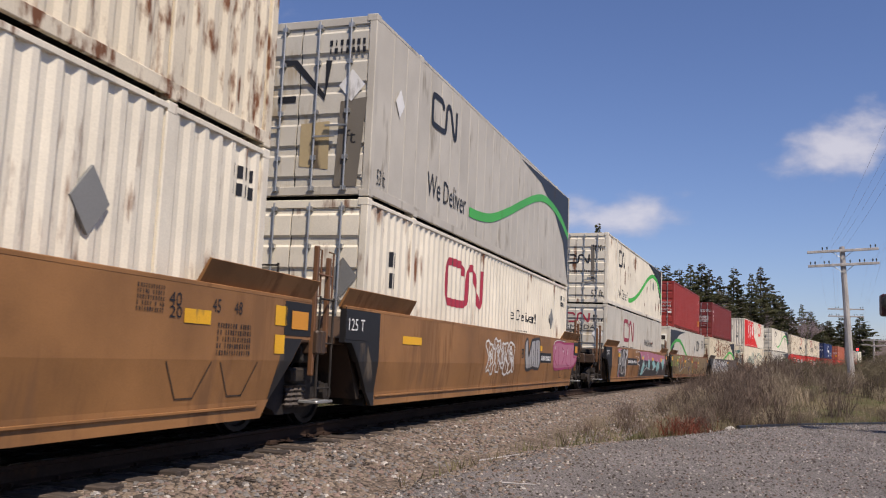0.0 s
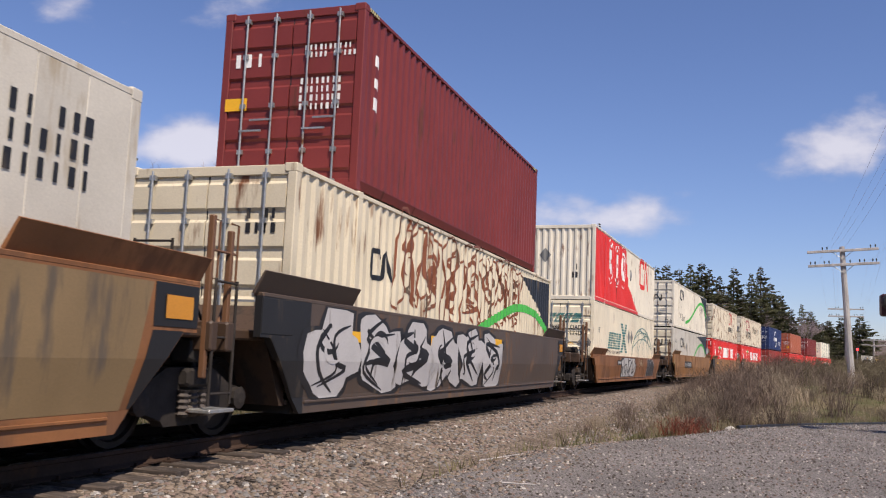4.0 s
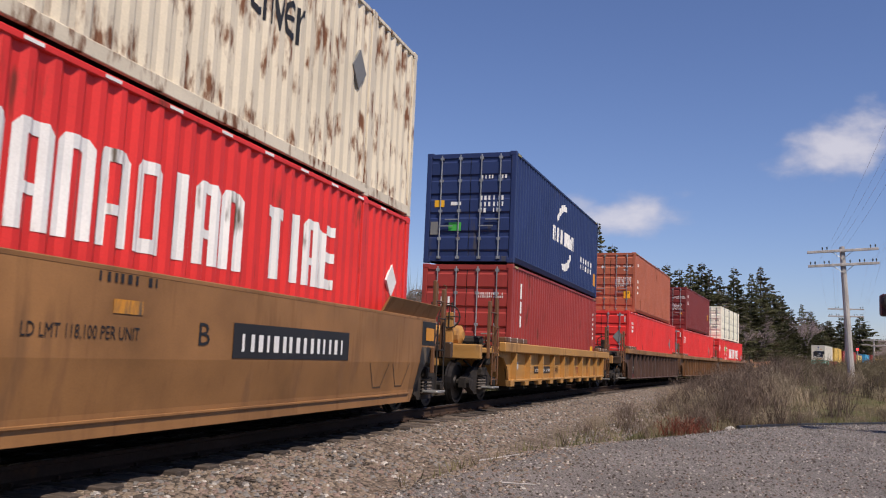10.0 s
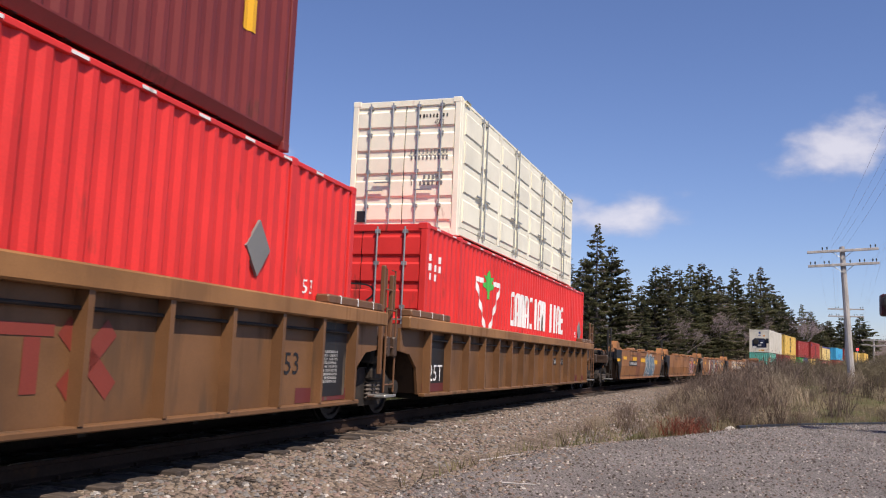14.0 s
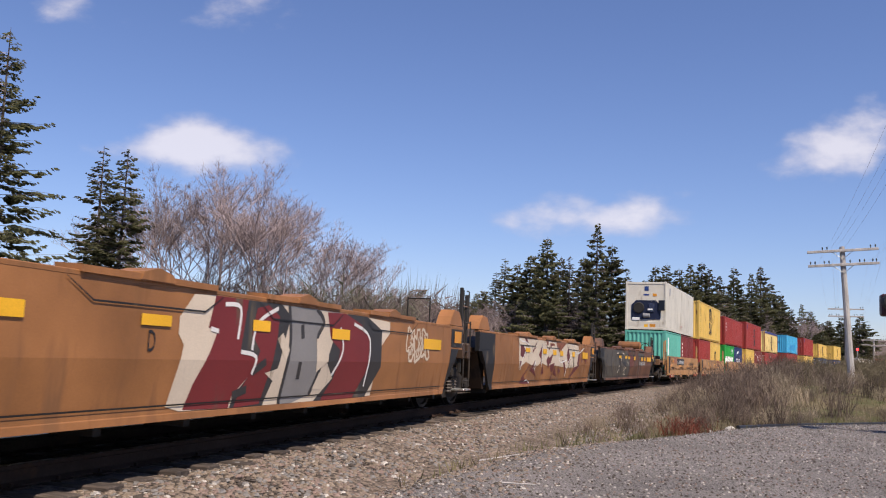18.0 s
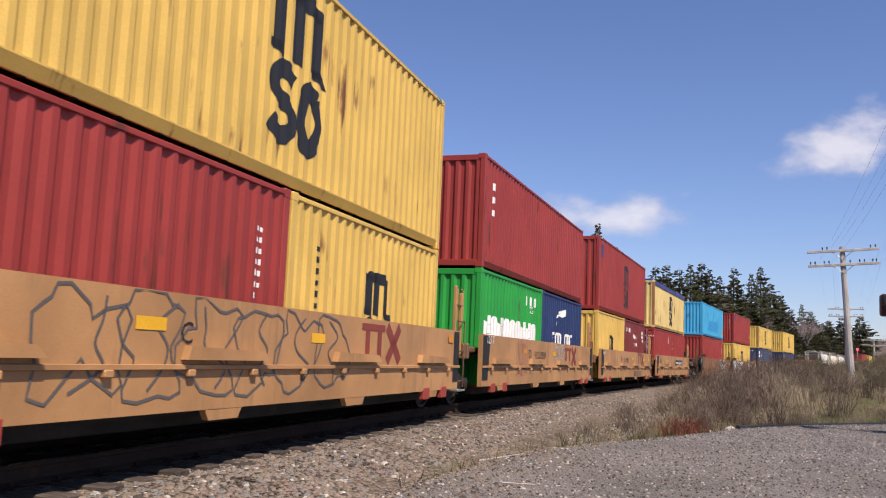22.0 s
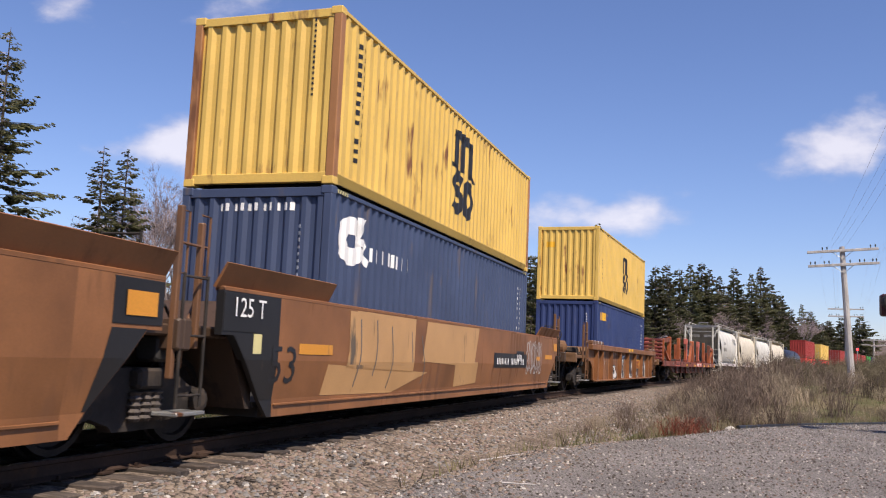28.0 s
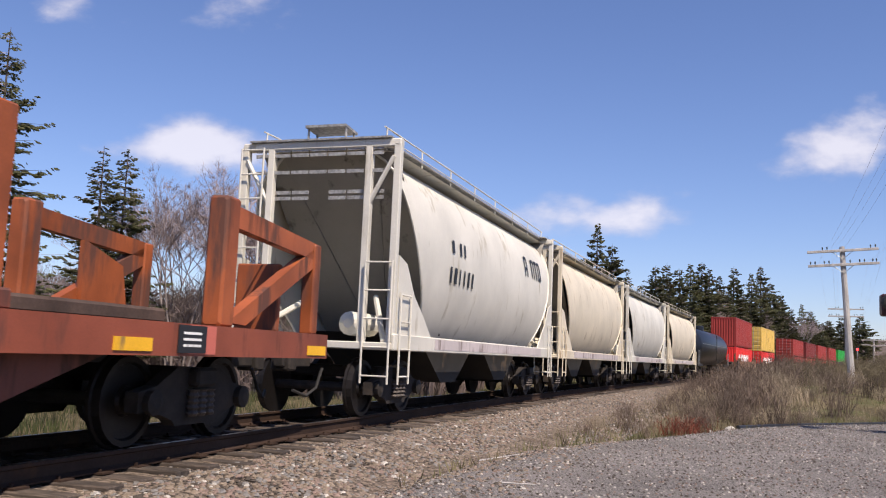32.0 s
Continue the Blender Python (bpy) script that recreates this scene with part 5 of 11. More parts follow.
M_GRATE = mat("steel grating", (0.36, 0.35, 0.33), 0.6, 0.4, vary=0.3, scale=14)
for k, (mm, lab) in enumerate(((C_HOPPER, "white covered hopper car with black lettering"), (C_HOPPER2, "cream covered hopper car, dusty"),
                               (C_HOPPER, "white covered hopper car with faded lettering"), (C_HOPPER2, "cream covered hopper car with stained sides"))):
    CARS["h%d" % k] = rides(hopper_car(mm, lab, k), 545.75 + 13.55 * k)


def tank_car():
    root = tagged(new("tank_car"), "black tank car with domed ends", "rail car", "cars of the train")
    m = paint("glossy black tank paint", (0.012, 0.014, 0.02), 0.15, stain=GRIME, rough=0.35)
    part("tank", MB().lathe([(-8.3, 0.05), (-8.25, 0.7), (-8.0, 1.2), (-7.6, 1.42), (7.6, 1.42), (8.0, 1.2), (8.25, 0.7), (8.3, 0.05)], "Y", (0, 0, 2.55), 32), m, root, smooth=True)
    part("frame", MB().box(-1.3, 1.3, -9.0, -6.4, 1.0, 1.18, 0.02).box(-1.3, 1.3, 6.4, 9.0, 1.0, 1.18, 0.02), M_BLACK, root)
    part("dome", MB().lathe([(3.9, 0.4), (4.3, 0.4), (4.36, 0.3)], "Z", (0, 0, 0), 16), m, root)
    for e in (-1, 1):
        truck(root, e * 7.2)
        coupler(root, e * 9.0, e)
        ladder(root, 1.35, e * 8.7, 1.1, 2.2, M_STEEL, 0.5)
    ladder(root, 1.46, 0.0, 0.7, 3.6, M_BLACK)
    part("handrail", MB().tube([(1.46, -7.5, 2.7), (1.46, 7.5, 2.7)], 0.02), M_STEEL, root)
    return root


rides(tank_car(), 604.0)
# ---- the tail of the train
TAIL = [(625.2, P_RED, P_OXIDE), (645.3, P_RED, P_YELLOW), (676.8, P_OXIDE, P_OXIDE), (692.4, P_OXIDE, P_MAROON), (708.0, P_OXIDE, P_OXIDE), (723.6, P_MAROON, P_OXIDE), (739.2, P_NAVY, P_GREEN), (754.8, P_OXIDE, P_ROYAL)]
for i, (c, lo, up) in enumerate(TAIL):
    CARS["t%d" % i] = unit("t%d" % i, c, "brown well car near the end of the train", "smooth", C_BROWN, first=i in (0, 1, 2), last=i in (0, 1, 7), half=7.4, pitch=15.6, reach=9.8, seed=50 + i)
    load("t%db" % i, c, 0.44, L40, ST, lo, lo.name.replace(" paint", "") + " 40 foot container in the well", end="doors" if i % 2 else "corr")
    load("t%dt" % i, c, 3.06, L40, HC if i < 2 else ST, up, up.name.replace(" paint", "") + " 40 foot container on the upper tier", end="doors" if i % 3 else "corr")


def join_alike(root):
    """Joins the alike parts of a thing that stays far off."""
    groups = {}
    for c in root.children_recursive:
        m, p = c.matrix_basis.copy(), c.parent
        while p is not root:
            m, p = p.matrix_basis @ m, p.parent
        groups.setdefault((c.name.split(".")[0], c.data.materials[0]), []).append((c, m))
    gone = []
    for (name, m_), items in groups.items():
        mb = MB()
        for c, m in items:
            i = len(mb.v)
            mb.v += [tuple(m @ v.co) for v in c.data.vertices]
            mb.f += [tuple(i + k for k in p.vertices) for p in c.data.polygons]
            gone.append(c)
        me = bpy.data.meshes.new(name)
        me.from_pydata(mb.v, [], mb.f)
        part(name, me, m_, root)
    bpy.data.batch_remove(gone)


for i in range(len(TAIL)):
    for far_thing in (CARS["t%d" % i], BOXES["t%db" % i][0], BOXES["t%dt" % i][0]):
        join_alike(far_thing)


# ---------------------------------------------------------------- lettering, emblems, placards and graffiti
def flat_paint(name, c, wear=0.12):
    return paint(name, c, wear, stain=GRIME, bump=0.0)


M_SWOOSH, M_DARKCORNER = flat_paint("green wave paint", (0.06, 0.42, 0.07)), flat_paint("dark corner paint", (0.022, 0.026, 0.034))
M_CRIMSON, M_FADEDRED = flat_paint("crimson emblem paint", (0.36, 0.035, 0.06)), flat_paint("faded red emblem paint", (0.52, 0.17, 0.13), 0.4)
M_TEAL, M_DULLRED = flat_paint("teal emblem paint", (0.025, 0.20, 0.19)), flat_paint("dull red emblem paint", (0.24, 0.045, 0.03), 0.3)
M_OCHRE, M_SOOT = flat_paint("ochre stain", (0.46, 0.36, 0.2)), flat_paint("sooty stain", (0.17, 0.15, 0.12), 0.5)
M_LIGHT, M_PALEMARK = flat_paint("light grey marking", (0.55, 0.54, 0.50)), flat_paint("pale yellow card", (0.62, 0.55, 0.25))
M_FADEDORANGE, M_INKBLUE = flat_paint("faded orange marking", (0.62, 0.26, 0.03)), flat_paint("dark blue marking", (0.02, 0.05, 0.18))
M_NAVYMARK, M_FADEDBLACK = flat_paint("navy oval marking", (0.03, 0.06, 0.25)), flat_paint("faded black emblem", (0.035, 0.028, 0.03), 0.25)
M_DEEPSKY = flat_paint("deeper blue repaint", (0.03, 0.26, 0.52))
G_GREY, G_BLACK, G_LIGHT = flat_paint("grey spray paint", (0.22, 0.21, 0.20)), flat_paint("black spray paint", (0.018, 0.017, 0.018)), flat_paint("pale grey spray paint", (0.5, 0.48, 0.46))
G_PINK, G_WHITE, G_MAGENTA = flat_paint("pink spray paint", (0.46, 0.17, 0.24)), flat_paint("white spray paint", (0.68, 0.66, 0.62)), flat_paint("magenta spray paint", (0.36, 0.04, 0.13))
G_TEAL, G_LIME, G_OCHRE = flat_paint("pale teal spray paint", (0.25, 0.47, 0.45)), flat_paint("lime spray paint", (0.22, 0.36, 0.03)), flat_paint("ochre spray paint", (0.40, 0.23, 0.05))
G_ORANGE, G_PALE, G_RUST = flat_paint("orange spray paint", (0.50, 0.11, 0.03)), flat_paint("pale sand spray paint", (0.52, 0.45, 0.28)), flat_paint("rust-brown paint", (0.22, 0.075, 0.035), 0.4)
G_SILVER, G_STEELBLUE, G_RED = flat_paint("silver spray paint", (0.36, 0.35, 0.34)), flat_paint("steel blue spray paint", (0.10, 0.19, 0.25)), flat_paint("red spray paint", (0.38, 0.05, 0.045))
G_CREAM, G_MAROON, G_ROSE = flat_paint("cream spray paint", (0.60, 0.50, 0.38), 0.3), flat_paint("maroon spray paint", (0.13, 0.03, 0.03)), flat_paint("rose spray paint", (0.46, 0.19, 0.14))
G_CHAR, G_DRAB, G_DEEPRED = flat_paint("charcoal spray paint", (0.04, 0.037, 0.036), 0.25), flat_paint("drab olive-grey spray paint", (0.085, 0.074, 0.058), 0.4), flat_paint("deep red spray paint", (0.17, 0.022, 0.022), 0.2)
G_BRIGHT = flat_paint("bright silver spray paint", (0.46, 0.44, 0.41), 0.3)
G_KHAKI, G_BURNT, G_CHARBROWN = flat_paint("khaki spray paint", (0.23, 0.155, 0.075), 0.4), flat_paint("burnt red spray paint", (0.30, 0.075, 0.04), 0.3), flat_paint("dark brown spray paint", (0.075, 0.055, 0.035), 0.3)
G_DULLRED = flat_paint("dull red faded spray paint", (0.15, 0.040, 0.030), 0.4)
G_PURPLE = flat_paint("dusty purple spray paint", (0.115, 0.085, 0.10), 0.3)
G_GREYLINE, G_TANPATCH = flat_paint("thin grey spray line", (0.11, 0.10, 0.095)), flat_paint("tan paint patch", (0.48, 0.27, 0.11), 0.3)


def surface(key, end, lift):
    """Where a mark at (u, v) lies on the thing named key, and the lines at which the skin is bent."""
    if key in BOXES:
        ob, L, H, W, skin = BOXES[key]
        if end:
            kinds = [c.name.split(".")[0] for c in ob.children]
            if "door" in kinds:
                return ob, (lambda u, v: (u, -L / 2 - lift, v)), [], []
            if "machine_recess" in kinds or "generator_set" in kinds:
                return ob, (lambda u, v: (u, -L / 2 + 0.024 - lift, v)), [], []
            return ob, (lambda u, v: (u, -L / 2 + 0.02 + corr(u, 0.25, 0.045) - lift, v)), corr_stops(-W / 2, W / 2, 0.25), []
        if skin == "corr":
            posts = [-L / 2 + 0.075, L / 2 - 0.075] + ([-6.05, 6.05] if L > 14 else [])

            def at(u, v):
                x = W / 2 - 0.012 - corr(u)
                if any(abs(u - p) < 0.09 for p in posts) or v < 0.18 or v > H - 0.085:
                    x = W / 2
                return (x + lift, u, v)
            return ob, at, corr_stops(-L / 2, L / 2) + [p + q for p in posts for q in (-0.0901, -0.0899, 0.0899, 0.0901)], []
        return ob, (lambda u, v: (W / 2 + (0.04 if skin == "sidedoor" else 0.0) + lift, u, v)), [], []
    ob = CARS[key]
    if key[0] == "h":
        def on_curve(u, v):
            a = math.asin(max(-0.6, min(0.99, (v - 2.72) / 1.72)))
            return (1.5 * math.cos(a) ** 0.55 + lift + 0.01, u, v)
        return ob, on_curve, [], [2.2 + 0.2 * k for k in range(11)]
    style = STYLES[key]
    if style in ("smooth", "old"):
        def on_side(u, v):
            return (1.5 + lift - (BEND * min(1.0, (0.90 - v) / 0.45) if v < 0.90 else 0.0), u, min(TOPS[key] - 0.035, max(v, 0.40)))
        return ob, on_side, [], [0.90, 0.45]
    if style == "ribbed":
        sh = 0.12 if key != "u27" else 0.0
        return ob, (lambda u, v: ((1.35 if v < 1.45 else 1.52) + lift, u + (sh if v < 1.45 else 0.0), min(v, TOPS[key] - 0.01))), [], [1.4501, 1.4499]
    return ob, (lambda u, v: ((1.5 if v > 0.86 else 1.496) + lift, u, min(v, TOPS[key] - 0.01))), [], [0.8601, 0.8599]


def mark(key, name, polys, m, end=False, lift=0.005, label=""):
    ob, at, su, sv = surface(key, end, lift)
    bm = bmesh.new()
    for p in polys:
        if len(p) < 3:
            continue
        try:
            bm.faces.new([bm.verts.new((x, y, 0)) for x, y in p])
        except ValueError:
            pass
    big = [f for f in bm.faces if len(f.verts) > 4]
    if big:
        bmesh.ops.triangulate(bm, faces=big)
    if not bm.verts:
        bm.free()
        return None
    for axis_i, stops in ((0, su), (1, sv)):
        lo, hi = min(v.co[axis_i] for v in bm.verts), max(v.co[axis_i] for v in bm.verts)
        for s in stops:
            if lo < s < hi:
                no = (1, 0, 0) if axis_i == 0 else (0, 1, 0)
                co = (s, 0, 0) if axis_i == 0 else (0, s, 0)
                bmesh.ops.bisect_plane(bm, geom=bm.verts[:] + bm.edges[:] + bm.faces[:], plane_co=co, plane_no=no)
    for v in bm.verts:
        v.co = at(v.co.x, v.co.y)
    me = bpy.data.meshes.new(name)
    bm.to_mesh(me)
    bm.free()
    pc = part(name, me, m, ob, label)
    if name == "graffiti":
        pc["kind"] = "stuff"
    return pc


def fit_box(polys, y0, z0, y1, z1):
    xs, ys = [p[0] for q in polys for p in q], [p[1] for q in polys for p in q]
    ax, bx, ay, by = min(xs), max(xs), min(ys), max(ys)
    return [[(y0 + (x - ax) / (bx - ax or 1) * (y1 - y0), z0 + (y - ay) / (by - ay or 1) * (z1 - z0)) for x, y in q] for q in polys]


def text_polys(s):
    cu = bpy.data.curves.new("lettering", "FONT")
    cu.body, cu.resolution_u = s, 2
    ob = bpy.data.objects.new("lettering", cu)
    me = ob.to_mesh()
    polys = [[(me.vertices[i].co.x, me.vertices[i].co.y) for i in p.vertices] for p in me.polygons]
    ob.to_mesh_clear()
    bpy.data.objects.remove(ob)
    bpy.data.curves.remove(cu)
    return polys


def words(key, s, y0, z0, y1, z1, m, end=False, lift=0.006):
    ob = mark(key, "lettering", fit_box(text_polys(s), y0, z0, y1, z1), m, end, lift, 'lettering "%s"' % s)
    if ob:
        ob["kind"] = "stuff"


def bars(key, y0, z0, y1, z1, m, rows, n, vertical=False, end=False, lift=0.006):
    """Writing too small or worn to read: bars of its size."""
    rng = random.Random(int(abs(y0 * 100) + abs(z1 * 37) + n))
    out = []
    if vertical:
        n = min(30, max(n, round((z1 - z0) / max(0.03, (y1 - y0) / rows * 1.15))))
    else:
        n = min(30, max(n, round((y1 - y0) / max(0.03, (z1 - z0) / rows * 0.72))))
    for r in range(rows):
        if vertical:
            w = (y1 - y0) / rows
            h = (z1 - z0) / n
            for k in range(n):
                if rng.random() < 0.9:
                    a, b = y0 + r * w + w * 0.24, y0 + (r + 1) * w - w * 0.28
                    c, d = z0 + k * h + h * 0.12, z0 + (k + 1) * h - h * rng.uniform(0.3, 0.5)
                    out.append([(a, c), (b, c), (b, d), (a, d)])
        else:
            h = (z1 - z0) / rows
            w = (y1 - y0) / n
            for k in range(n):
                if rng.random() < 0.93:
                    a, b = y0 + k * w + w * rng.uniform(0.08, 0.3), y0 + (k + 1) * w - w * rng.uniform(0.25, 0.5)
                    c, d = z0 + r * h + h * 0.12, z0 + (r + 1) * h - h * 0.16
                    out.append([(a, c), (b, c), (b, d), (a, d)])
    ob = mark(key, "worn_writing", out, m, end, lift)
    if ob:
        ob["kind"] = "stuff"


def rect(key, y0, z0, y1, z1, m, end=False, lift=0.007):
    mark(key, "marking", [[(y0, z0), (y1, z0), (y1, z1), (y0, z1)]], m, end, lift)


def diamond(key, y, z, r, m, end=False, lift=0.012):
    if key in BOXES and not end and BOXES[key][4] == "corr":
        ob, L, H, W, skin = BOXES[key]
        part("placard", MB().slab([(y - r * 0.85, z), (y, z - r), (y + r * 0.85, z), (y, z + r)], W / 2 - 0.03, W / 2 + 0.003), m, ob, "diamond placard plate")
        return
    mark(key, "placard", [[(y - r * 0.85, z), (y, z - r), (y + r * 0.85, z), (y, z + r)]], m, end, lift, "diamond placard")


def patch(key, pts, m, end=False, lift=0.004):
    mark(key, "paint_patch", [pts], m, end, lift)


def smooth_path(pts, sub=5):
    out = []
    for i in range(len(pts) - 1):
        p0, p1, p2, p3 = (Vector(pts[max(0, min(len(pts) - 1, j))]) for j in (i - 1, i, i + 1, i + 2))
        for k in range(sub):
            t = k / sub
            out.append(0.5 * ((2 * p1) + (p2 - p0) * t + (2 * p0 - 5 * p1 + 4 * p2 - p3) * t * t + (3 * p1 - p0 - 3 * p2 + p3) * t ** 3))
    out.append(Vector(pts[-1]))
    return out


def stroke(pts, w, taper=False):
    """A line of width w as quads."""
    p = [Vector(q) for q in pts]
    n = len(p)
    nor = []
    for i in range(n):
        d = p[min(n - 1, i + 1)] - p[max(0, i - 1)]
        d = d.normalized() if d.length > 1e-9 else Vector((1, 0))
        nor.append(Vector((-d.y, d.x)))
    ww = [w / 2 * ((1 - abs(2 * i / (n - 1) - 1) ** 2.0 * 0.8) if taper else 1) for i in range(n)]
    return [[tuple(p[i] + nor[i] * ww[i]), tuple(p[i + 1] + nor[i + 1] * ww[i + 1]), tuple(p[i + 1] - nor[i + 1] * ww[i + 1]), tuple(p[i] - nor[i] * ww[i])] for i in range(n - 1)]


def wave(key, pts, w, m, end=False, lift=0.008):
    mark(key, "wave_stripe", stroke(smooth_path(pts, 6), w), m, end, lift)


def arc(cx, cy, rx, ry, a0, a1, n=12):
    return [(cx + rx * math.cos(a0 + (a1 - a0) * k / n), cy + ry * math.sin(a0 + (a1 - a0) * k / n)) for k in range(n + 1)]


def emblem(key, kind, y0, z0, y1, z1, m, end=False, lift=0.006, seq=None, heavy=0.27):
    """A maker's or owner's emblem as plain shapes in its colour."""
    w, h = y1 - y0, z1 - z0

    def at(x, y):
        return (y0 + x * w, z0 + y * h)
    out = []
    if kind in ("ring", "ringzig"):
        t = 0.165 * h
        out += stroke(smooth_path([at(*q) for q in ((0.44, 0.70), (0.44, 0.80), (0.40, 0.90), (0.33, 0.925), (0.16, 0.925), (0.08, 0.90), (0.05, 0.80), (0.05, 0.22), (0.08, 0.11), (0.16, 0.08), (0.40, 0.08), (0.50, 0.10))], 3), t)
        out += stroke(smooth_path([at(*q) for q in ((0.50, 0.10), (0.55, 0.20), (0.57, 0.70), (0.59, 0.85), (0.66, 0.93), (0.73, 0.85), (0.79, 0.60), (0.87, 0.22), (0.92, 0.12), (0.96, 0.22), (0.97, 0.95))], 3), t)
    elif kind == "zig":
        out += stroke([at(*q) for q in ((0.05, 0.95), (0.30, 0.95), (0.9, 0.05), (0.95, 0.95))], 0.16 * h)
        out += stroke([at(*q) for q in ((0.0, 0.05), (0.35, 0.05))], 0.16 * h)
    elif kind == "arch":
        for q in (0.12, 0.46, 0.80):
            out.append([at(q - 0.10, 0.52), at(q + 0.10, 0.50), at(q + 0.10, 0.94), at(q - 0.10, 0.98)])
        out.append([at(0.0, 0.90), at(0.9, 0.86), at(0.72, 1.0), at(0.12, 1.0)])
        out.append([at(-0.06, 0.53), at(0.2, 0.52), at(0.2, 0.57), at(-0.06, 0.58)])
        out.append([at(0.72, 0.50), at(1.05, 0.46), at(1.0, 0.54), at(0.72, 0.56)])
        out += stroke(smooth_path([at(0.42, 0.38), at(0.22, 0.44), at(0.08, 0.36), at(0.16, 0.27), at(0.36, 0.21), at(0.40, 0.10), at(0.22, 0.04), at(0.04, 0.11)]), 0.17 * w)
        out += stroke(smooth_path([at(0.86, 0.36), at(0.72, 0.40), at(0.60, 0.30), at(0.58, 0.14), at(0.72, 0.03), at(0.88, 0.09), at(0.94, 0.22), at(0.86, 0.36)]), 0.17 * w)
    elif kind == "letters":
        seq = seq or ("bow", "arch", "hoop", "arch", "bow", "bar", "arch", "hoop", "gap", "tee", "bar", "arch", "comb")
        cw = w / len(seq)
        for k, q in enumerate(seq):
            a, b = y0 + k * cw + cw * 0.08, y0 + (k + 1) * cw - cw * 0.08
            t = cw * heavy
            if q == "gap":
                continue
            if q == "bar":
                c = (a + b) / 2
                out.append([(c - t * 0.7, z0), (c + t * 0.7, z0), (c + t * 0.7, z1), (c - t * 0.7, z1)])
                continue
            if q == "tee":
                c = (a + b) / 2
                out += [[(a, z1 - t), (b, z1 - t), (b, z1), (a, z1)], [(c - t * 0.6, z0), (c + t * 0.6, z0), (c + t * 0.6, z1 - t), (c - t * 0.6, z1 - t)]]
                continue
            out.append([(a, z0), (a + t, z0), (a + t, z1 - t * 0.9), (a, z1 - t * 0.6)])
            if q == "comb":
                out += [[(a + t, z0 + g * (h - t)), (b, z0 + g * (h - t)), (b, z0 + g * (h - t) + t), (a + t, z0 + g * (h - t) + t)] for g in (0, 0.5, 1)]
                continue
            out.append([(b - t, z0), (b, z0), (b, z1 - t * 0.6), (b - t, z1 - t * 0.9)])
            out.append([(a, z1 - t * 0.6), (a + t, z1 - t * 0.9), (b - t, z1 - t * 0.9), (b, z1 - t * 0.6), (b - t * 0.5, z1), (a + t * 0.5, z1)])
            if q == "hoop":
                continue
            if q == "bow":
                out.append([(a + t, z0), (b - t, z0), (b - t, z0 + t), (a + t, z0 + t)])
            else:
                g = z0 + h * 0.32
                out.append([(a + t, g), (b - t, g), (b - t, g + t * 0.7), (a + t, g + t * 0.7)])
    elif kind == "tbars":
        out += [[at(0, 0.82), at(0.56, 0.82), at(0.56, 1.0), at(0, 1.0)], [at(0.09, 0.0), at(0.19, 0.0), at(0.19, 0.80), at(0.09, 0.80)], [at(0.38, 0.0), at(0.48, 0.0), at(0.48, 0.80), at(0.38, 0.80)]]
        out += stroke([at(0.64, 0.0), at(0.96, 1.0)], 0.11 * w) + stroke([at(0.62, 1.0), at(0.98, 0.0)], 0.11 * w)
    elif kind == "stripes":
        for k in range(7):
            za, zb = z0 + h * (k + 0.10) / 7, z0 + h * (k + 0.72) / 7
            sl = 0.10 * w * k / 7
            for c, d in ((0.0, 0.12), (0.17, 0.29), (0.34, 0.40), (0.43, 0.49), (0.53, 0.58), (0.63, 0.69), (0.74, 0.92)) if k % 3 else ((0.0, 0.14), (0.15, 0.31), (0.34, 0.50), (0.53, 0.70), (0.73, 0.92)):
                out.append([(y0 + c * w * 0.92 + sl, za), (y0 + d * w * 0.92 + sl, za), (y0 + d * w * 0.92 + sl + 0.01 * w, zb), (y0 + c * w * 0.92 + sl + 0.01 * w, zb)])
    elif kind == "cross":
        for k in range(11):
            g = (k + 0.1) / 11
            e = (k + 0.72) / 11
            for s in (-1, 1):
                c0, c1 = 0.5 + s * (g - 0.5) * 0.72, 0.5 + s * (e - 0.5) * 0.72
                out.append([at(c0 - 0.14, g), at(c0 + 0.14, g), at(c1 + 0.14, e), at(c1 - 0.14, e)])
                if s == 1 and abs(c0 - 0.5) < 0.1:
                    break
    elif kind == "globe":
        t = 0.034
        out += stroke([(y0 + w / 2 + w / 2 * math.cos(a), z0 + h * math.sin(a)) for a in np.linspace(0, math.pi, 30)], t)
        for q in (0.3, 0.75):
            out += stroke([(y0 + w / 2 + w / 2 * q * math.cos(a) - 0.1 * w, z0 + h * math.sin(a) * (0.98 - 0.1 * q)) for a in np.linspace(0, math.pi, 24)], t)
            out += stroke([(y0 + w / 2 + w / 2 * q * math.cos(a) + 0.18 * w, z0 + h * math.sin(a) * (0.92 - 0.2 * q)) for a in np.linspace(0.2, math.pi, 24)], t)
        out += stroke(smooth_path([at(0.02, 0.3), at(0.35, 0.62), at(0.7, 0.62), at(0.97, 0.35)]), t) + stroke(smooth_path([at(0.12, 0.62), at(0.45, 0.86), at(0.8, 0.78), at(0.9, 0.6)]), t)
    elif kind == "leaf":
        for a, b in (((0.02, 0.86), (0.34, 0.86)), ((0.66, 0.86), (0.98, 0.86)), ((0.02, 0.86), (0.40, 0.02)), ((0.98, 0.86), (0.60, 0.02))):
            n = 6
            out += stroke([tuple(Vector(at(*a)).lerp(Vector(at(*b)), k / n)) for k in range(n + 1)], 0.11)
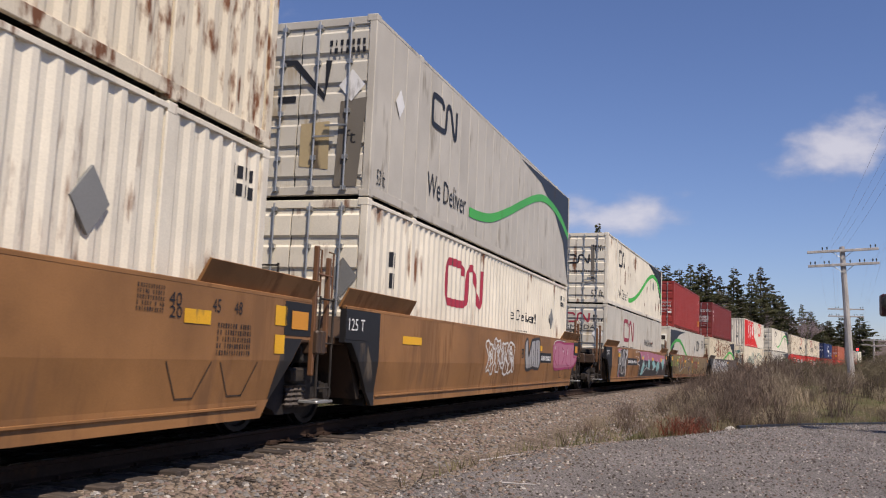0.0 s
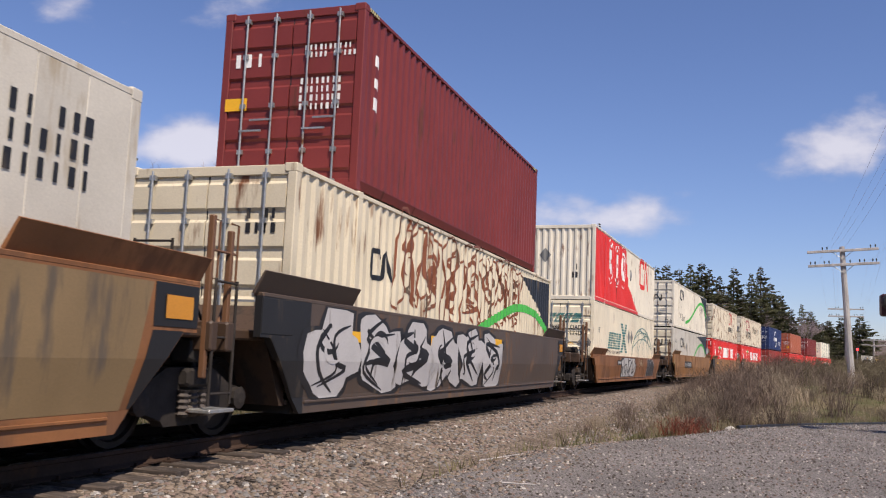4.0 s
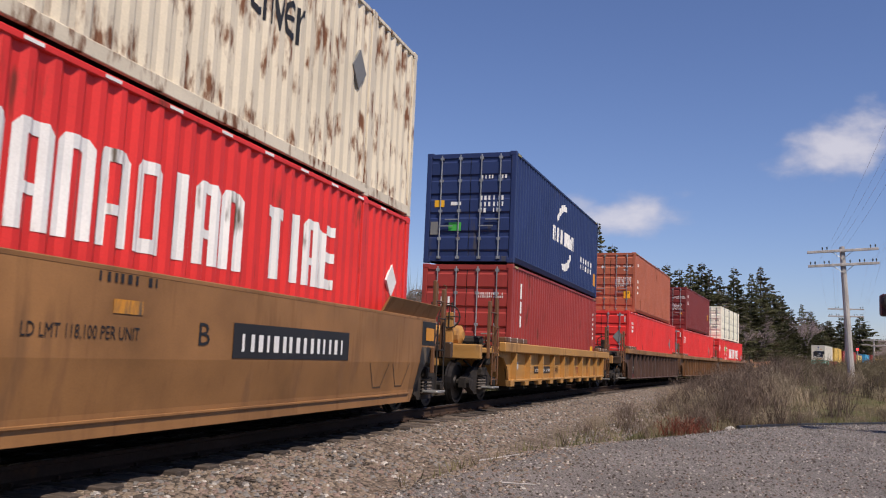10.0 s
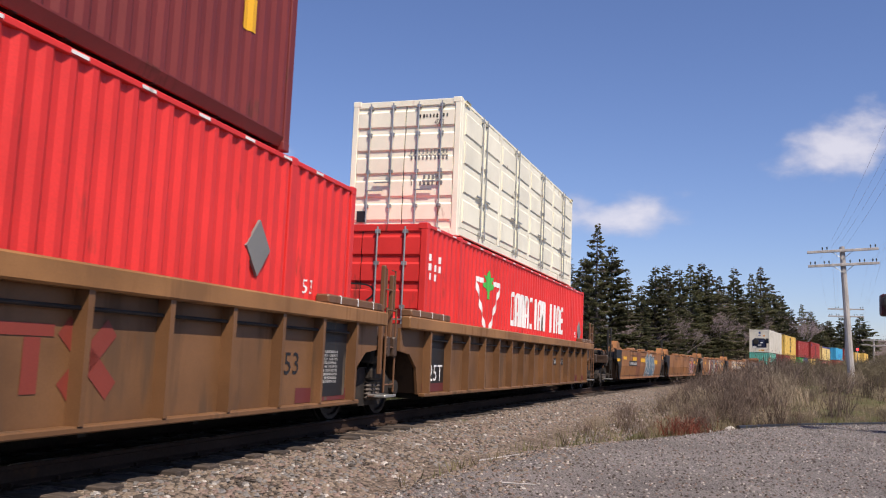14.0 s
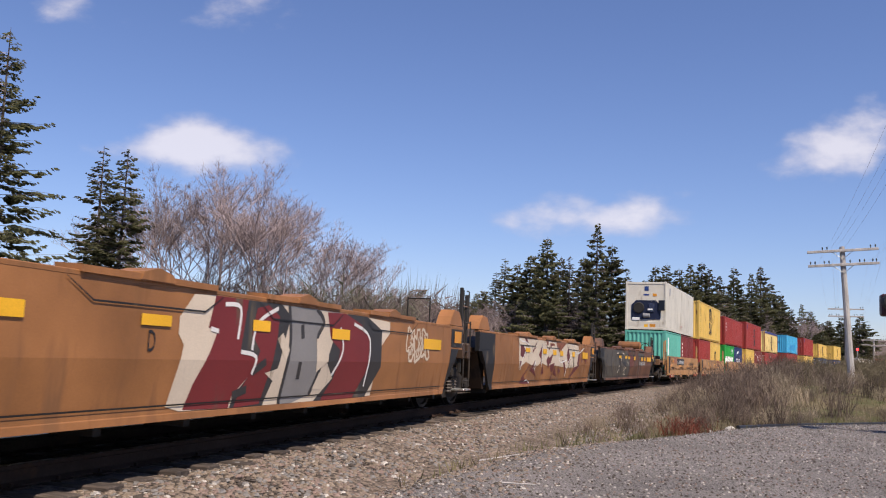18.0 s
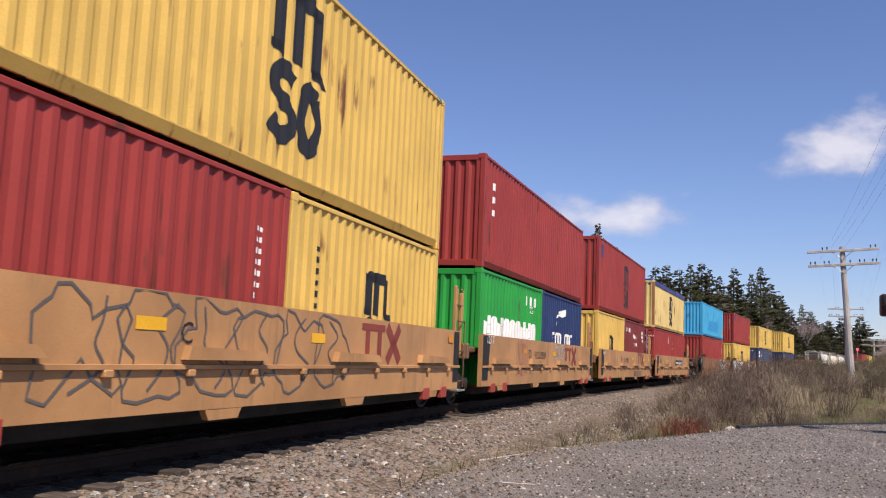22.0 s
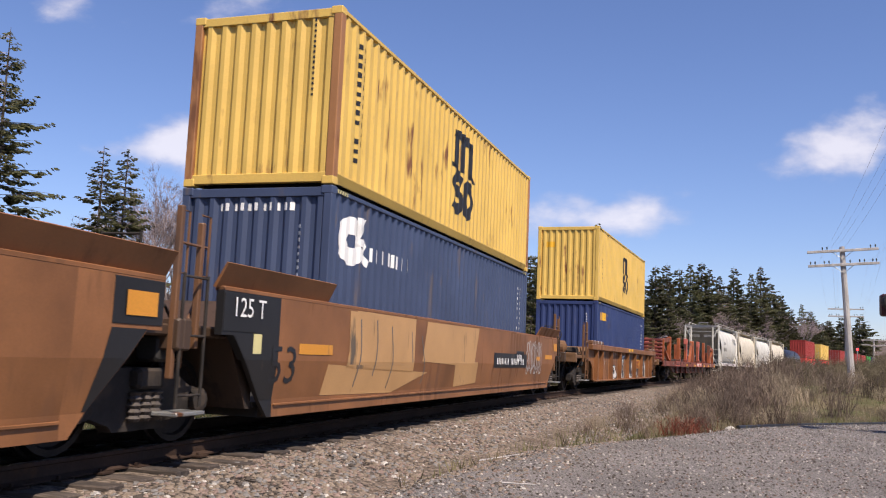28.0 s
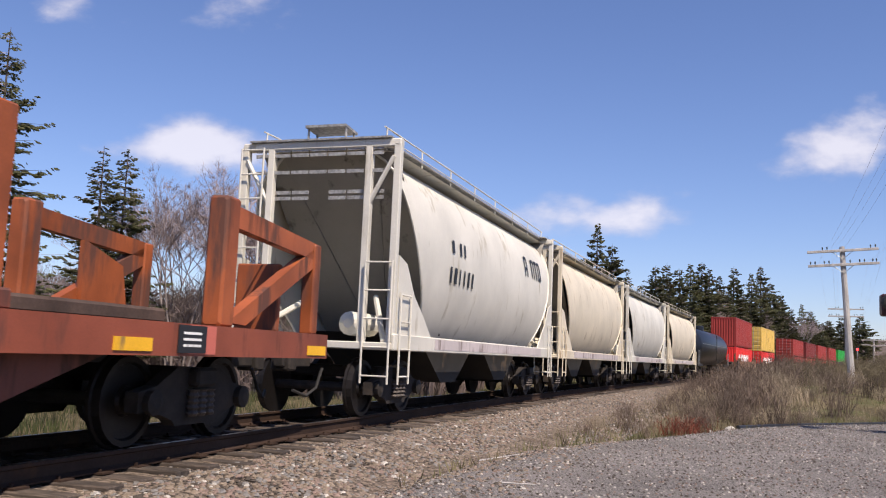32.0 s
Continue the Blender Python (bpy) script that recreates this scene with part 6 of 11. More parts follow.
        lf = [at(0.5, 1.08), at(0.57, 0.95), at(0.66, 0.97), at(0.62, 0.85), at(0.72, 0.80), at(0.58, 0.70), at(0.52, 0.70), at(0.52, 0.55), at(0.48, 0.55), at(0.48, 0.70), at(0.42, 0.70), at(0.28, 0.80), at(0.38, 0.85), at(0.34, 0.97), at(0.43, 0.95)]
        mark(key, "leaf_emblem", [lf], M_SWOOSH, end, lift + 0.004)
    elif kind == "badge":
        out += stroke([(y0 + w / 2 + w / 2 * math.cos(a), z0 + h / 2 + h / 2 * math.sin(a)) for a in np.linspace(0, 2 * math.pi, 26)], 0.05)
        for a, b, c, d in ((0.28, 0.72, 0.78, 0.84), (0.22, 0.36, 0.3, 0.72), (0.64, 0.78, 0.3, 0.72), (0.30, 0.70, 0.2, 0.42), (0.42, 0.58, 0.52, 0.72)):
            out.append([at(a, c), at(b, c), at(b, d), at(a, d)])
    elif kind == "arcs":
        out += stroke(smooth_path([at(0.17, 0.67), at(0.26, 0.82), at(0.40, 0.95), at(0.54, 0.99), at(0.63, 0.94)]), 0.12 * h, True)
        out += stroke(smooth_path([at(0.82, 0.28), at(0.78, 0.17), at(0.66, 0.06), at(0.50, 0.02), at(0.40, 0.06)]), 0.13 * h, True)
    elif kind == "blocks":
        n = heavy
        for k in range(n):
            a, b = k / n + 0.012, (k + 0.86) / n
            c = a + (b - a) * (0.42 + 0.16 * (k % 2))
            out.append([at(a, 0.0), at(c - 0.012, 0.0), at(c - 0.012 + 0.02, 1.0), at(a + 0.02, 1.0)])
            out.append([at(c + 0.012, 0.0), at(b, 0.0), at(b, 0.72 if k % 3 == 1 else 1.0), at(c + 0.025, 1.0)])
    elif kind == "horn":
        out += stroke(smooth_path([at(0.0, 0.0), at(0.12, 0.45), at(0.35, 0.75), at(0.65, 0.85)]), 0.12 * h, True)
        out.append([at(0.25, 0.55), at(0.5, 0.85), at(1.0, 1.0), at(0.9, 0.6), at(0.6, 0.5)])
    elif kind == "blob":
        out += stroke([(y0 + w * 0.40 + 0.30 * w * math.cos(a), z0 + h * 0.42 + 0.34 * h * math.sin(a)) for a in np.linspace(0.5, 6.0, 20)], 0.22 * w)
        out += [[at(0.5, 0.62), at(0.62, 0.55), at(0.85, 1.0), at(0.6, 1.0)]] + stroke(smooth_path([at(0.5, 0.4), at(0.8, 0.45), at(0.75, 0.2), at(0.9, 0.0)]), 0.10 * w)
    elif kind == "star":
        out.append([(y0 + w / 2 + w / 2 * (1 if k % 2 == 0 else 0.42) * math.sin(k * math.pi / 5), z0 + h / 2 + h / 2 * (1 if k % 2 == 0 else 0.42) * math.cos(k * math.pi / 5)) for k in range(10)])
    ob = mark(key, "emblem", out, m, end, lift)
    if ob:
        ob["kind"] = "stuff"


def blob(cx, cy, rx, ry, rng, spiky=False):
    n = 22
    ph = [rng.uniform(0, 6.28) for _ in range(4)]
    am = [rng.uniform(0.05, 0.24) for _ in range(4)]
    out = []
    for k in range(n):
        a = 6.283 * k / n
        q = 1 + sum(am[j] * math.sin((j + 2) * a + ph[j]) for j in range(4))
        if spiky:
            q = (1.5 if k % 5 == 0 else 0.55) * rng.uniform(0.7, 1.2)
        c, s = math.cos(a), math.sin(a)
        e = 0.65
        out.append((cx + rx * q * math.copysign(abs(c) ** e, c), cy + ry * min(1.15, q) * math.copysign(abs(s) ** e, s)))
    return out


def graffiti(key, y0, z0, y1, z1, cols, seed, n, spiky=False, deep=False):
    """Sprayed bubble or spike shapes in several coats; no letters in it can be read."""
    rng = random.Random(seed * 17)
    cw, h = (y1 - y0) / n, z1 - z0
    line = cols[1] if len(cols) > 1 else cols[0]
    edge, body, inner, shine = [], [], [], []
    for k in range(n):
        cx, cy = y0 + (k + 0.5) * cw, (z0 + z1) / 2 + rng.uniform(-0.06, 0.06) * h
        st = rng.getstate()
        rx, ry = cw * 0.50, h * 0.46
        b = blob(cx, cy, rx, ry, rng, spiky)
        body.append(b)
        edge.append([(cx + (x - cx) * 1.12 + 0.03 * (1 if x > cx else -1), cy + (y - cy) * 1.07 + 0.03 * (1 if y > cy else -1)) for x, y in b])
        for j in range(3):
            p = [(cx + rng.uniform(-0.75, 0.75) * rx, cy + (0.85 - 0.42 * i + rng.uniform(-0.25, 0.25)) * ry) for i in range(5)]
            inner += stroke(smooth_path(p, 4), rng.uniform(0.05, 0.13) * min(1.2, cw), True)
        for j in range(2):
            a = rng.uniform(0, 6.28)
            p = arc(cx + rng.uniform(-0.3, 0.3) * rx, cy + rng.uniform(-0.4, 0.4) * ry, rx * 0.35, ry * 0.3, a, a + 3.6, 10)
            (shine if j else inner).extend(stroke(p, 0.05 * min(1.2, cw) + 0.02, True))
    if len(cols) == 1:
        mark(key, "graffiti", inner + shine + [q for b in body for q in stroke(b + b[:1], 0.05)], cols[0], lift=0.006)
        return
    mark(key, "graffiti", edge[0::2] + edge[1::2], line, lift=0.005, label="sprayed graffiti outline")
    fills = [cols[0]] + list(cols[3:])
    for i, c in enumerate(fills):
        mark(key, "graffiti", [b for k, b in enumerate(body) if k % len(fills) == i], c, lift=0.0075 + 0.0006 * i, label="sprayed graffiti fill")
    mark(key, "graffiti", inner, line, lift=0.0105)
    mark(key, "graffiti", shine, cols[2] if len(cols) > 2 else cols[0], lift=0.0120)


def spray(key, polys, m, lift):
    """Sprayed fields of one colour."""
    mark(key, "graffiti", polys, m, lift=lift, label="sprayed graffiti fill")


def spray_lines(key, paths, w, m, lift):
    """Sprayed strokes of one width and colour."""
    mark(key, "graffiti", [q for p in paths for q in stroke(smooth_path(p, 4), w)], m, lift=lift, label="sprayed graffiti line")


def graffiti_line(key, y0, z0, y1, z1, m, seed, n):
    rng = random.Random(seed * 13)
    cw, h = (y1 - y0) / n, z1 - z0
    out = []
    for k in range(n):
        b = blob(y0 + (k + 0.5) * cw, (z0 + z1) / 2, cw * 0.5, h * 0.44, rng)
        out += stroke(b + b[:1], 0.03)
        p = [(y0 + (k + rng.uniform(0.1, 0.9)) * cw, z1 - h * (0.1 + 0.2 * i)) for i in range(5)]
        out += stroke(smooth_path(p, 4), 0.03)
    mark(key, "graffiti", out, m, lift=0.006, label="thin sprayed graffiti lines")



# marks, thing by thing: place along and height on its side (or across its end)
diamond("u1b", 4.97, 1.74, 0.30, M_GREY)
emblem("u25", "tbars", -0.80, 0.95, 1.07, 1.42, M_DULLRED, lift=0.014)
bars("u1b", 7.27, 2.21, 7.8, 2.61, M_INK, 2, 3)
emblem("u2t", 'ring', -5.46, 1.8, -3.93, 2.46, M_INK)
words("u2t", 'We Deliver', -5.51, 0.5, -3.17, 0.93, M_INK)
wave("u2t", [(-2.92, 0.62), (-2.15, 0.65), (-1.15, 0.78), (0.25, 1.15), (1.64, 1.58), (3.07, 1.99), (4.24, 2.19), (5.39, 2.18), (6.64, 2.0), (7.92, 1.61)], 0.2, M_SWOOSH)
patch("u2t", [(1.49, 2.73), (7.86, 2.85), (8.02, 0.14), (7.16, 1.32), (5.81, 2.01), (3.83, 2.57)], M_DARKCORNER)
diamond("u2t", -7.0, 1.75, 0.24, M_WHITE)
words("u2t", '53 ft', -7.81, 0.23, -7.48, 0.48, M_INK)
emblem("u2t", 'zig', -0.37, 1.55, 0.55, 2.22, M_INK, end=True)
bars("u2t", 0.48, 2.27, 1.15, 2.53, M_INK, 2, 4, end=True)
diamond("u2t", 0.92, 1.76, 0.26, M_WHITE, end=True)
words("u2t", 'ft', 0.83, 0.83, 1.03, 1.05, M_INK, end=True)
patch("u2t", [(0.07, 1.17), (0.57, 1.2), (0.58, 0.43), (0.07, 0.49)], M_OCHRE, end=True)
patch("u2t", [(0.74, 1.51), (1.19, 1.56), (1.08, 0.16), (0.69, 0.16)], M_SOOT, end=True)
diamond("u2b", 0.93, 1.68, 0.3, M_GREY, end=True)
emblem("u2b", 'ring', -4.25, 1.52, -1.64, 2.46, M_CRIMSON)
bars("u2b", -7.05, 1.56, -6.7, 2.25, M_INK, 2, 2)
words("u2b", 'e Deliver!', 0.91, 1.51, 3.65, 1.78, M_INK)
bars("u2b", 1.38, 1.24, 2.76, 1.28, M_INK, 1, 5)
diamond("u2b", 5.69, 1.76, 0.3, M_GREY)
bars("u2b", 7.17, 2.2, 7.8, 2.58, M_INK, 2, 4)
spray("u2", [[(1.6, 1.41), (1.72, 1.51), (1.9, 1.5), (2, 1.11), (2.15, 1.26), (2.32, 1.49), (2.73, 1.55), (3.24, 1.56), (3.33, 1.32), (3.29, 0.83), (2.92, 0.78), (2.49, 0.81), (2.11, 0.76), (1.75, 0.79), (1.62, 1.05)]], G_SILVER, 0.005)
spray_lines("u2", [[(1.6, 1.41), (1.72, 1.51), (1.9, 1.5), (2, 1.11), (2.15, 1.26), (2.32, 1.49), (2.73, 1.55), (3.24, 1.56), (3.33, 1.32), (3.29, 0.83), (2.92, 0.78), (2.49, 0.81), (2.11, 0.76), (1.75, 0.79), (1.62, 1.05), (1.6, 1.41)]], 0.075, G_CHAR, 0.0062)
spray_lines("u2", [[(1.98, 1.25), (2.05, 0.97), (2.11, 0.77)], [(2.32, 1.49), (2.28, 1.07), (2.45, 0.81)], [(2.73, 1.52), (2.79, 0.83)], [(3, 1.3), (3.01, 1.09), (3.09, 0.88)], [(2.49, 1.28), (2.6, 1.08), (2.58, 0.88)]], 0.04, G_CHAR, 0.0075)
spray("u2", [[(5.05, 1.41), (5.4, 1.53), (6.04, 1.57), (6.77, 1.54), (7.81, 1.56), (8.78, 1.52), (8.84, 1.08), (8.14, 0.82), (6.88, 0.79), (5.82, 0.76), (5.2, 0.83)]], G_PINK, 0.005)
spray_lines("u2", [[(5.05, 1.41), (5.4, 1.53), (6.04, 1.57), (6.77, 1.54), (7.81, 1.56), (8.78, 1.52), (8.84, 1.08), (8.14, 0.82), (6.88, 0.79), (5.82, 0.76), (5.2, 0.83), (5.05, 1.41)]], 0.06, G_MAGENTA, 0.0062)
spray_lines("u2", [[(5.49, 1.33), (5.25, 1.12), (5.58, 0.89)], [(5.86, 1.45), (5.89, 0.89)], [(6.38, 1.41), (6.78, 1.22), (6.38, 0.9)], [(7.18, 1.45), (7.04, 0.98), (7.51, 0.86)], [(7.87, 1.44), (7.81, 0.9)], [(8.34, 1.42), (8.28, 1.16), (8.68, 1.15)]], 0.05, G_MAGENTA, 0.0075)
spray_lines("u2", [[(5.11, 1.47), (5.42, 1.58), (6.07, 1.62), (6.8, 1.6)], [(5.31, 1.33), (5.42, 1.42)], [(6.52, 1.34), (6.66, 1.27)], [(7.35, 1.42), (7.25, 1.21)]], 0.03, G_WHITE, 0.0088)
rect("u2", 3.39, 0.95, 4.8, 1.21, M_INK)
bars("u2", 3.44, 0.98, 4.74, 1.16, M_WHITE, 1, 6, lift=0.012)
rect("u2", 3.35, 1.26, 3.59, 1.39, M_YELLOWMARK)
words("u2", 'B', 1.26, 1.05, 1.5, 1.28, M_INK)
rect("u2", -6.89, 1.19, -6.01, 1.32, M_YELLOWMARK)
graffiti("u2", -1.9, 0.7, 0.51, 1.43, (G_WHITE,), 3, 4)
rect("u1", 6.19, 1.25, 6.67, 1.39, M_YELLOWMARK)
bars("u1", 5.42, 1.32, 5.85, 1.58, M_INK, 5, 2)
bars("u1", 6.81, 0.94, 7.53, 1.29, M_INK, 5, 2)
words("u1", '40', 5.92, 1.4, 6.13, 1.53, M_INK)
words("u1", '20', 5.94, 1.29, 6.15, 1.4, M_INK)
words("u1", '45', 6.69, 1.38, 6.85, 1.52, M_INK)
words("u1", '48', 7.13, 1.38, 7.3, 1.52, M_INK)
rect("u1", 8.08, 1.31, 8.38, 1.54, M_YELLOWMARK)
rect("u1", 8.1, 0.98, 8.35, 1.2, M_YELLOWMARK)
emblem("u3t", 'ring', -5.59, 1.78, -4.0, 2.5, M_INK)
words("u3t", 'We Deliver!', -5.38, 0.42, -3.3, 0.85, M_INK)
wave("u3t", [(-2.98, 0.5), (-2.46, 0.51), (-1.88, 0.59), (-1.06, 0.74), (0.08, 1.04), (1.43, 1.51), (2.77, 1.97), (4.05, 2.26), (5.16, 2.31), (6.22, 2.14), (7.18, 1.76), (7.81, 1.37)], 0.2, M_SWOOSH)
patch("u3t", [(2.87, 2.84), (7.76, 2.89), (7.81, 0.32), (7.39, 1.23), (6.47, 1.93), (4.94, 2.51)], M_DARKCORNER)
diamond("u3t", 4.77, 1.79, 0.24, M_GREY)
emblem("u3t", 'ringzig', -0.5, 1.61, 0.56, 2.0, M_INK, end=True)
words("u3t", '53 ft', 0.64, 0.25, 1.12, 0.54, M_INK, end=True)
bars("u3t", 0.66, 2.12, 1.15, 2.4, M_INK, 2, 4, end=True)
bars("u3t", -0.86, 1.25, 1.14, 1.34, M_INK, 1, 9, end=True)
diamond("u3t", -0.85, 1.69, 0.25, M_GREY, end=True)
rect("u3t", -0.94, 0.76, -0.79, 0.92, M_GREY, end=True)
rect("u3t", -0.45, 0.76, -0.3, 0.93, M_GREY, end=True)
patch("u3t", [(0.6, 2.39), (0.74, 2.38), (0.77, 0.82), (0.62, 0.91)], M_SOOT, end=True)
emblem("u3b", 'ring', -4.22, 1.51, -1.5, 2.5, M_CRIMSON)
words("u3b", 'INTERMODAL', -5.01, 0.98, -0.82, 1.3, M_INK)
words("u3b", 'We Deliver!', 1.76, 1.46, 4.76, 1.8, M_INK)
emblem("u3b", 'ringzig', -0.55, 2.13, 0.62, 2.53, M_CRIMSON, end=True)
words("u3b", 'INTERMODAL', -1.13, 1.86, 1.0, 2.04, M_INK, end=True)
diamond("u3b", 0.94, 1.69, 0.28, M_WHITE, end=True)
bars("u3b", 0.73, 2.15, 1.15, 2.48, M_INK, 2, 4, end=True)
spray("u3", [[(-6.59, 1.53), (-6.38, 1.57), (-5.52, 1.61), (-4.58, 1.61), (-4.21, 1.61), (-4.21, 1.31), (-4.42, 1.14), (-4.43, 0.57), (-4.59, 0.42), (-6.45, 0.45)], [(-0.94, 1.6), (-0.75, 1.5), (7.99, 1.07), (8.64, 0.41), (1.54, 0.41), (-1.12, 0.41), (-0.94, 0.9), (-1.61, 1), (-0.71, 1.2)]], G_CHAR, 0.0044)
spray("u3", [[(-6.59, 1.55), (-6.27, 1.6), (-5.66, 1.61), (-5.58, 1.61), (-6.08, 1.51), (-6.58, 1.49)], [(-0.76, 1.59), (1.38, 1.61), (7.93, 1.48), (8.26, 1.05), (3.76, 1.21), (1.44, 1.18), (-0.33, 1.21)], [(-5.95, 1.22), (-5.86, 1.29), (-5.87, 1.2)], [(-5.09, 0.88), (-5.02, 0.95), (-4.97, 0.83), (-5.08, 0.64), (-5.16, 0.69)], [(-6.07, 0.74), (-5.98, 0.7), (-6.06, 0.43), (-6.17, 0.44)]], G_PINK, 0.0054)
spray("u3", [[(-6.46, 1.35), (-6.25, 1.48), (-6.05, 1.47), (-6.2, 1.04), (-6.35, 0.95), (-6.33, 1.2)], [(-6.01, 1.43), (-5.77, 1.52), (-5.67, 1.23), (-5.9, 1.05), (-5.98, 0.98), (-6.19, 1), (-6.11, 1.3)], [(-5.71, 1.05), (-5.43, 1.48), (-5.02, 1.57), (-4.95, 1.27), (-4.96, 0.78), (-4.69, 0.58), (-5.23, 0.57), (-5.16, 0.88), (-5.55, 0.87)], [(-6.51, 0.95), (-6.19, 0.95), (-6.11, 0.83), (-6.24, 0.48), (-6.45, 0.48)], [(-5.93, 0.83), (-5.63, 0.96), (-5.52, 0.6), (-5.78, 0.57)]], G_GREY, 0.0062)
spray("u3", [[(-0.27, 0.75), (0.29, 1.15), (0.65, 0.91), (0.16, 0.51), (-0.42, 0.45)], [(0.15, 1.39), (0.57, 1.44), (0.49, 1.24)], [(0.99, 0.91), (1.45, 1.09), (1.24, 0.78)], [(1.81, 1.27), (2.51, 1.2), (2.42, 0.82), (1.76, 0.69)], [(3.12, 1.12), (3.76, 1.23), (4.5, 0.93), (3.67, 0.67)], [(4.5, 0.93), (5.43, 1.21), (5.9, 0.82), (4.92, 0.61)], [(6.51, 1.18), (7.96, 1.33), (7.28, 0.7)]], G_TEAL, 0.0066)
spray_lines("u3", [[(-6.44, 1.44), (-6.25, 1.48), (-6.02, 1.48), (-6.17, 1.04), (-6.4, 0.93)], [(-5.98, 1.44), (-6.09, 1.08), (-5.95, 0.96), (-5.78, 1.09)], [(-5.48, 1.38), (-5.25, 1.55), (-4.98, 1.54), (-4.98, 1.22)], [(-5.55, 1.1), (-5.4, 1.25), (-5.35, 1.2)], [(-5.62, 0.87), (-5.55, 0.6), (-5.27, 0.59)], [(-4.99, 1.02), (-5.25, 0.69), (-5.19, 0.52)]], 0.05, G_LIGHT, 0.0076)
spray_lines("u3", [[(-4.82, 1.58), (-4.46, 1.46), (-4.29, 1.58), (-4.27, 1.42), (-4.69, 1.18), (-4.81, 0.88), (-4.53, 0.62), (-4.59, 0.45)]], 0.13, G_LIGHT, 0.0086)
spray_lines("u3", [[(-0.76, 1.59), (-0.89, 1.19), (-1.62, 1.03), (-0.85, 0.9), (-1.04, 0.41)], [(-0.27, 0.75), (0.28, 1.19), (0.71, 0.91)], [(1.39, 1.53), (1.94, 1.28), (1.5, 0.74)], [(2.78, 1.4), (3.34, 0.73), (4.5, 0.93)], [(5.02, 1.26), (6.1, 0.94), (5.13, 0.5)], [(6.49, 1.29), (7.97, 1.2), (7.06, 0.58)], [(0.16, 0.51), (1.24, 0.82), (2.58, 0.73)]], 0.045, G_LIGHT, 0.0086)
spray_lines("u3", [[(-1.99, 1.57), (-1.84, 1.52), (-1.69, 1.61), (-1.57, 1.52)], [(-1.45, 1.6), (-1.2, 1.56), (-0.94, 1.6)], [(-2.03, 1.33), (-1.81, 1.36)], [(-1.74, 1.38), (-1.65, 1.28)], [(-1.42, 1.39), (-1.38, 1.27), (-1.17, 1.33)]], 0.03, G_WHITE, 0.006)
rect("u3", -4.28, 0.94, -1.69, 1.24, M_INK)
bars("u3", -4.24, 1.0, -1.76, 1.19, M_WHITE, 1, 10, lift=0.012)
rect("u3", -6.5, 1.26, -6.06, 1.41, M_YELLOWMARK, lift=0.014)
rect("u3", -0.14, 1.23, 0.32, 1.36, M_YELLOWMARK, lift=0.014)
rect("u3", 3.13, 1.2, 3.59, 1.34, M_YELLOWMARK, lift=0.014)
rect("u3", 6.3, 1.17, 6.81, 1.34, M_YELLOWMARK, lift=0.014)
patch("u4b", [(-7.91, 2.7), (-6.08, 2.73), (-1.89, 2.74), (-3.83, 2.57), (-4.78, 2.4), (-5.38, 2.21), (-6.23, 1.93), (-7.03, 1.41), (-7.91, 1.46)], M_DARKCORNER)
wave("u4b", [(-7.91, 1.5), (-7.43, 1.72), (-6.71, 1.91), (-5.85, 2.07), (-4.99, 2.13), (-4.14, 2.1), (-3.14, 1.89), (-1.97, 1.5), (-0.74, 1.1)], 0.2, M_SWOOSH)
emblem("u4b", 'ring', 3.83, 1.61, 5.33, 2.34, M_INK)
diamond("u4b", 2.78, 1.74, 0.26, M_GREY)
bars("u4b", 6.44, 1.8, 7.48, 2.49, M_INK, 3, 2)
bars("u4t", 0.3, 1.48, 1.04, 1.59, M_WHITE, 2, 3, end=True)
bars("u4t", 0.32, 1.27, 1.05, 1.38, M_WHITE, 2, 3, end=True)
bars("u4t", 0.34, 1.03, 1.07, 1.14, M_WHITE, 2, 3, end=True)
rect("u4t", -0.85, 1.2, -0.54, 1.48, M_YELLOWMARK, end=True)
rect("u4t", -0.92, 0.7, -0.7, 0.98, M_GREY, end=True)
rect("u4t", 0.84, 0.88, 1.06, 0.99, M_WHITE, end=True)
bars("u4t", 5.52, 1.46, 5.55, 2.46, M_WHITE, 1, 6, vertical=True)
rect("u4t", 5.45, 0.54, 5.71, 0.92, M_YELLOWMARK)
patch("u4", [(-8.2, 0.45), (-8.2, 1.60), (-4.0, 1.60), (0.0, 1.60), (4.0, 1.60), (8.3, 1.60), (8.0, 0.45), (4.0, 0.45), (0.0, 0.45), (-4.0, 0.45)], G_KHAKI, lift=0.0030)
graffiti_line("u4", -7.4, 0.95, -5.0, 1.56, G_LIME, 7, 3)
graffiti_line("u4", -8.9, 0.95, -8.2, 1.25, G_LIME, 8, 2)
spray("u4", [[(-5.85, 1.29), (-5.69, 1.55), (-5.29, 1.42), (-5.3, 1.16), (-5.77, 1.18)], [(-5.27, 1.54), (-4.79, 1.6), (-4.69, 1.28), (-4.91, 1.07), (-5.28, 1.06), (-5.3, 1.44)], [(-4.34, 1.6), (-3.65, 1.6), (-3.49, 1.23), (-3.81, 1.28), (-4.16, 1.31), (-4.28, 1.52)], [(-4.22, 0.88), (-4, 1.21), (-3.74, 1.11), (-4.05, 0.88)], [(-2.01, 1.53), (-0.9, 1.6), (-0.84, 1.49), (-1.69, 1.38)], [(-0.33, 1.56), (0.59, 1.6), (0.7, 1.41), (0.33, 1.19), (-0.29, 1.29)]], G_BURNT, 0.005)
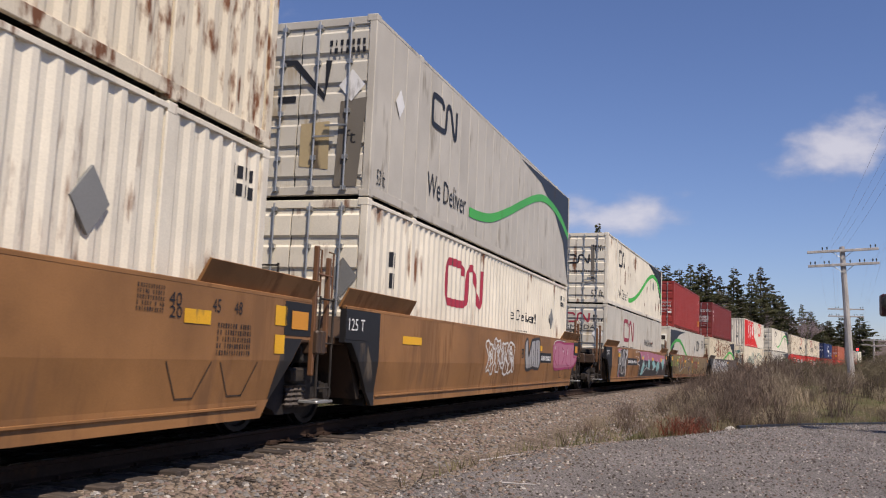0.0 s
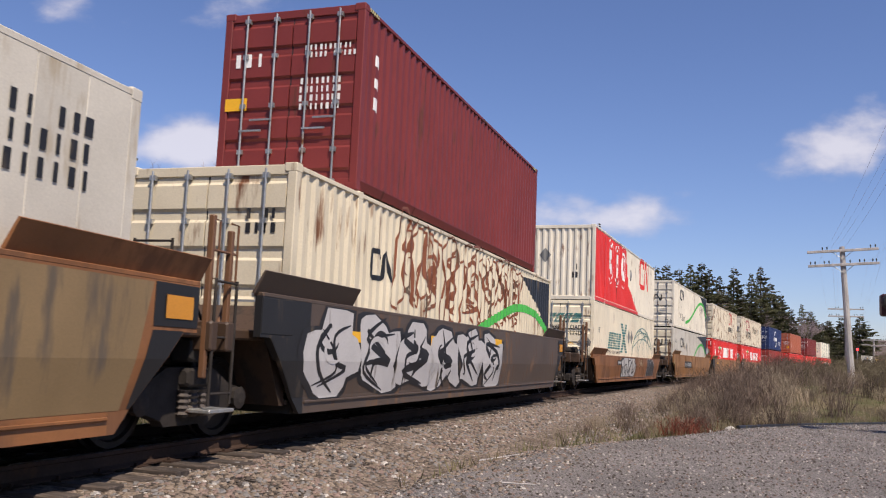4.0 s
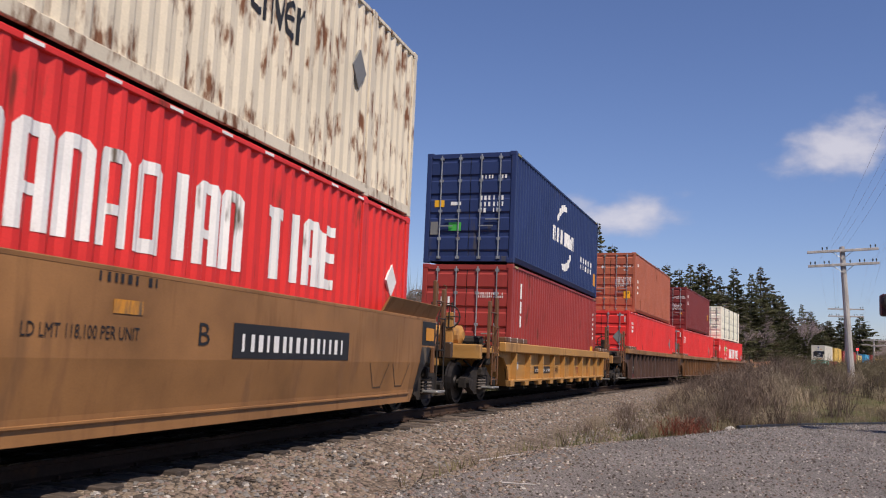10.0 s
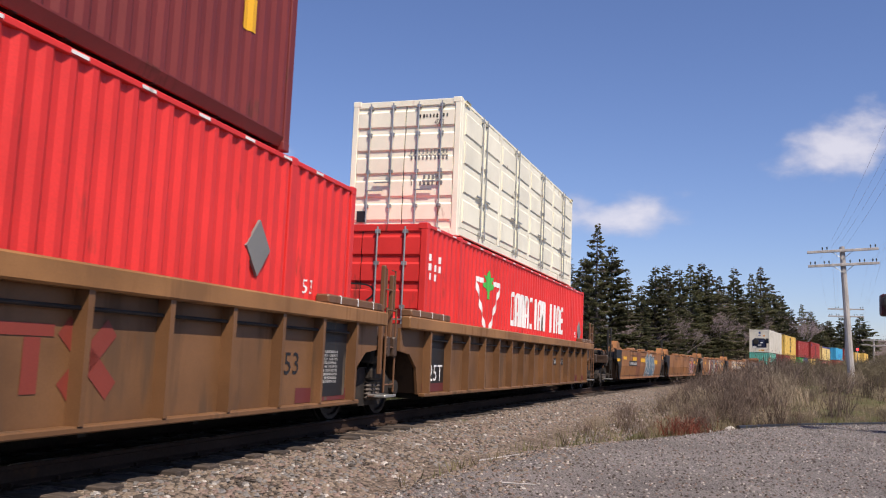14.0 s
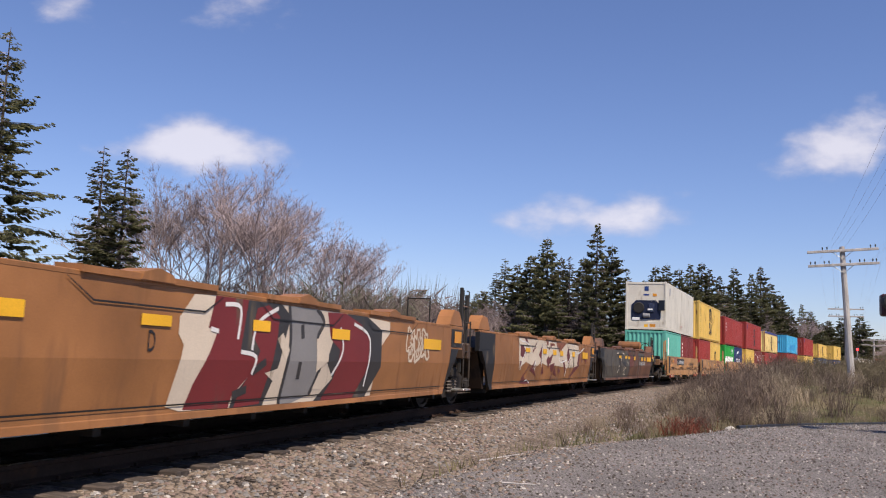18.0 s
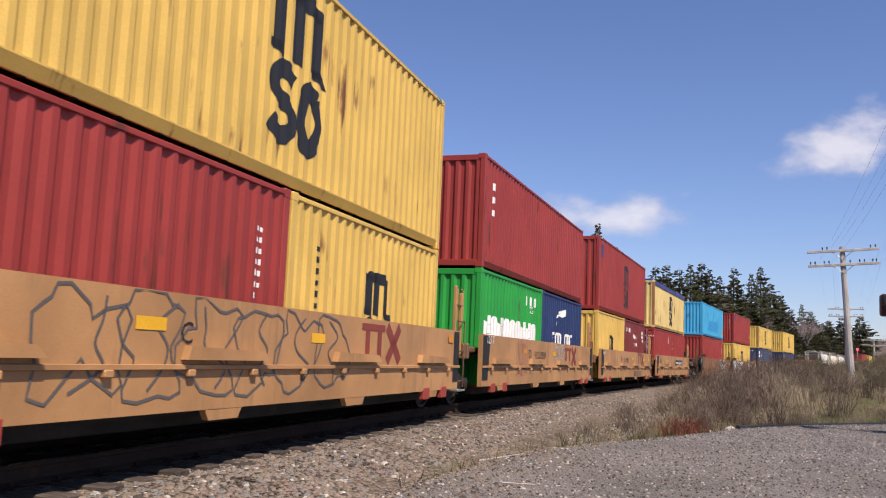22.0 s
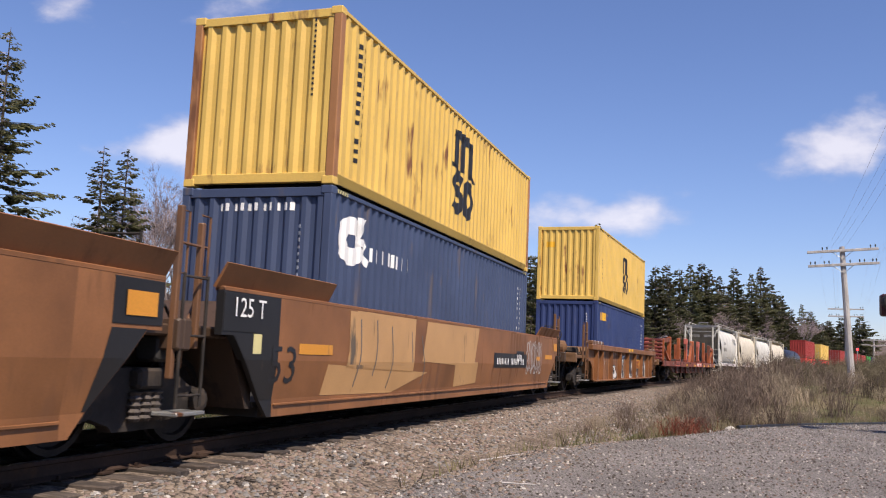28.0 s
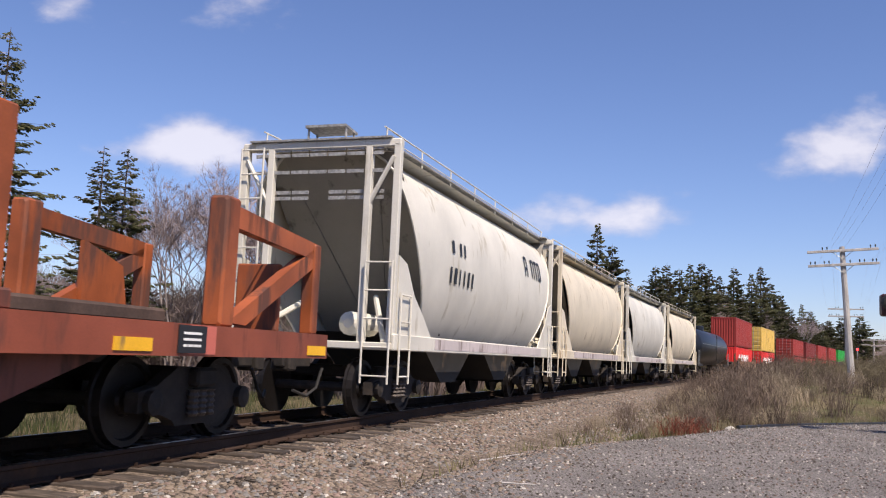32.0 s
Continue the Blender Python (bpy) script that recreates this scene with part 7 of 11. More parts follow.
spray("u4", [[(-6.1, 1.17), (-5.88, 1.29), (-5.77, 1.18), (-5.29, 1.13), (-5.27, 0.69), (-5.76, 0.87)], [(-4.91, 1.07), (-4.22, 1.09), (-4.24, 0.88), (-5.05, 0.68)], [(-3.48, 1.17), (-2.92, 0.89), (-3.44, 0.86)], [(-1.84, 0.83), (-0.63, 1.05), (-1.34, 0.55)], [(-2.41, 1.41), (-2.18, 1.22), (-2.28, 0.89), (-2.53, 1.27)]], G_PURPLE, 0.0056)
spray("u4", [[(-6.2, 1.46), (-5.74, 1.6), (-5.87, 1.44), (-6.28, 1.41)], [(-5.67, 1.6), (-5.36, 1.6), (-5.41, 1.48)], [(-4.74, 1.6), (-4.57, 1.6), (-4.63, 1.44), (-4.75, 1.38)], [(-1.64, 1.59), (-1.07, 1.6), (-1.15, 1.56), (-1.47, 1.53)], [(-5.5, 0.87), (-5.29, 0.83), (-5.29, 0.71)], [(-4.62, 1.03), (-4.45, 1.06), (-4.55, 0.88)], [(0.72, 1.57), (1.08, 1.51), (0.8, 1.33)], [(-6.49, 1.19), (-6.4, 1.27), (-6.32, 1.11), (-6.44, 1.03)]], G_LIME, 0.0062)
spray("u4", [[(-5.14, 1.07), (-4.97, 1.57), (-4.92, 0.88), (-5.19, 0.64)], [(-3.52, 1.46), (-3.35, 1.45), (-2.88, 1.01), (-2.98, 0.89), (-3.31, 1.18), (-3.53, 1.12)], [(-4.06, 1.32), (-3.84, 1.11), (-3.72, 0.77), (-4.2, 0.54), (-3.85, 0.83)], [(-4.55, 0.57), (-4.3, 0.62), (-4.37, 0.49)], [(-1.27, 0.61), (-0.6, 0.83), (-0.74, 0.53)], [(0.35, 1.07), (1.34, 0.48), (0.64, 0.5)]], G_OCHRE, 0.007)
spray_lines("u4", [[(-6.07, 1.17), (-5.76, 0.83), (-5.26, 0.64), (-4.97, 0.68), (-4.2, 0.88)], [(-4.52, 1.6), (-4.21, 1.31), (-4.27, 1.09), (-4.87, 1.08)], [(-4.06, 1.32), (-3.67, 1), (-3.72, 0.6), (-4.28, 0.46)], [(-3.08, 1.6), (-2.32, 1.22), (-2.29, 0.51), (-2.79, 0.42)], [(-2.24, 1.6), (-1.83, 1.3), (-0.66, 1.2), (0.22, 0.51), (1.22, 0.44)], [(-0.7, 1.5), (-0.47, 1.21), (-0.56, 0.53)], [(-5.88, 1.29), (-5.77, 1.17), (-5.29, 1.13)], [(-3.52, 1.46), (-3.49, 1.12), (-2.92, 0.88)], [(2.82, 1.49), (2.79, 0.63)], [(4.5, 1.35), (4.95, 0.82), (4.63, 0.42)], [(5.68, 1.27), (6.39, 0.82), (6.02, 0.42)]], 0.06, G_CHARBROWN, 0.0085)
spray_lines("u4", [[(-5.67, 1.14), (-5.63, 0.85)], [(-5.57, 1.14), (-5.51, 0.81)], [(-5.45, 1.13), (-5.39, 0.75)], [(-4.74, 1.05), (-4.73, 0.78)], [(-4.58, 1.06), (-4.57, 0.82)], [(-4.4, 1.08), (-4.4, 0.85)], [(-3.3, 1.06), (-3.29, 0.89)], [(-3.14, 0.99), (-3.15, 0.89)], [(-1.54, 0.86), (-1.47, 0.67)], [(-1.23, 0.92), (-1.18, 0.67)]], 0.035, G_BLACK, 0.009)
spray_lines("u4", [[(-6.14, 1.1), (-6.26, 1.12), (-6.25, 1.2)], [(-5.98, 1.13), (-5.76, 0.87), (-5.32, 0.63)], [(-5.82, 1.31), (-5.69, 1.52), (-5.33, 1.42)], [(-5.32, 1.6), (-4.87, 1.6), (-4.71, 1.49), (-4.76, 1.36)], [(-4.51, 1.56), (-4.21, 1.31), (-4.73, 1.27)], [(-3.47, 1.12), (-3.44, 0.89), (-2.9, 0.89)], [(-2.83, 1.57), (-2.51, 1.31), (-2.31, 1.15)], [(-1.85, 1.42), (-0.87, 1.47)], [(2.66, 1.58), (2.58, 0.71)], [(-0.23, 0.83), (-0.55, 0.45)], [(3.59, 1.6), (3.36, 0.92)], [(-5.19, 0.59), (-4.89, 0.67), (-4.24, 0.83)]], 0.04, G_WHITE, 0.01)
emblem("u4", 'tbars', 0.86, 0.83, 2.71, 1.29, M_DULLRED, lift=0.014)
rect("u4", -6.6, 1.24, -6.08, 1.37, M_YELLOWMARK, lift=0.016)
rect("u4", -3.37, 1.22, -2.81, 1.35, M_YELLOWMARK, lift=0.016)
rect("u4", -0.06, 1.2, 0.46, 1.33, M_YELLOWMARK, lift=0.016)
rect("u4", 3.02, 1.17, 3.53, 1.3, M_YELLOWMARK, lift=0.016)
rect("u4", -8.61, 1.29, -8.13, 1.53, M_YELLOWMARK, lift=0.016)
words("u4", '53', -7.92, 0.55, -7.1, 0.95, M_INK, lift=0.018)
emblem("u5b", 'ring', -5.57, 1.65, -4.59, 2.14, M_INK)
graffiti("u5b", -4.57, 1.15, 4.39, 2.85, (G_RUST,), 9, 7)
wave("u5b", [(0.53, 1.12), (2.18, 1.49), (4.01, 1.81), (6.09, 1.75), (7.85, 1.29)], 0.2, M_SWOOSH)
patch("u5b", [(4.41, 2.65), (7.8, 2.75), (7.87, 1.14), (6.63, 1.87)], M_DARKCORNER)
bars("u5b", 0.59, 1.97, 1.08, 2.34, M_INK, 2, 4, end=True)
bars("u5t", -5.68, 1.31, -5.27, 2.37, M_WHITE, 1, 3, vertical=True)
bars("u5t", -1.01, 1.95, -0.42, 2.25, M_WHITE, 1, 3, end=True)
bars("u5t", 0.23, 2.07, 1.13, 2.3, M_WHITE, 2, 5, end=True)
bars("u5t", 0.17, 1.24, 0.9, 1.78, M_WHITE, 4, 3, end=True)
rect("u5t", -1.12, 1.29, -0.73, 1.49, M_YELLOWMARK, end=True)
graffiti("u5", -7.93, 0.41, 1.67, 1.53, (G_LIGHT, G_BLACK,), 10, 6)
rect("u5", -6.63, 1.17, -6.15, 1.32, M_YELLOWMARK)
rect("u5", -3.23, 1.2, -2.59, 1.37, M_YELLOWMARK)
rect("u5", 0.84, 1.23, 1.68, 1.44, M_YELLOWMARK)
patch("u6t", [(-8.0, 0.2), (-8.0, 2.78), (-1.14, 2.78), (-0.4, 1.19), (0.45, 0.94), (1.19, 0.57), (2.27, 0.2)], P_RED)
rect("u6t", -8.0, 0.04, 2.35, 0.172, P_RED, lift=0.003)
emblem("u6t", 'badge', -5.24, 0.94, -4.34, 2.84, M_WHITE, lift=0.012)
emblem("u6t", 'badge', -3.79, 0.91, -2.89, 2.81, M_WHITE, lift=0.012)
emblem("u6t", 'badge', -2.25, 0.94, -1.35, 2.84, M_WHITE, lift=0.012)
emblem("u6t", 'ring', 2.97, 1.38, 5.78, 2.88, P_RED)
diamond("u6t", 0.23, 1.75, 0.26, M_GREY)
bars("u6t", 0.4, 0.82, 0.68, 1.43, M_INK, 2, 2, end=True)
diamond("u6t", -0.64, 1.72, 0.28, M_GREY, end=True)
emblem("u6b", 'stripes', -5.19, 1.16, -1.98, 1.86, M_TEAL)
emblem("u6b", 'cross', -2.31, 1.04, -0.59, 2.33, M_TEAL)
words("u6b", 'WE TAKE A LOAD OFF YOUR MIND!', -5.29, 0.97, -2.38, 1.09, M_INK)
emblem("u6b", 'globe', 0.71, 0.8, 7.25, 2.33, M_TEAL)
diamond("u6b", -0.17, 1.79, 0.33, M_GREY)
diamond("u6b", 0.58, 1.78, 0.33, M_GREY)
words("u6b", "53'", -7.13, 1.73, -6.87, 1.94, M_INK)
emblem("u6b", 'stripes', -0.78, 2.05, 0.97, 2.4, M_TEAL, end=True)
words("u6b", 'WE TAKE A LOAD', -0.84, 1.79, 0.85, 1.95, M_INK, end=True)
words("u6b", 'OFF YOUR MIND', -0.88, 1.57, 0.86, 1.74, M_INK, end=True)
words("u6b", '!', 0.87, 1.6, 0.98, 1.92, M_INK, end=True)
diamond("u6b", -0.27, 1.34, 0.28, M_GREY, end=True)
diamond("u6b", 0.97, 1.33, 0.3, M_GREY, end=True)
words("u6b", 'CAUTION', 0.29, 1.19, 0.54, 1.29, M_YELLOWMARK, end=True)
bars("u6b", -0.84, 1.38, -0.83, 2.41, M_INK, 1, 9, vertical=True, end=True)
spray("u6", [[(-3.16, 0.41), (-3.03, 0.66), (-3.1, 0.87), (-3.07, 1.05), (-3.16, 1.15), (-2.8, 1.26), (-2.52, 1.27), (-1.84, 1.27), (-1.08, 1.26), (-0.3, 1.25), (0.48, 1.25), (0.47, 1.01), (0.74, 0.97), (0.63, 0.7), (0.33, 0.41), (-0.41, 0.41), (-1.16, 0.41), (-1.97, 0.41), (-2.58, 0.41)]], G_BRIGHT, 0.006)
spray_lines("u6", [[(-3.16, 0.41), (-3.03, 0.66), (-3.1, 0.87), (-3.07, 1.05), (-3.16, 1.15), (-2.8, 1.26), (-2.52, 1.27), (-1.84, 1.27), (-1.08, 1.26), (-0.3, 1.25), (0.48, 1.25), (0.47, 1.01), (0.74, 0.97), (0.63, 0.7), (0.33, 0.41), (-0.41, 0.41), (-1.16, 0.41), (-1.97, 0.41), (-2.58, 0.41), (-3.16, 0.41)]], 0.07, G_CHAR, 0.0075)
spray_lines("u6", [[(-3.05, 0.41), (-2.78, 0.88), (-2.6, 0.41)], [(-2.56, 1.27), (-2.49, 0.97), (-2.45, 0.78)], [(-2.52, 1.27), (-3.09, 1.11), (-3.06, 0.87), (-3.14, 0.45)], [(-1.81, 0.75), (-1.96, 0.41)], [(-1.33, 1.22), (-1.43, 0.94), (-1.34, 0.61), (-0.62, 1), (-0.28, 1.13)], [(-1.34, 0.61), (-0.86, 0.8), (-1.11, 0.41)]], 0.11, G_CHAR, 0.009)
spray_lines("u6", [[(-2.32, 0.93), (-2.16, 0.59), (-1.79, 0.93), (-2.32, 0.93)], [(-1.43, 0.88), (-1.26, 1.1), (-0.75, 1.17)], [(-0.4, 1.13), (-0.25, 0.89), (-0.39, 0.59), (0.16, 0.64), (0.67, 0.96)], [(-0.22, 0.7), (0.02, 0.77), (0.01, 0.64), (-0.22, 0.63)], [(-0.91, 0.41), (-0.66, 0.48), (-0.69, 0.41)], [(-0, 0.89), (0.36, 1.15), (0.41, 1.27)]], 0.06, G_CHAR, 0.0105)
spray_lines("u6", [[(-3.16, 1.18), (-2.81, 1.27), (-2.53, 1.27), (-1.76, 1.27)], [(-3.19, 0.41), (-3.07, 0.66), (-3.13, 0.87)], [(0.81, 0.97), (0.7, 0.68), (0.42, 0.41)], [(-0.4, 0.41), (0.34, 0.41)]], 0.035, G_WHITE, 0.005)
spray("u6", [[(-1.74, 1.01), (-1.63, 1.01), (-1.61, 0.89), (-1.73, 0.89)], [(-1.06, 1.23), (-0.89, 1.23), (-0.94, 1.16)]], G_WHITE, 0.012)
spray("u6", [[(4.03, 0.41), (4.33, 0.91), (4.41, 1.22), (5.09, 1.26), (6, 1.24), (6.78, 0.92), (6.63, 0.41)]], G_CHAR, 0.0062)
spray_lines("u6", [[(4.03, 0.41), (4.33, 0.91), (4.41, 1.22), (5.09, 1.26), (6, 1.24), (6.78, 0.92), (6.63, 0.41)], [(4.79, 0.46), (4.83, 1.1), (5.24, 1.24)], [(5.35, 0.45), (5.36, 1.01), (5.85, 1.19)], [(5.96, 0.41), (6.05, 0.92)]], 0.035, G_LIGHT, 0.0078)
spray_lines("u6", [[(1.83, 0.86), (1.8, 1.21), (1.96, 1.17), (1.84, 1.06), (2.03, 0.97), (1.86, 0.88)], [(2.15, 0.9), (2.15, 1.19), (2.34, 0.9)], [(2.41, 0.9), (2.41, 1.18), (2.59, 1.06), (2.41, 0.93)], [(2.74, 1.12), (2.74, 0.83)], [(2.9, 1.16), (3.03, 1.13), (2.92, 1)]], 0.028, G_PALE, 0.008)
rect("u6", -4.08, 0.93, -3.14, 1.13, M_INK)
bars("u6", -4.04, 0.96, -3.19, 1.1, M_WHITE, 1, 6, lift=0.012)
emblem("u7t", 'ring', -5.35, 1.86, -3.9, 2.56, M_INK)
words("u7t", 'We Deliver!', -5.47, 0.55, -3.21, 1.0, M_INK)
wave("u7t", [(-2.95, 0.51), (-2.14, 0.58), (-1.26, 0.73), (0.05, 1.07), (1.36, 1.49), (2.65, 1.89), (3.85, 2.18), (5.05, 2.3), (6.14, 2.2), (7.16, 1.85), (7.98, 1.36)], 0.2, M_SWOOSH)
patch("u7t", [(2.55, 2.92), (7.92, 2.88), (7.91, 0.27), (7.35, 1.42), (6.13, 2.27), (4.59, 2.74)], M_DARKCORNER)
diamond("u7t", 4.99, 1.83, 0.24, M_GREY)
words("u7t", '53 ft', 0.75, 0.22, 1.21, 0.45, M_INK, end=True)
bars("u7t", 0.31, 1.23, 1.23, 1.31, M_INK, 1, 8, end=True)
rect("u7t", -0.79, 0.69, -0.62, 0.88, M_GREY, end=True)
rect("u7t", -0.32, 0.69, -0.15, 0.88, M_GREY, end=True)
emblem("u7t", 'ringzig', -0.49, 1.59, 0.56, 2.01, M_INK, end=True)
emblem("u7b", 'ring', -5.24, 1.74, -3.7, 2.34, M_INK)
diamond("u7b", -2.62, 1.79, 0.3, M_GREY)
words("u7b", 'HI-CUBE', -7.36, 1.97, -6.88, 2.18, M_INK)
words("u7b", 'CHASSIS REQUIRED', -7.65, 1.42, -6.51, 1.56, M_INK)
wave("u7b", [(1.19, 1.19), (1.89, 1.48), (2.82, 1.79), (4.0, 2.05), (5.34, 2.14), (6.56, 1.91), (7.59, 1.43)], 0.18, M_SWOOSH)
patch("u7b", [(2.34, 2.66), (8.09, 2.87), (8.16, 1.3), (7.23, 1.72), (5.61, 2.27), (3.94, 2.53)], M_DARKCORNER)
emblem("u7b", 'ringzig', -0.43, 1.78, 0.63, 2.18, M_INK, end=True)
diamond("u7b", -0.67, 1.99, 0.3, M_OCHRE, end=True)
bars("u7b", 0.75, 1.83, 1.2, 2.16, M_INK, 2, 5, end=True)
words("u7", '53', -8.11, 0.6, -7.31, 0.99, M_INK)
rect("u7", -4.69, 0.86, -1.55, 1.28, M_INK)
bars("u7", -4.55, 0.92, -1.72, 1.21, M_LIGHT, 1, 8, lift=0.012)
rect("u7", -9.11, 1.05, -8.96, 1.25, M_PALEMARK)
emblem("u8t", 'ring', 1.98, 1.58, 4.28, 2.74, M_FADEDRED)
bars("u8t", 1.39, 0.87, 4.8, 1.49, M_INK, 1, 8)
bars("u8t", -7.06, 1.67, -6.73, 2.38, M_INK, 2, 2)
emblem("u8t", 'ringzig', -0.62, 2.04, 0.48, 2.45, M_FADEDRED, end=True)
bars("u8t", -0.42, 1.93, 0.97, 1.98, M_INK, 1, 9, end=True)
diamond("u8t", 0.86, 1.59, 0.3, M_GREY, end=True)
emblem("u8b", 'leaf', -4.75, 1.17, -2.7, 2.42, M_WHITE)
emblem("u8b", 'letters', -1.75, 1.42, 5.15, 2.3, M_WHITE)
diamond("u8b", 7.35, 1.78, 0.27, M_WHITE)
words("u8b", "53", 6.6, 1.30, 7.0, 1.46, M_WHITE)
diamond("u9b", 7.3, 1.74, 0.27, M_WHITE)
diamond("u8b", -6.48, 1.76, 0.3, M_WHITE)
bars("u8b", -7.39, 1.95, -6.54, 2.54, M_WHITE, 3, 4)
emblem("u9b", 'leaf', -4.53, 1.24, -2.48, 2.45, M_WHITE)
emblem("u9b", 'letters', -1.45, 1.4, 5.05, 2.26, M_WHITE)
diamond("u9b", -6.29, 1.7, 0.3, M_WHITE)
bars("u9b", -7.19, 1.89, -6.43, 2.5, M_WHITE, 3, 4)
emblem("u13b", 'leaf', -4.94, 1.12, -2.87, 2.35, M_WHITE)
lf = [(0.0, 1.0), (0.12, 0.72), (0.34, 0.78), (0.26, 0.5), (0.46, 0.4), (0.16, 0.2), (0.04, 0.2), (0.04, 0.0), (-0.04, 0.0), (-0.04, 0.2), (-0.16, 0.2), (-0.46, 0.4), (-0.26, 0.5), (-0.34, 0.78), (-0.12, 0.72)]
mark("u13b", "leaf_emblem", [[(-0.92 + 0.55 * a, 1.42 + 0.5 * b) for a, b in lf]], M_SWOOSH, end=True, lift=0.006, label="green leaf emblem")
mark("u13b", "emblem_outline", stroke(smooth_path([(-0.7, 1.75), (0.1, 1.75), (0.3, 1.6), (0.15, 1.45)], 5), 0.03), M_INK, end=True, lift=0.006)
emblem("u13b", 'letters', -1.98, 1.3, 4.55, 2.14, M_WHITE)
bars("u13b", -7.85, 1.85, -7.18, 2.38, M_WHITE, 3, 4)
diamond("u8b", 0.85, 1.83, 0.28, M_WHITE, end=True)
diamond("u9b", 0.93, 1.77, 0.28, M_WHITE, end=True)
diamond("u8b", -0.43, 1.85, 0.28, M_WHITE, end=True)
rect("u8b", 0.76, 2.72, 1.09, 2.81, M_WHITE, end=True)
rect("u8b", 1.12, 2.34, 1.16, 2.65, M_WHITE, end=True)
emblem("u9t", 'ring', -4.32, 1.57, -1.73, 2.68, M_CRIMSON)
bars("u9t", -5.05, 0.64, -0.91, 1.7, M_INK, 1, 9)
words("u9t", 'We Deliver', 0.75, 1.46, 3.74, 2.21, M_INK)
bars("u9t", -7.12, 1.63, -6.8, 2.32, M_INK, 2, 2)
diamond("u9t", 0.87, 1.64, 0.3, M_GREY, end=True)
bars("u9t", 0.11, 1.33, 1.01, 1.46, M_INK, 1, 8, end=True)
bars("u9t", 0.12, 1.2, 1.17, 1.28, M_INK, 1, 9, end=True)
diamond("u9t", 5.53, 1.8, 0.3, M_GREY)
words("u8", '53', -7.95, 0.51, -7.03, 0.89, M_INK)
emblem("u8", 'tbars', 0.92, 0.76, 2.42, 1.08, M_DULLRED)
rect("u8", -6.71, 1.22, -6.04, 1.35, M_YELLOWMARK)
words("u8", '125 T', -9.0, 1.36, -8.45, 1.54, M_WHITE)
rect("u9", 2.01, 0.92, 5.1, 1.29, M_INK)
bars("u9", 2.14, 0.96, 4.96, 1.22, M_WHITE, 1, 10, lift=0.012)
words("u9", 'B', 1.36, 1.04, 1.56, 1.26, M_INK)
words("u9", 'LD LMT 118,100 PER UNIT', -0.98, 1.04, 0.42, 1.17, M_INK)
rect("u9", 0.04, 1.28, 0.44, 1.4, M_FADEDORANGE)
bars("u9", -0.19, 1.52, 0.67, 1.65, M_INK, 1, 9)
words("u9", '53', -7.76, 0.48, -6.9, 0.93, M_INK)
emblem("u8", 'tbars', 1.55, 0.81, 2.47, 1.36, M_DULLRED)
emblem("u10t", 'arcs', -1.6, 0.5, 1.7, 2.46, M_WHITE)
emblem("u10t", 'blocks', -1.6, 1.23, -0.06, 1.68, M_WHITE, heavy=3)
emblem("u10t", 'blocks', 0.14, 1.23, 1.7, 1.68, M_WHITE, heavy=3)
bars("u10t", 2.57, 0.75, 5.04, 1.25, M_WHITE, 2, 9)
rect("u10t", 5.48, 0.42, 5.81, 0.87, M_FADEDORANGE)
bars("u10t", 0.3, 2.17, 1.01, 2.3, M_WHITE, 1, 5, end=True)
bars("u10t", 0.26, 1.28, 0.96, 1.76, M_WHITE, 3, 3, end=True)
rect("u10t", -0.55, 0.83, -0.21, 1.05, M_SWOOSH, end=True)
rect("u10t", -1.05, 0.73, -0.84, 1.07, M_GREY, end=True)
rect("u10t", -0.96, 1.46, -0.69, 1.64, M_YELLOWMARK, end=True)
rect("u10t", -0.51, 1.5, -0.23, 1.59, M_WHITE, end=True)
for z0, z1 in ((1.34, 1.64), (1.70, 2.01), (2.08, 2.48)):
    emblem("u10b", 'blocks', -5.26, z0, -5.00, z1, M_WHITE, heavy=1)
bars("u10b", -0.92, 1.77, -0.36, 2.1, M_WHITE, 1, 3, end=True)
bars("u10b", 0.32, 2.02, 1.0, 2.18, M_WHITE, 2, 4, end=True)
bars("u10b", 5.48, 1.32, 5.65, 2.37, M_WHITE, 1, 6, vertical=True)
rect("u10b", 5.14, 0.83, 5.55, 1.08, M_YELLOWMARK)
rect("u10", -4.24, 0.65, -2.12, 0.84, M_INK)
bars("u10", -4.11, 0.68, -2.21, 0.79, M_WHITE, 1, 10, lift=0.012)
words("u10", '40', -1.59, 0.62, -1.22, 0.86, M_INK)
rect("u10", -6.05, 0.76, -5.91, 0.94, M_LIGHT)
emblem("u10", 'tbars', 1.56, 0.61, 2.31, 0.82, M_DULLRED)
rect("u10", -4.65, 1.22, -4.24, 1.31, M_YELLOWMARK)
rect("u10", -1.72, 1.18, -1.28, 1.29, M_YELLOWMARK)
bars("u11t", -5.41, 0.88, -5.07, 2.5, M_WHITE, 1, 6, vertical=True)
rect("u11t", 0.66, 0.65, 0.98, 1.01, M_YELLOWMARK, end=True)
words("u11t", 'CAUTION', 0.74, 0.83, 0.92, 0.98, M_INK, lift=0.075, end=True)
bars("u11t", 0.3, 2.17, 1.14, 2.26, M_WHITE, 1, 6, end=True)
words("u11t", '45G1', 0.64, 1.98, 0.87, 2.09, M_WHITE, end=True)
bars("u11t", 0.23, 1.22, 1.03, 1.69, M_WHITE, 5, 3, end=True)
rect("u11t", -0.95, 0.72, -0.81, 0.99, M_GREY, end=True)
diamond("u11t", -0.38, 2.17, 0.09, M_WHITE, end=True)
diamond("u11b", 0.8, 1.69, 0.3, M_GREY, end=True)
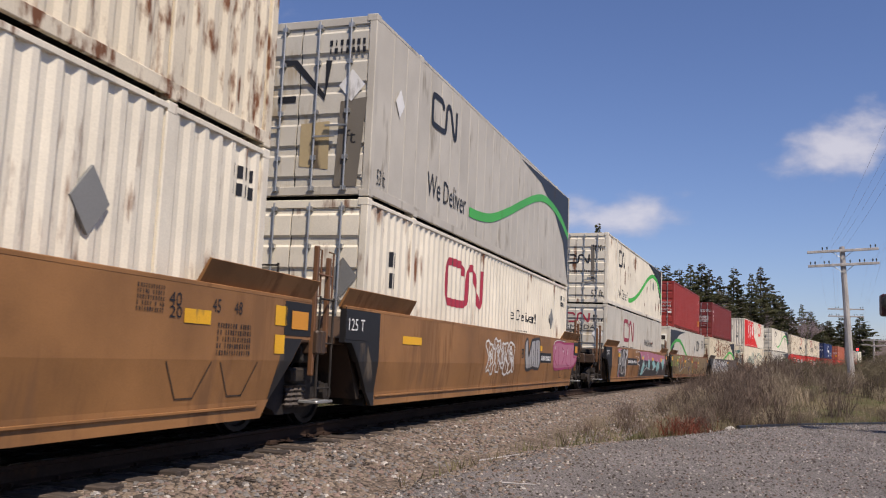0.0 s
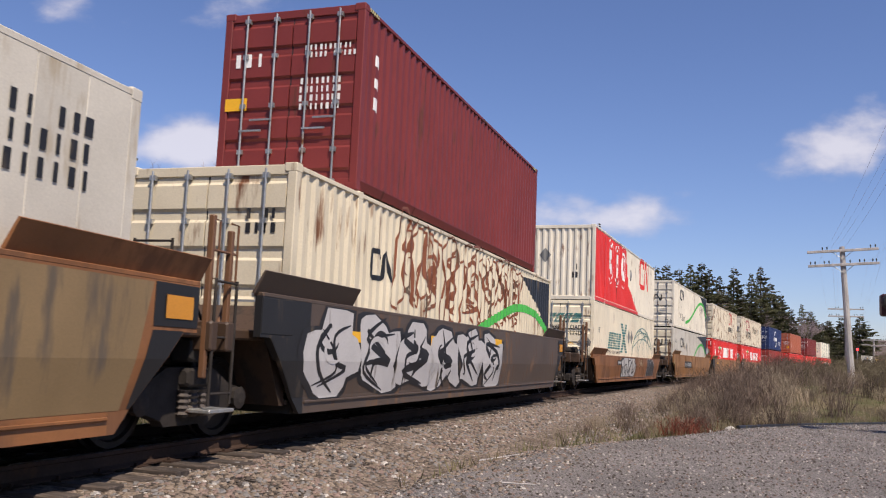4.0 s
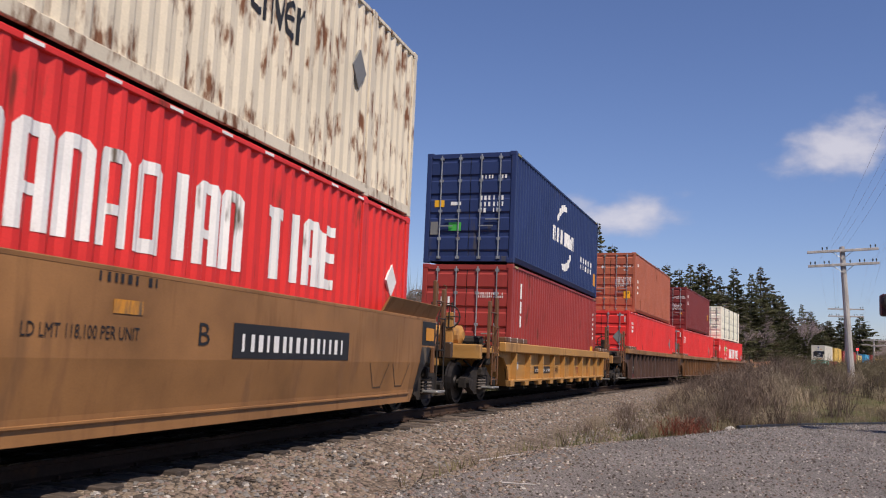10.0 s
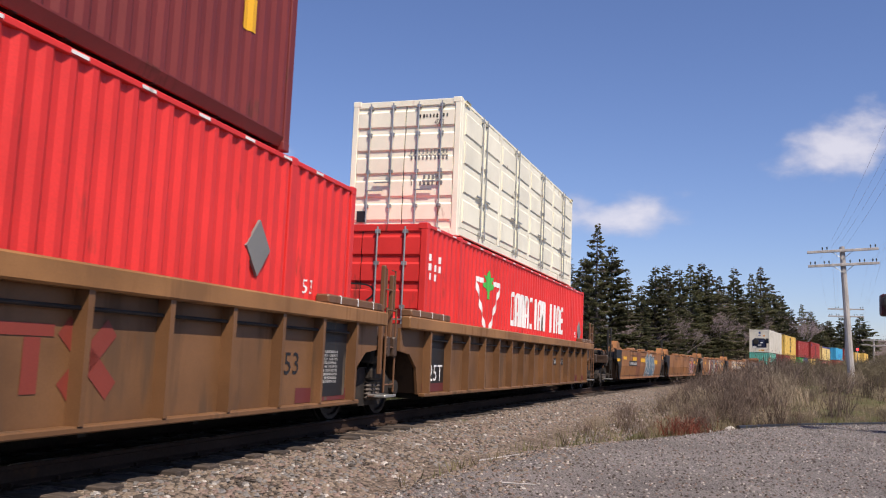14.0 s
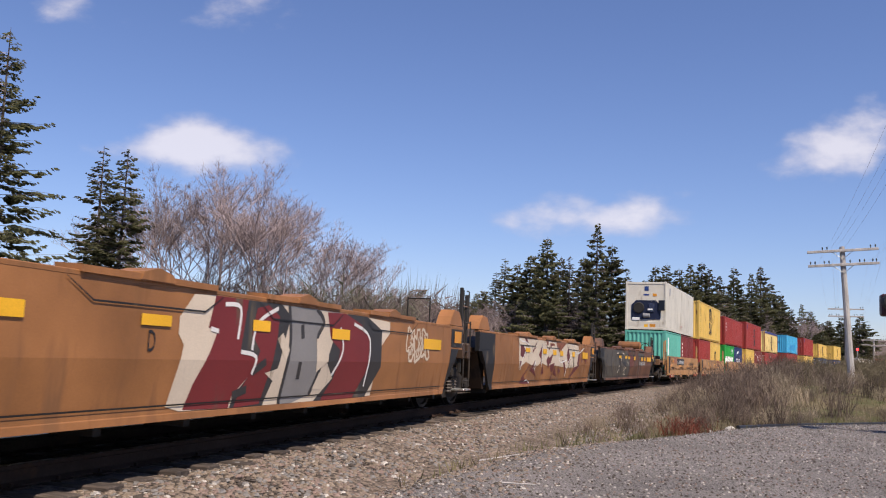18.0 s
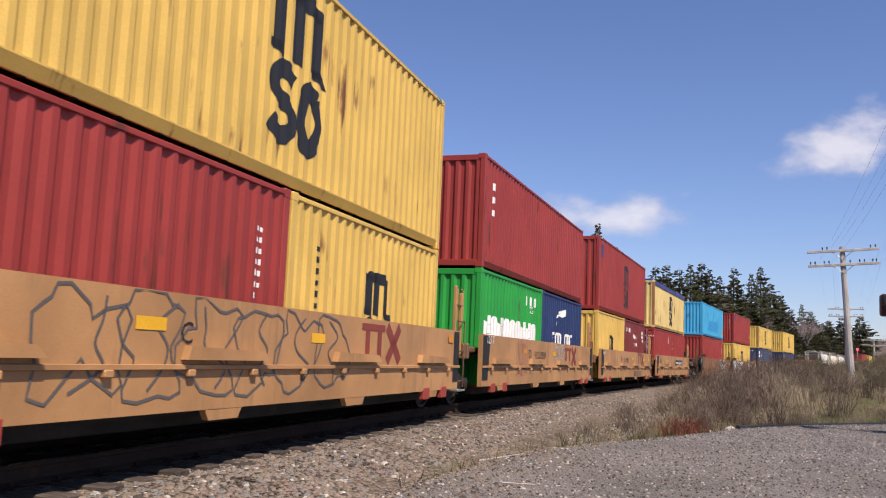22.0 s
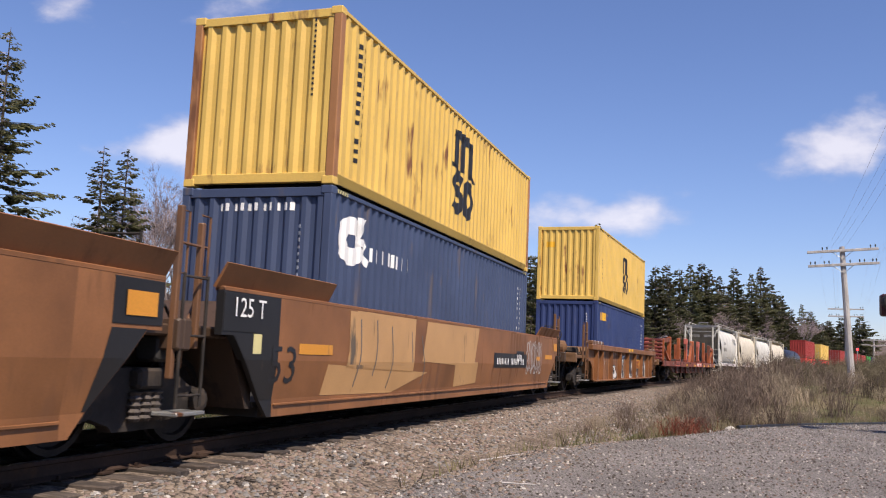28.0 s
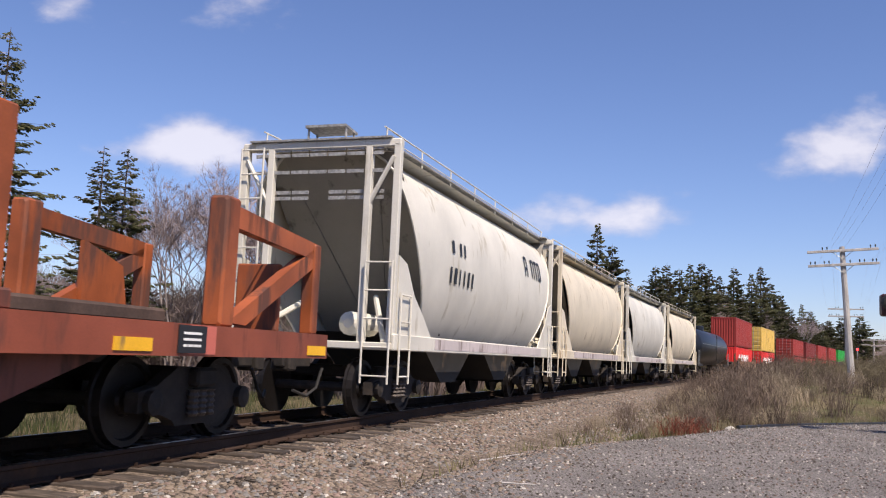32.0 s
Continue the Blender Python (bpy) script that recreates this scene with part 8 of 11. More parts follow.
bars("u11b", -7.52, 1.91, -6.77, 2.43, M_WHITE, 3, 4)
rect("u11b", 0.75, 2.66, 1.04, 2.71, M_LIGHT, end=True)
rect("u11b", 1.07, 2.37, 1.12, 2.63, M_LIGHT, end=True)
bars("u11b", -1.19, 1.41, -0.94, 1.55, M_WHITE, 1, 3, end=True)
diamond("u11b", 5.46, 1.68, 0.33, M_GREY)
words("u11b", "53'", 6.67, 1.25, 6.92, 1.47, M_WHITE)
rect("u11b", -1.28, 2.64, -0.95, 2.71, M_LIGHT, end=True)
bars("u12t", -0.94, 1.89, -0.38, 2.2, M_WHITE, 1, 3, end=True)
bars("u12t", 0.33, 2.07, 1.14, 2.29, M_WHITE, 2, 5, end=True)
bars("u12t", 0.26, 1.28, 0.94, 1.76, M_WHITE, 5, 3, end=True)
rect("u12t", -1.07, 1.32, -0.67, 1.52, M_YELLOWMARK, end=True)
rect("u12t", -0.97, 0.73, -0.76, 1.01, M_GREY, end=True)
bars("u12t", -5.46, 1.65, -5.11, 2.6, M_WHITE, 1, 2, vertical=True)
rect("u12t", 4.8, 1.17, 5.13, 1.57, M_YELLOWMARK)
rect("u12t", 0.76, 1.03, 0.92, 1.12, M_YELLOWMARK, end=True)
bars("u12b", -7.62, 1.96, -6.9, 2.42, M_WHITE, 3, 4)
diamond("u12b", 0.82, 1.71, 0.3, M_GREY, end=True)
rect("u12b", 0.74, 2.69, 1.06, 2.76, M_WHITE, end=True)
rect("u12b", 1.09, 2.35, 1.15, 2.66, M_WHITE, end=True)
diamond("u12b", 5.25, 1.65, 0.33, M_GREY)
words("u12b", "53'", 6.55, 1.23, 6.83, 1.42, M_WHITE)
diamond("u13b", 7.31, 1.47, 0.38, M_GREY)
words("u13b", "53'", 6.62, 1.28, 6.89, 1.47, M_WHITE)
bars("u13t", 0.3, 2.47, 0.97, 2.57, M_INK, 1, 5, end=True)
bars("u13t", 0.13, 1.57, 1.0, 1.82, M_GREY, 2, 4, end=True)
bars("u13t", 0.16, 1.03, 0.9, 1.28, M_GREY, 2, 4, end=True)
rect("u13t", -1.01, 0.28, -0.82, 0.52, M_INK, end=True)
words("u13t", '45G3', 0.65, 2.31, 0.85, 2.43, M_INK, end=True)
rect("u11", 6.97, 0.61, 7.61, 1.15, M_INK)
bars("u11", 7.04, 0.68, 7.55, 1.08, M_LIGHT, 9, 2, lift=0.012)
words("u11", '53', 6.09, 0.74, 6.52, 1.03, M_INK)
rect("u12", 6.75, 0.43, 7.85, 1.42, M_INK)
bars("u12", 6.95, 0.60, 7.55, 1.05, M_LIGHT, 9, 2, lift=0.012)
words("u12", '53', 5.95, 0.73, 6.34, 1.0, M_INK)
emblem("u12", 'tbars', 0.95, 0.62, 2.72, 1.16, M_DULLRED)
bars("u11", 6.17, 0.45, 6.52, 0.51, M_WHITE, 3, 2)
rect("u13", 2.94, 0.89, 4.34, 1.09, M_INK)
bars("u13", 3.01, 0.92, 4.25, 1.05, M_WHITE, 1, 6, lift=0.012)
rect("u14", -5.52, 1.17, -4.69, 1.3, M_YELLOWMARK)
rect("u14", -3.1, 1.14, -2.0, 1.3, M_YELLOWMARK)
rect("u14", -0.77, 1.09, 0.61, 1.27, M_YELLOWMARK)
rect("u14", 2.9, 1.01, 4.77, 1.22, M_YELLOWMARK)
rect("u14", -6.96, 1.08, -6.27, 1.2, M_YELLOWMARK)
rect("u14", -4.0, 0.9, -1.9, 1.13, M_INK)
bars("u14", -3.9, 0.94, -2.02, 1.08, M_WHITE, 1, 7, lift=0.012)
graffiti("u14", 0.67, 0.36, 3.62, 1.5, (G_STEELBLUE, G_LIGHT,), 20, 3)
patch("u14", [(-2.08, 1.52), (-0.97, 1.53), (-0.9, 0.34), (-1.92, 0.34)], G_RUST)
spray("u15", [[(2.62, 0.87), (3.07, 0.89), (3.52, 0.88), (4.18, 0.88), (4.6, 0.93), (4.81, 0.88), (4.68, 0.47), (4.08, 0.48), (3.57, 0.5), (3.01, 0.47), (2.68, 0.47)]], G_ROSE, 0.0048)
spray("u15", [[(2.57, 1.27), (2.71, 1.4), (2.93, 1.5), (2.93, 1.08), (2.76, 1.03), (2.62, 0.87)], [(3.44, 1.41), (3.79, 1.46), (4.12, 1.34), (4.23, 0.95), (3.95, 0.9), (3.45, 0.87), (3.44, 1.19)], [(4.85, 1.15), (5.14, 1.16), (5.12, 0.94), (4.77, 0.87)], [(3.03, 0.96), (3.14, 1.04), (3.38, 0.87), (3.07, 0.87)], [(4.13, 1.27), (4.45, 1.08), (4.31, 0.88)]], G_RED, 0.0056)
spray("u15", [[(2.65, 1.43), (2.8, 1.54), (2.77, 1.2), (2.86, 0.95), (2.98, 0.71), (2.78, 0.47), (2.7, 0.47), (2.86, 0.75), (2.71, 1.03)], [(3.24, 1.22), (3.43, 1.5), (3.7, 1.54), (3.39, 1.32), (3.36, 1.05), (3.25, 0.66), (3.31, 0.45), (3.13, 0.44), (3.12, 0.7)], [(4.51, 1.29), (4.74, 1.22), (4.53, 0.78), (4.4, 0.47), (4.13, 0.41), (4.35, 0.83)], [(3.99, 1.41), (4.17, 1.54), (4.27, 1.54), (4.08, 1.34)]], G_STEELBLUE, 0.0066)
spray_lines("u15", [[(2.8, 1.54), (2.96, 1.46), (2.92, 1.12), (2.76, 1.07)], [(3.29, 0.87), (3.4, 1.23), (3.78, 1.53), (3.92, 1.35)], [(3.57, 1.24), (3.68, 1.2), (3.82, 1.25)], [(3.15, 1), (3.49, 1.1), (3.61, 0.97)], [(3.67, 1.01), (3.77, 1.11), (3.87, 0.92), (3.73, 0.88), (3.67, 1.01)], [(4.1, 0.88), (4.15, 1.12), (4.16, 0.88)], [(3.37, 0.52), (3.68, 0.69), (3.98, 0.64), (3.85, 0.47)], [(4.51, 1.54), (4.7, 1.51), (4.47, 1.24), (4.85, 1.15), (5.15, 1.1), (4.8, 0.83), (4.67, 0.43)], [(2.6, 1.03), (2.66, 1.15), (2.73, 0.87)], [(4.17, 1.54), (4.37, 1.54), (4.3, 1.38), (4.51, 1.29)]], 0.04, G_WHITE, 0.0082)
graffiti("u15", 5.15, 0.61, 6.0, 1.61, (G_BLACK,), 22, 3)
rect("u15", 2.99, 1.17, 3.43, 1.31, M_YELLOWMARK, lift=0.016)
rect("u15", 4.76, 1.16, 5.63, 1.33, M_YELLOWMARK, lift=0.016)
rect("u15", 6.39, 1.08, 6.61, 1.2, M_YELLOWMARK, lift=0.016)
spray("u16", [[(-2.27, 1.53), (-1.92, 1.56), (-1.25, 1.56), (-0.18, 1.56), (0.78, 1.56), (1.15, 1.56), (1.93, 1.54), (3.07, 1.51), (3.09, 1.34), (2.66, 1.08), (2.52, 0.41), (2.09, 0.4), (-0.57, 0.4), (-2.31, 0.41), (-2.54, 0.46), (-2.43, 0.88), (-2.39, 1.04), (-2.49, 1.14), (-2.49, 1.3)]], G_CREAM, 0.0042)
spray("u16", [[(-1.25, 1.56), (-0.99, 1.56), (-0.46, 1.56), (-0.23, 1.42), (-0.34, 1.16), (-0.49, 0.76), (-0.7, 0.4), (-1.41, 0.4), (-1.34, 0.53), (-0.99, 0.83), (-0.98, 0.96), (-1.35, 1.01)], [(1.43, 1.56), (2.15, 1.55), (2.75, 1.37), (2.78, 0.82), (2.31, 0.4), (0.61, 0.4), (1.09, 0.68), (0.84, 0.9), (1.02, 1.19)]], G_CHAR, 0.0054)
spray("u16", [[(-1.89, 1.55), (-1.24, 1.56), (-1.34, 1.01), (-1.01, 0.95), (-1.05, 0.77), (-1.39, 0.53), (-1.43, 0.4), (-2.26, 0.42), (-2.15, 0.67), (-1.92, 1), (-1.81, 1.2), (-1.99, 1.22)], [(-1.04, 1.47), (-0.79, 1.52), (-0.51, 1.41), (-0.54, 1.15), (-0.63, 0.83), (-0.78, 0.42), (-1.32, 0.4), (-1.23, 0.59), (-1.02, 0.83), (-0.92, 1.01), (-1.13, 1.19)], [(0.79, 1.53), (1.37, 1.55), (1.95, 1.42), (2.3, 1.19), (2.25, 0.78), (1.85, 0.4), (0.81, 0.4), (1.12, 0.68), (1.25, 1.05), (0.93, 1.19)]], G_DEEPRED, 0.0066)
spray("u16", [[(-0.25, 1.56), (0.45, 1.56), (0.67, 1.4), (0.5, 1.18), (0.67, 0.9), (0.44, 0.48), (-0.01, 0.4), (-0.3, 0.4), (-0.24, 0.76), (-0.18, 1.16)]], G_GREY, 0.007)
spray_lines("u16", [[(0.45, 1.56), (0.69, 1.4), (0.52, 1.18), (0.69, 0.9), (0.45, 0.48)], [(-0.29, 1.55), (-0.21, 1.16), (-0.27, 0.76), (-0.33, 0.4)]], 0.07, G_CHAR, 0.0082)
spray_lines("u16", [[(0.08, 1.34), (0.11, 1.17)], [(0.08, 0.89), (0.07, 0.68)], [(-1.05, 0.77), (-0.77, 0.89)], [(-1.39, 0.53), (-1.11, 0.59)]], 0.09, G_CHAR, 0.0092)
spray("u16", [[(-0.54, 1.15), (-0.41, 1.22), (-0.22, 1.03), (-0.3, 0.89)], [(-0.76, 0.76), (-0.36, 0.83), (-0.55, 0.67)], [(0.5, 1.18), (0.92, 1.23), (0.88, 0.9), (0.56, 0.76)], [(0.52, 0.55), (0.66, 0.76), (0.79, 0.54)]], G_CREAM, 0.0095)
spray_lines("u16", [[(-1.71, 1.47), (-1.4, 1.45), (-1.42, 1.12)], [(-1.34, 0.99), (-1.01, 0.94), (-1.06, 0.75)], [(-1.11, 1.01), (-1.01, 1.31), (-0.56, 1.5)], [(1.21, 1.35), (1.33, 1.05), (1.04, 0.72)], [(1.67, 1.42), (2.28, 1.22), (2.2, 0.55)], [(-1.95, 1.21), (-1.8, 1.19)]], 0.045, G_WHITE, 0.0105)
graffiti("u16", 3.9, 0.92, 4.97, 1.46, (G_CREAM,), 24, 3)
rect("u16", -3.08, 1.2, -2.63, 1.3, M_YELLOWMARK, lift=0.016)
rect("u16", -1.13, 1.22, -0.74, 1.34, M_YELLOWMARK, lift=0.016)
rect("u16", 0.94, 1.19, 1.52, 1.33, M_YELLOWMARK, lift=0.016)
rect("u16", 4.72, 1.13, 5.7, 1.31, M_YELLOWMARK, lift=0.016)
rect("u16", -4.93, 1.19, -4.46, 1.32, M_YELLOWMARK, lift=0.016)
words("u16", '125-T', -6.85, 1.28, -6.12, 1.46, M_WHITE, lift=0.016)
words("u16", 'D', -2.95, 0.97, -2.84, 1.16, M_INK)
spray("u17", [[(-3.8, 1.55), (-3.23, 1.55), (-2.19, 1.55), (-0.78, 1.55), (-0.07, 1.55), (1.38, 1.55), (3.09, 1.55), (4.02, 1.52), (4.31, 1.26), (4.11, 0.82), (2.19, 0.81), (0.56, 0.87), (-0.68, 0.87), (-1.41, 0.96), (-1.67, 0.86), (-2.48, 0.88), (-3.03, 0.96), (-3.38, 0.87), (-3.7, 0.79)]], G_CREAM, 0.0042)
spray("u17", [[(-3.61, 1.36), (-3.33, 1.36), (-3.07, 1.22), (-3.26, 1.04), (-3.63, 1.11)], [(-3.69, 0.97), (-3.48, 0.97), (-3.64, 0.79)], [(-3.24, 1.55), (-2.99, 1.55), (-2.72, 1.36), (-2.82, 1.35)], [(-2.34, 1.26), (-1.91, 1.36), (-2.18, 1.25), (-2.34, 1.21)], [(-2.6, 0.74), (-2.18, 0.93), (-2.03, 1.03), (-2.12, 0.78), (-1.76, 0.57), (-2.19, 0.68)], [(-1.62, 1.14), (-1.19, 1.46), (-1.27, 0.99), (-1.4, 0.88), (-1.37, 1.04)], [(-1.22, 0.61), (-1.16, 0.88), (-0.92, 0.66)], [(-0.7, 1), (-0.44, 1.15), (-0.24, 1.01), (-0.39, 0.77)], [(-0.37, 1.07), (0.17, 1.21), (0, 1.04), (-0.22, 0.89)]], G_MAROON, 0.0054)
spray("u17", [[(-0.22, 0.89), (0.41, 0.96), (0.24, 0.7), (-0.01, 0.7)], [(0.32, 0.64), (0.43, 0.83), (0.82, 0.56)], [(0.86, 0.83), (1.33, 0.72), (1.03, 0.62)], [(1.45, 1.04), (1.8, 1.01), (2.12, 0.6), (1.64, 0.9)], [(2.13, 1.2), (2.38, 1.44), (2.73, 1.06), (2.36, 0.9)], [(2.62, 0.44), (3.41, 0.82), (4.35, 0.91), (3.22, 0.58)], [(3.86, 0.91), (4.17, 1.35), (4.36, 1.27), (4.11, 0.82)], [(4.48, 0.91), (4.83, 1.28), (5.54, 1.4), (5.46, 0.92), (4.99, 1.19)], [(-3.49, 0.43), (-3.17, 0.6), (-2.91, 0.52), (-2.42, 0.43), (-2.48, 0.4), (-3.08, 0.4)], [(-0.04, 0.46), (0.24, 0.7), (0.15, 0.42)], [(-2.36, 1.43), (-2.29, 1.26), (-2.34, 1.24)]], G_MAROON, 0.0054)
spray("u17", [[(0.54, 1.55), (2.08, 1.55), (1.41, 1.36), (1.1, 1.24), (0.7, 1.42)], [(-0.78, 1.55), (-0.44, 1.55), (-0.58, 1.36)], [(-0.25, 1.5), (0.34, 1.5), (0.35, 1.44), (-0.21, 1.42)]], G_RUST, 0.0062)
spray_lines("u17", [[(-3.74, 1.51), (-3.4, 1.46), (-3.13, 1.46), (-2.72, 1.38)], [(-3.58, 0.75), (-3.4, 1), (-3.1, 1.22)], [(-0.32, 1.55), (-0.64, 1.35), (-0.82, 1.06)], [(0.95, 1.23), (1.22, 0.97), (2.15, 1.05)], [(2.04, 0.53), (2.27, 0.9), (2.92, 1.22)], [(-1.23, 1.43), (-1.3, 0.83)], [(3.09, 1.55), (3.81, 1.25), (5.09, 1.47)], [(-2.2, 0.78), (-2.01, 0.98), (-2.04, 0.73)], [(-3.03, 0.46), (-2.78, 0.49), (-2.46, 0.43)]], 0.035, G_WHITE, 0.0075)
spray_lines("u17", [[(-3.34, 0.54), (-3.05, 0.66), (-2.62, 0.88)], [(-2.33, 1.19), (-1.89, 1.49)], [(-0.4, 1.31), (0.07, 1.49)]], 0.04, G_MAROON, 0.0064)
rect("u17", -3.11, 1.2, -2.66, 1.31, M_YELLOWMARK, lift=0.016)
rect("u17", -1.18, 1.19, -0.7, 1.32, M_YELLOWMARK, lift=0.016)
rect("u17", 0.11, 1.17, 0.57, 1.31, M_YELLOWMARK, lift=0.016)
rect("u17", 1.08, 1.16, 1.55, 1.31, M_YELLOWMARK, lift=0.016)
rect("u17", 2.98, 1.15, 3.41, 1.31, M_YELLOWMARK, lift=0.016)
rect("u17", 4.75, 1.11, 5.71, 1.32, M_YELLOWMARK, lift=0.016)
patch("u18", [(-7.2, 1.53), (-6.2, 1.53), (-5.0, 1.53), (-3.8, 1.53), (-2.6, 1.53), (-1.2, 1.53), (-0.75, 1.35), (-0.35, 0.95), (-0.5, 0.6), (-0.9, 0.42), (-2.6, 0.42), (-4.4, 0.42), (-6.4, 0.42), (-6.6, 0.9)], G_DRAB, lift=0.004)
patch("u18", [(-0.6, 1.42), (0.6, 1.36), (0.75, 1.0), (0.3, 0.8), (-0.3, 0.88)], G_DULLRED, lift=0.0035)
patch("u18", [(2.0, 1.5), (3.9, 1.5), (4.0, 1.28), (2.3, 1.30)], G_DRAB, lift=0.0038)
mark("u18", "graffiti", [q for p in ([(-1.2, 1.5), (-0.6, 1.25), (-0.4, 0.9), (-0.7, 0.5), (-1.2, 0.44)], [(-2.1, 1.5), (-2.3, 1.1), (-1.6, 0.95), (-1.2, 0.75), (-1.5, 0.5)], [(-1.2, 1.4), (-1.6, 1.3), (-1.7, 1.1), (-1.3, 1.0)],
     [(-3.4, 1.5), (-3.0, 0.95), (-3.3, 0.45)], [(-2.6, 1.45), (-2.75, 0.9), (-2.3, 0.5)], [(-4.6, 1.5), (-4.9, 1.0), (-4.2, 0.5)], [(-5.6, 1.4), (-6.0, 0.9), (-5.4, 0.5)]) for q in stroke(smooth_path(p, 6), 0.13, True)], G_CHAR, lift=0.007, label="dark sprayed strokes")
mark("u18", "graffiti", [q for p in ([(-1.75, 0.9), (-2.05, 0.52)], [(-1.5, 0.82), (-1.25, 0.78)], [(-1.62, 0.8), (-1.7, 0.55), (-1.4, 0.52)], [(-2.7, 1.1), (-2.45, 1.25)], [(-3.2, 0.85), (-2.9, 0.9)], [(-3.1, 0.75), (-3.3, 0.6)], [(-1.0, 1.05), (-0.8, 1.0)], [(-2.3, 1.42), (-1.95, 1.40), (-2.0, 1.28)], [(-3.7, 1.4), (-3.2, 1.42)]) for q in stroke(smooth_path(p, 5), 0.06, True)], G_CREAM, lift=0.010, label="cream sprayed highlights")
bars("u18", 2.21, 0.91, 4.18, 1.14, M_LIGHT, 1, 9, lift=0.012)
rect("u18", -1.64, 1.21, -1.17, 1.33, M_YELLOWMARK, lift=0.016)
rect("u18", -0.83, 1.19, -0.38, 1.31, M_YELLOWMARK, lift=0.016)
rect("u18", 0.71, 1.18, 1.16, 1.32, M_YELLOWMARK, lift=0.016)
rect("u18", 2.95, 1.16, 3.39, 1.32, M_YELLOWMARK, lift=0.016)
rect("u18", 3.88, 1.15, 4.33, 1.32, M_YELLOWMARK, lift=0.016)
rect("u18", 4.77, 1.13, 6.18, 1.34, M_YELLOWMARK, lift=0.016)
rect("u18", -3.16, 1.21, -2.61, 1.32, M_YELLOWMARK, lift=0.016)
rect("u18", 7.52, 1.11, 7.97, 1.44, M_BLACK)
rect("u18", 7.22, 1.17, 7.37, 1.37, M_PALEMARK)
words("u19", '40', -5.88, 1.07, -5.4, 1.36, M_INK)
rect("u19", -3.53, 1.02, -0.46, 1.41, M_INK)
bars("u19", -3.42, 1.05, -0.57, 1.33, M_WHITE, 1, 10, lift=0.012)
words("u19", 'B', 0.23, 1.06, 0.44, 1.24, M_INK)
bars("u19", -5.74, 1.41, -4.28, 1.57, M_INK, 1, 16)
rect("u19", -5.31, 1.17, -4.8, 1.32, M_FADEDORANGE)
graffiti("u19", -4.8, 1.11, -3.68, 1.53, (G_ROSE,), 30, 4)
bars("u19", 1.72, 0.87, 4.25, 1.23, M_INK, 4, 3)
rect("u19", -5.95, 0.33, -5.75, 0.41, M_LIGHT, lift=0.022)
rect("u19", -4.95, 0.33, -4.75, 0.41, M_LIGHT, lift=0.022)
graffiti_line("u20", -4.46, 0.52, 1.3, 1.52, G_GREYLINE, 31, 6)
words("u20", 'C', -2.6, 1.05, -2.4, 1.26, M_INK)
emblem("u20", 'tbars', 1.83, 0.91, 3.44, 1.45, M_DULLRED)
rect("u20", -3.29, 1.16, -2.84, 1.28, M_YELLOWMARK)
rect("u20", 0.2, 1.13, 0.6, 1.25, M_YELLOWMARK)
words("u20", '40', -6.0, 0.98, -5.49, 1.23, M_INK)
graffiti_line("u21", -3.85, 0.59, -2.75, 1.5, G_ROSE, 32, 4)
words("u21", 'D', -2.62, 1.06, -2.36, 1.27, M_INK)
words("u21", 'LD LMT 123,100 PER UNIT', -1.99, 1.1, -0.63, 1.23, M_INK)
words("u21", '20FT CONTAINER LIMIT', -1.92, 1.04, -0.73, 1.1, M_INK)
rect("u21", 0.26, 1.14, 0.65, 1.25, M_YELLOWMARK)
emblem("u21", 'tbars', 1.91, 0.9, 3.77, 1.41, M_DULLRED)
graffiti_line("u21", 0.48, 0.99, 1.86, 1.48, G_LIGHT, 33, 4)
rect("u21", -3.18, 1.17, -2.82, 1.28, M_FADEDORANGE)
words("u22", 'E', -2.37, 1.04, -2.24, 1.27, M_INK)
words("u22", 'LD LMT 123,100 PER UNIT', -1.78, 1.1, -0.42, 1.24, M_INK)
words("u22", '20FT CONTAINER LIMIT', -1.69, 1.03, -0.53, 1.1, M_INK)
rect("u22", 0.44, 1.15, 0.84, 1.28, M_YELLOWMARK)
emblem("u22", 'tbars', 2.08, 0.93, 3.95, 1.5, M_DULLRED)
graffiti_line("u22", 1.03, 0.45, 3.39, 0.66, G_GREYLINE, 34, 6)
rect("u22", 3.84, 1.14, 4.3, 1.27, M_YELLOWMARK)
rect("u22", 5.59, 1.16, 5.95, 1.37, M_YELLOWMARK)
words("u23", '40', -5.76, 1.06, -5.27, 1.34, M_INK)
rect("u23", 0.14, 0.99, 3.2, 1.31, M_INK)
bars("u23", 0.29, 1.03, 2.99, 1.25, M_WHITE, 1, 9, lift=0.012)
bars("u23", -3.83, 0.9, -2.16, 1.06, M_INK, 2, 6)
words("u23", 'A', -0.67, 1.05, -0.46, 1.23, M_INK)
diamond("u23", -1.62, 1.19, 0.15, M_FADEDRED)
rect("u23", -3.3, 1.18, -2.9, 1.27, M_YELLOWMARK)
words("u23", '125 T', -7.01, 1.27, -6.35, 1.52, M_WHITE)
rect("u19a", -2.24, 1.16, -1.87, 2.21, M_WHITE)
bars("u19a", -2.17, 1.19, -1.94, 2.17, M_INKBLUE, 1, 6, vertical=True, lift=0.012)
bars("u19b", -2.35, 1.16, -2.13, 2.17, M_WHITE, 1, 3, vertical=True)
rect("u19t", -4.93, 2.16, -4.69, 2.6, M_INKBLUE)
rect("u19t", -0.09, 2.35, 0.16, 2.62, M_INKBLUE, end=True)
rect("u19t", 0.41, 2.02, 0.64, 2.19, M_FADEDORANGE, end=True)
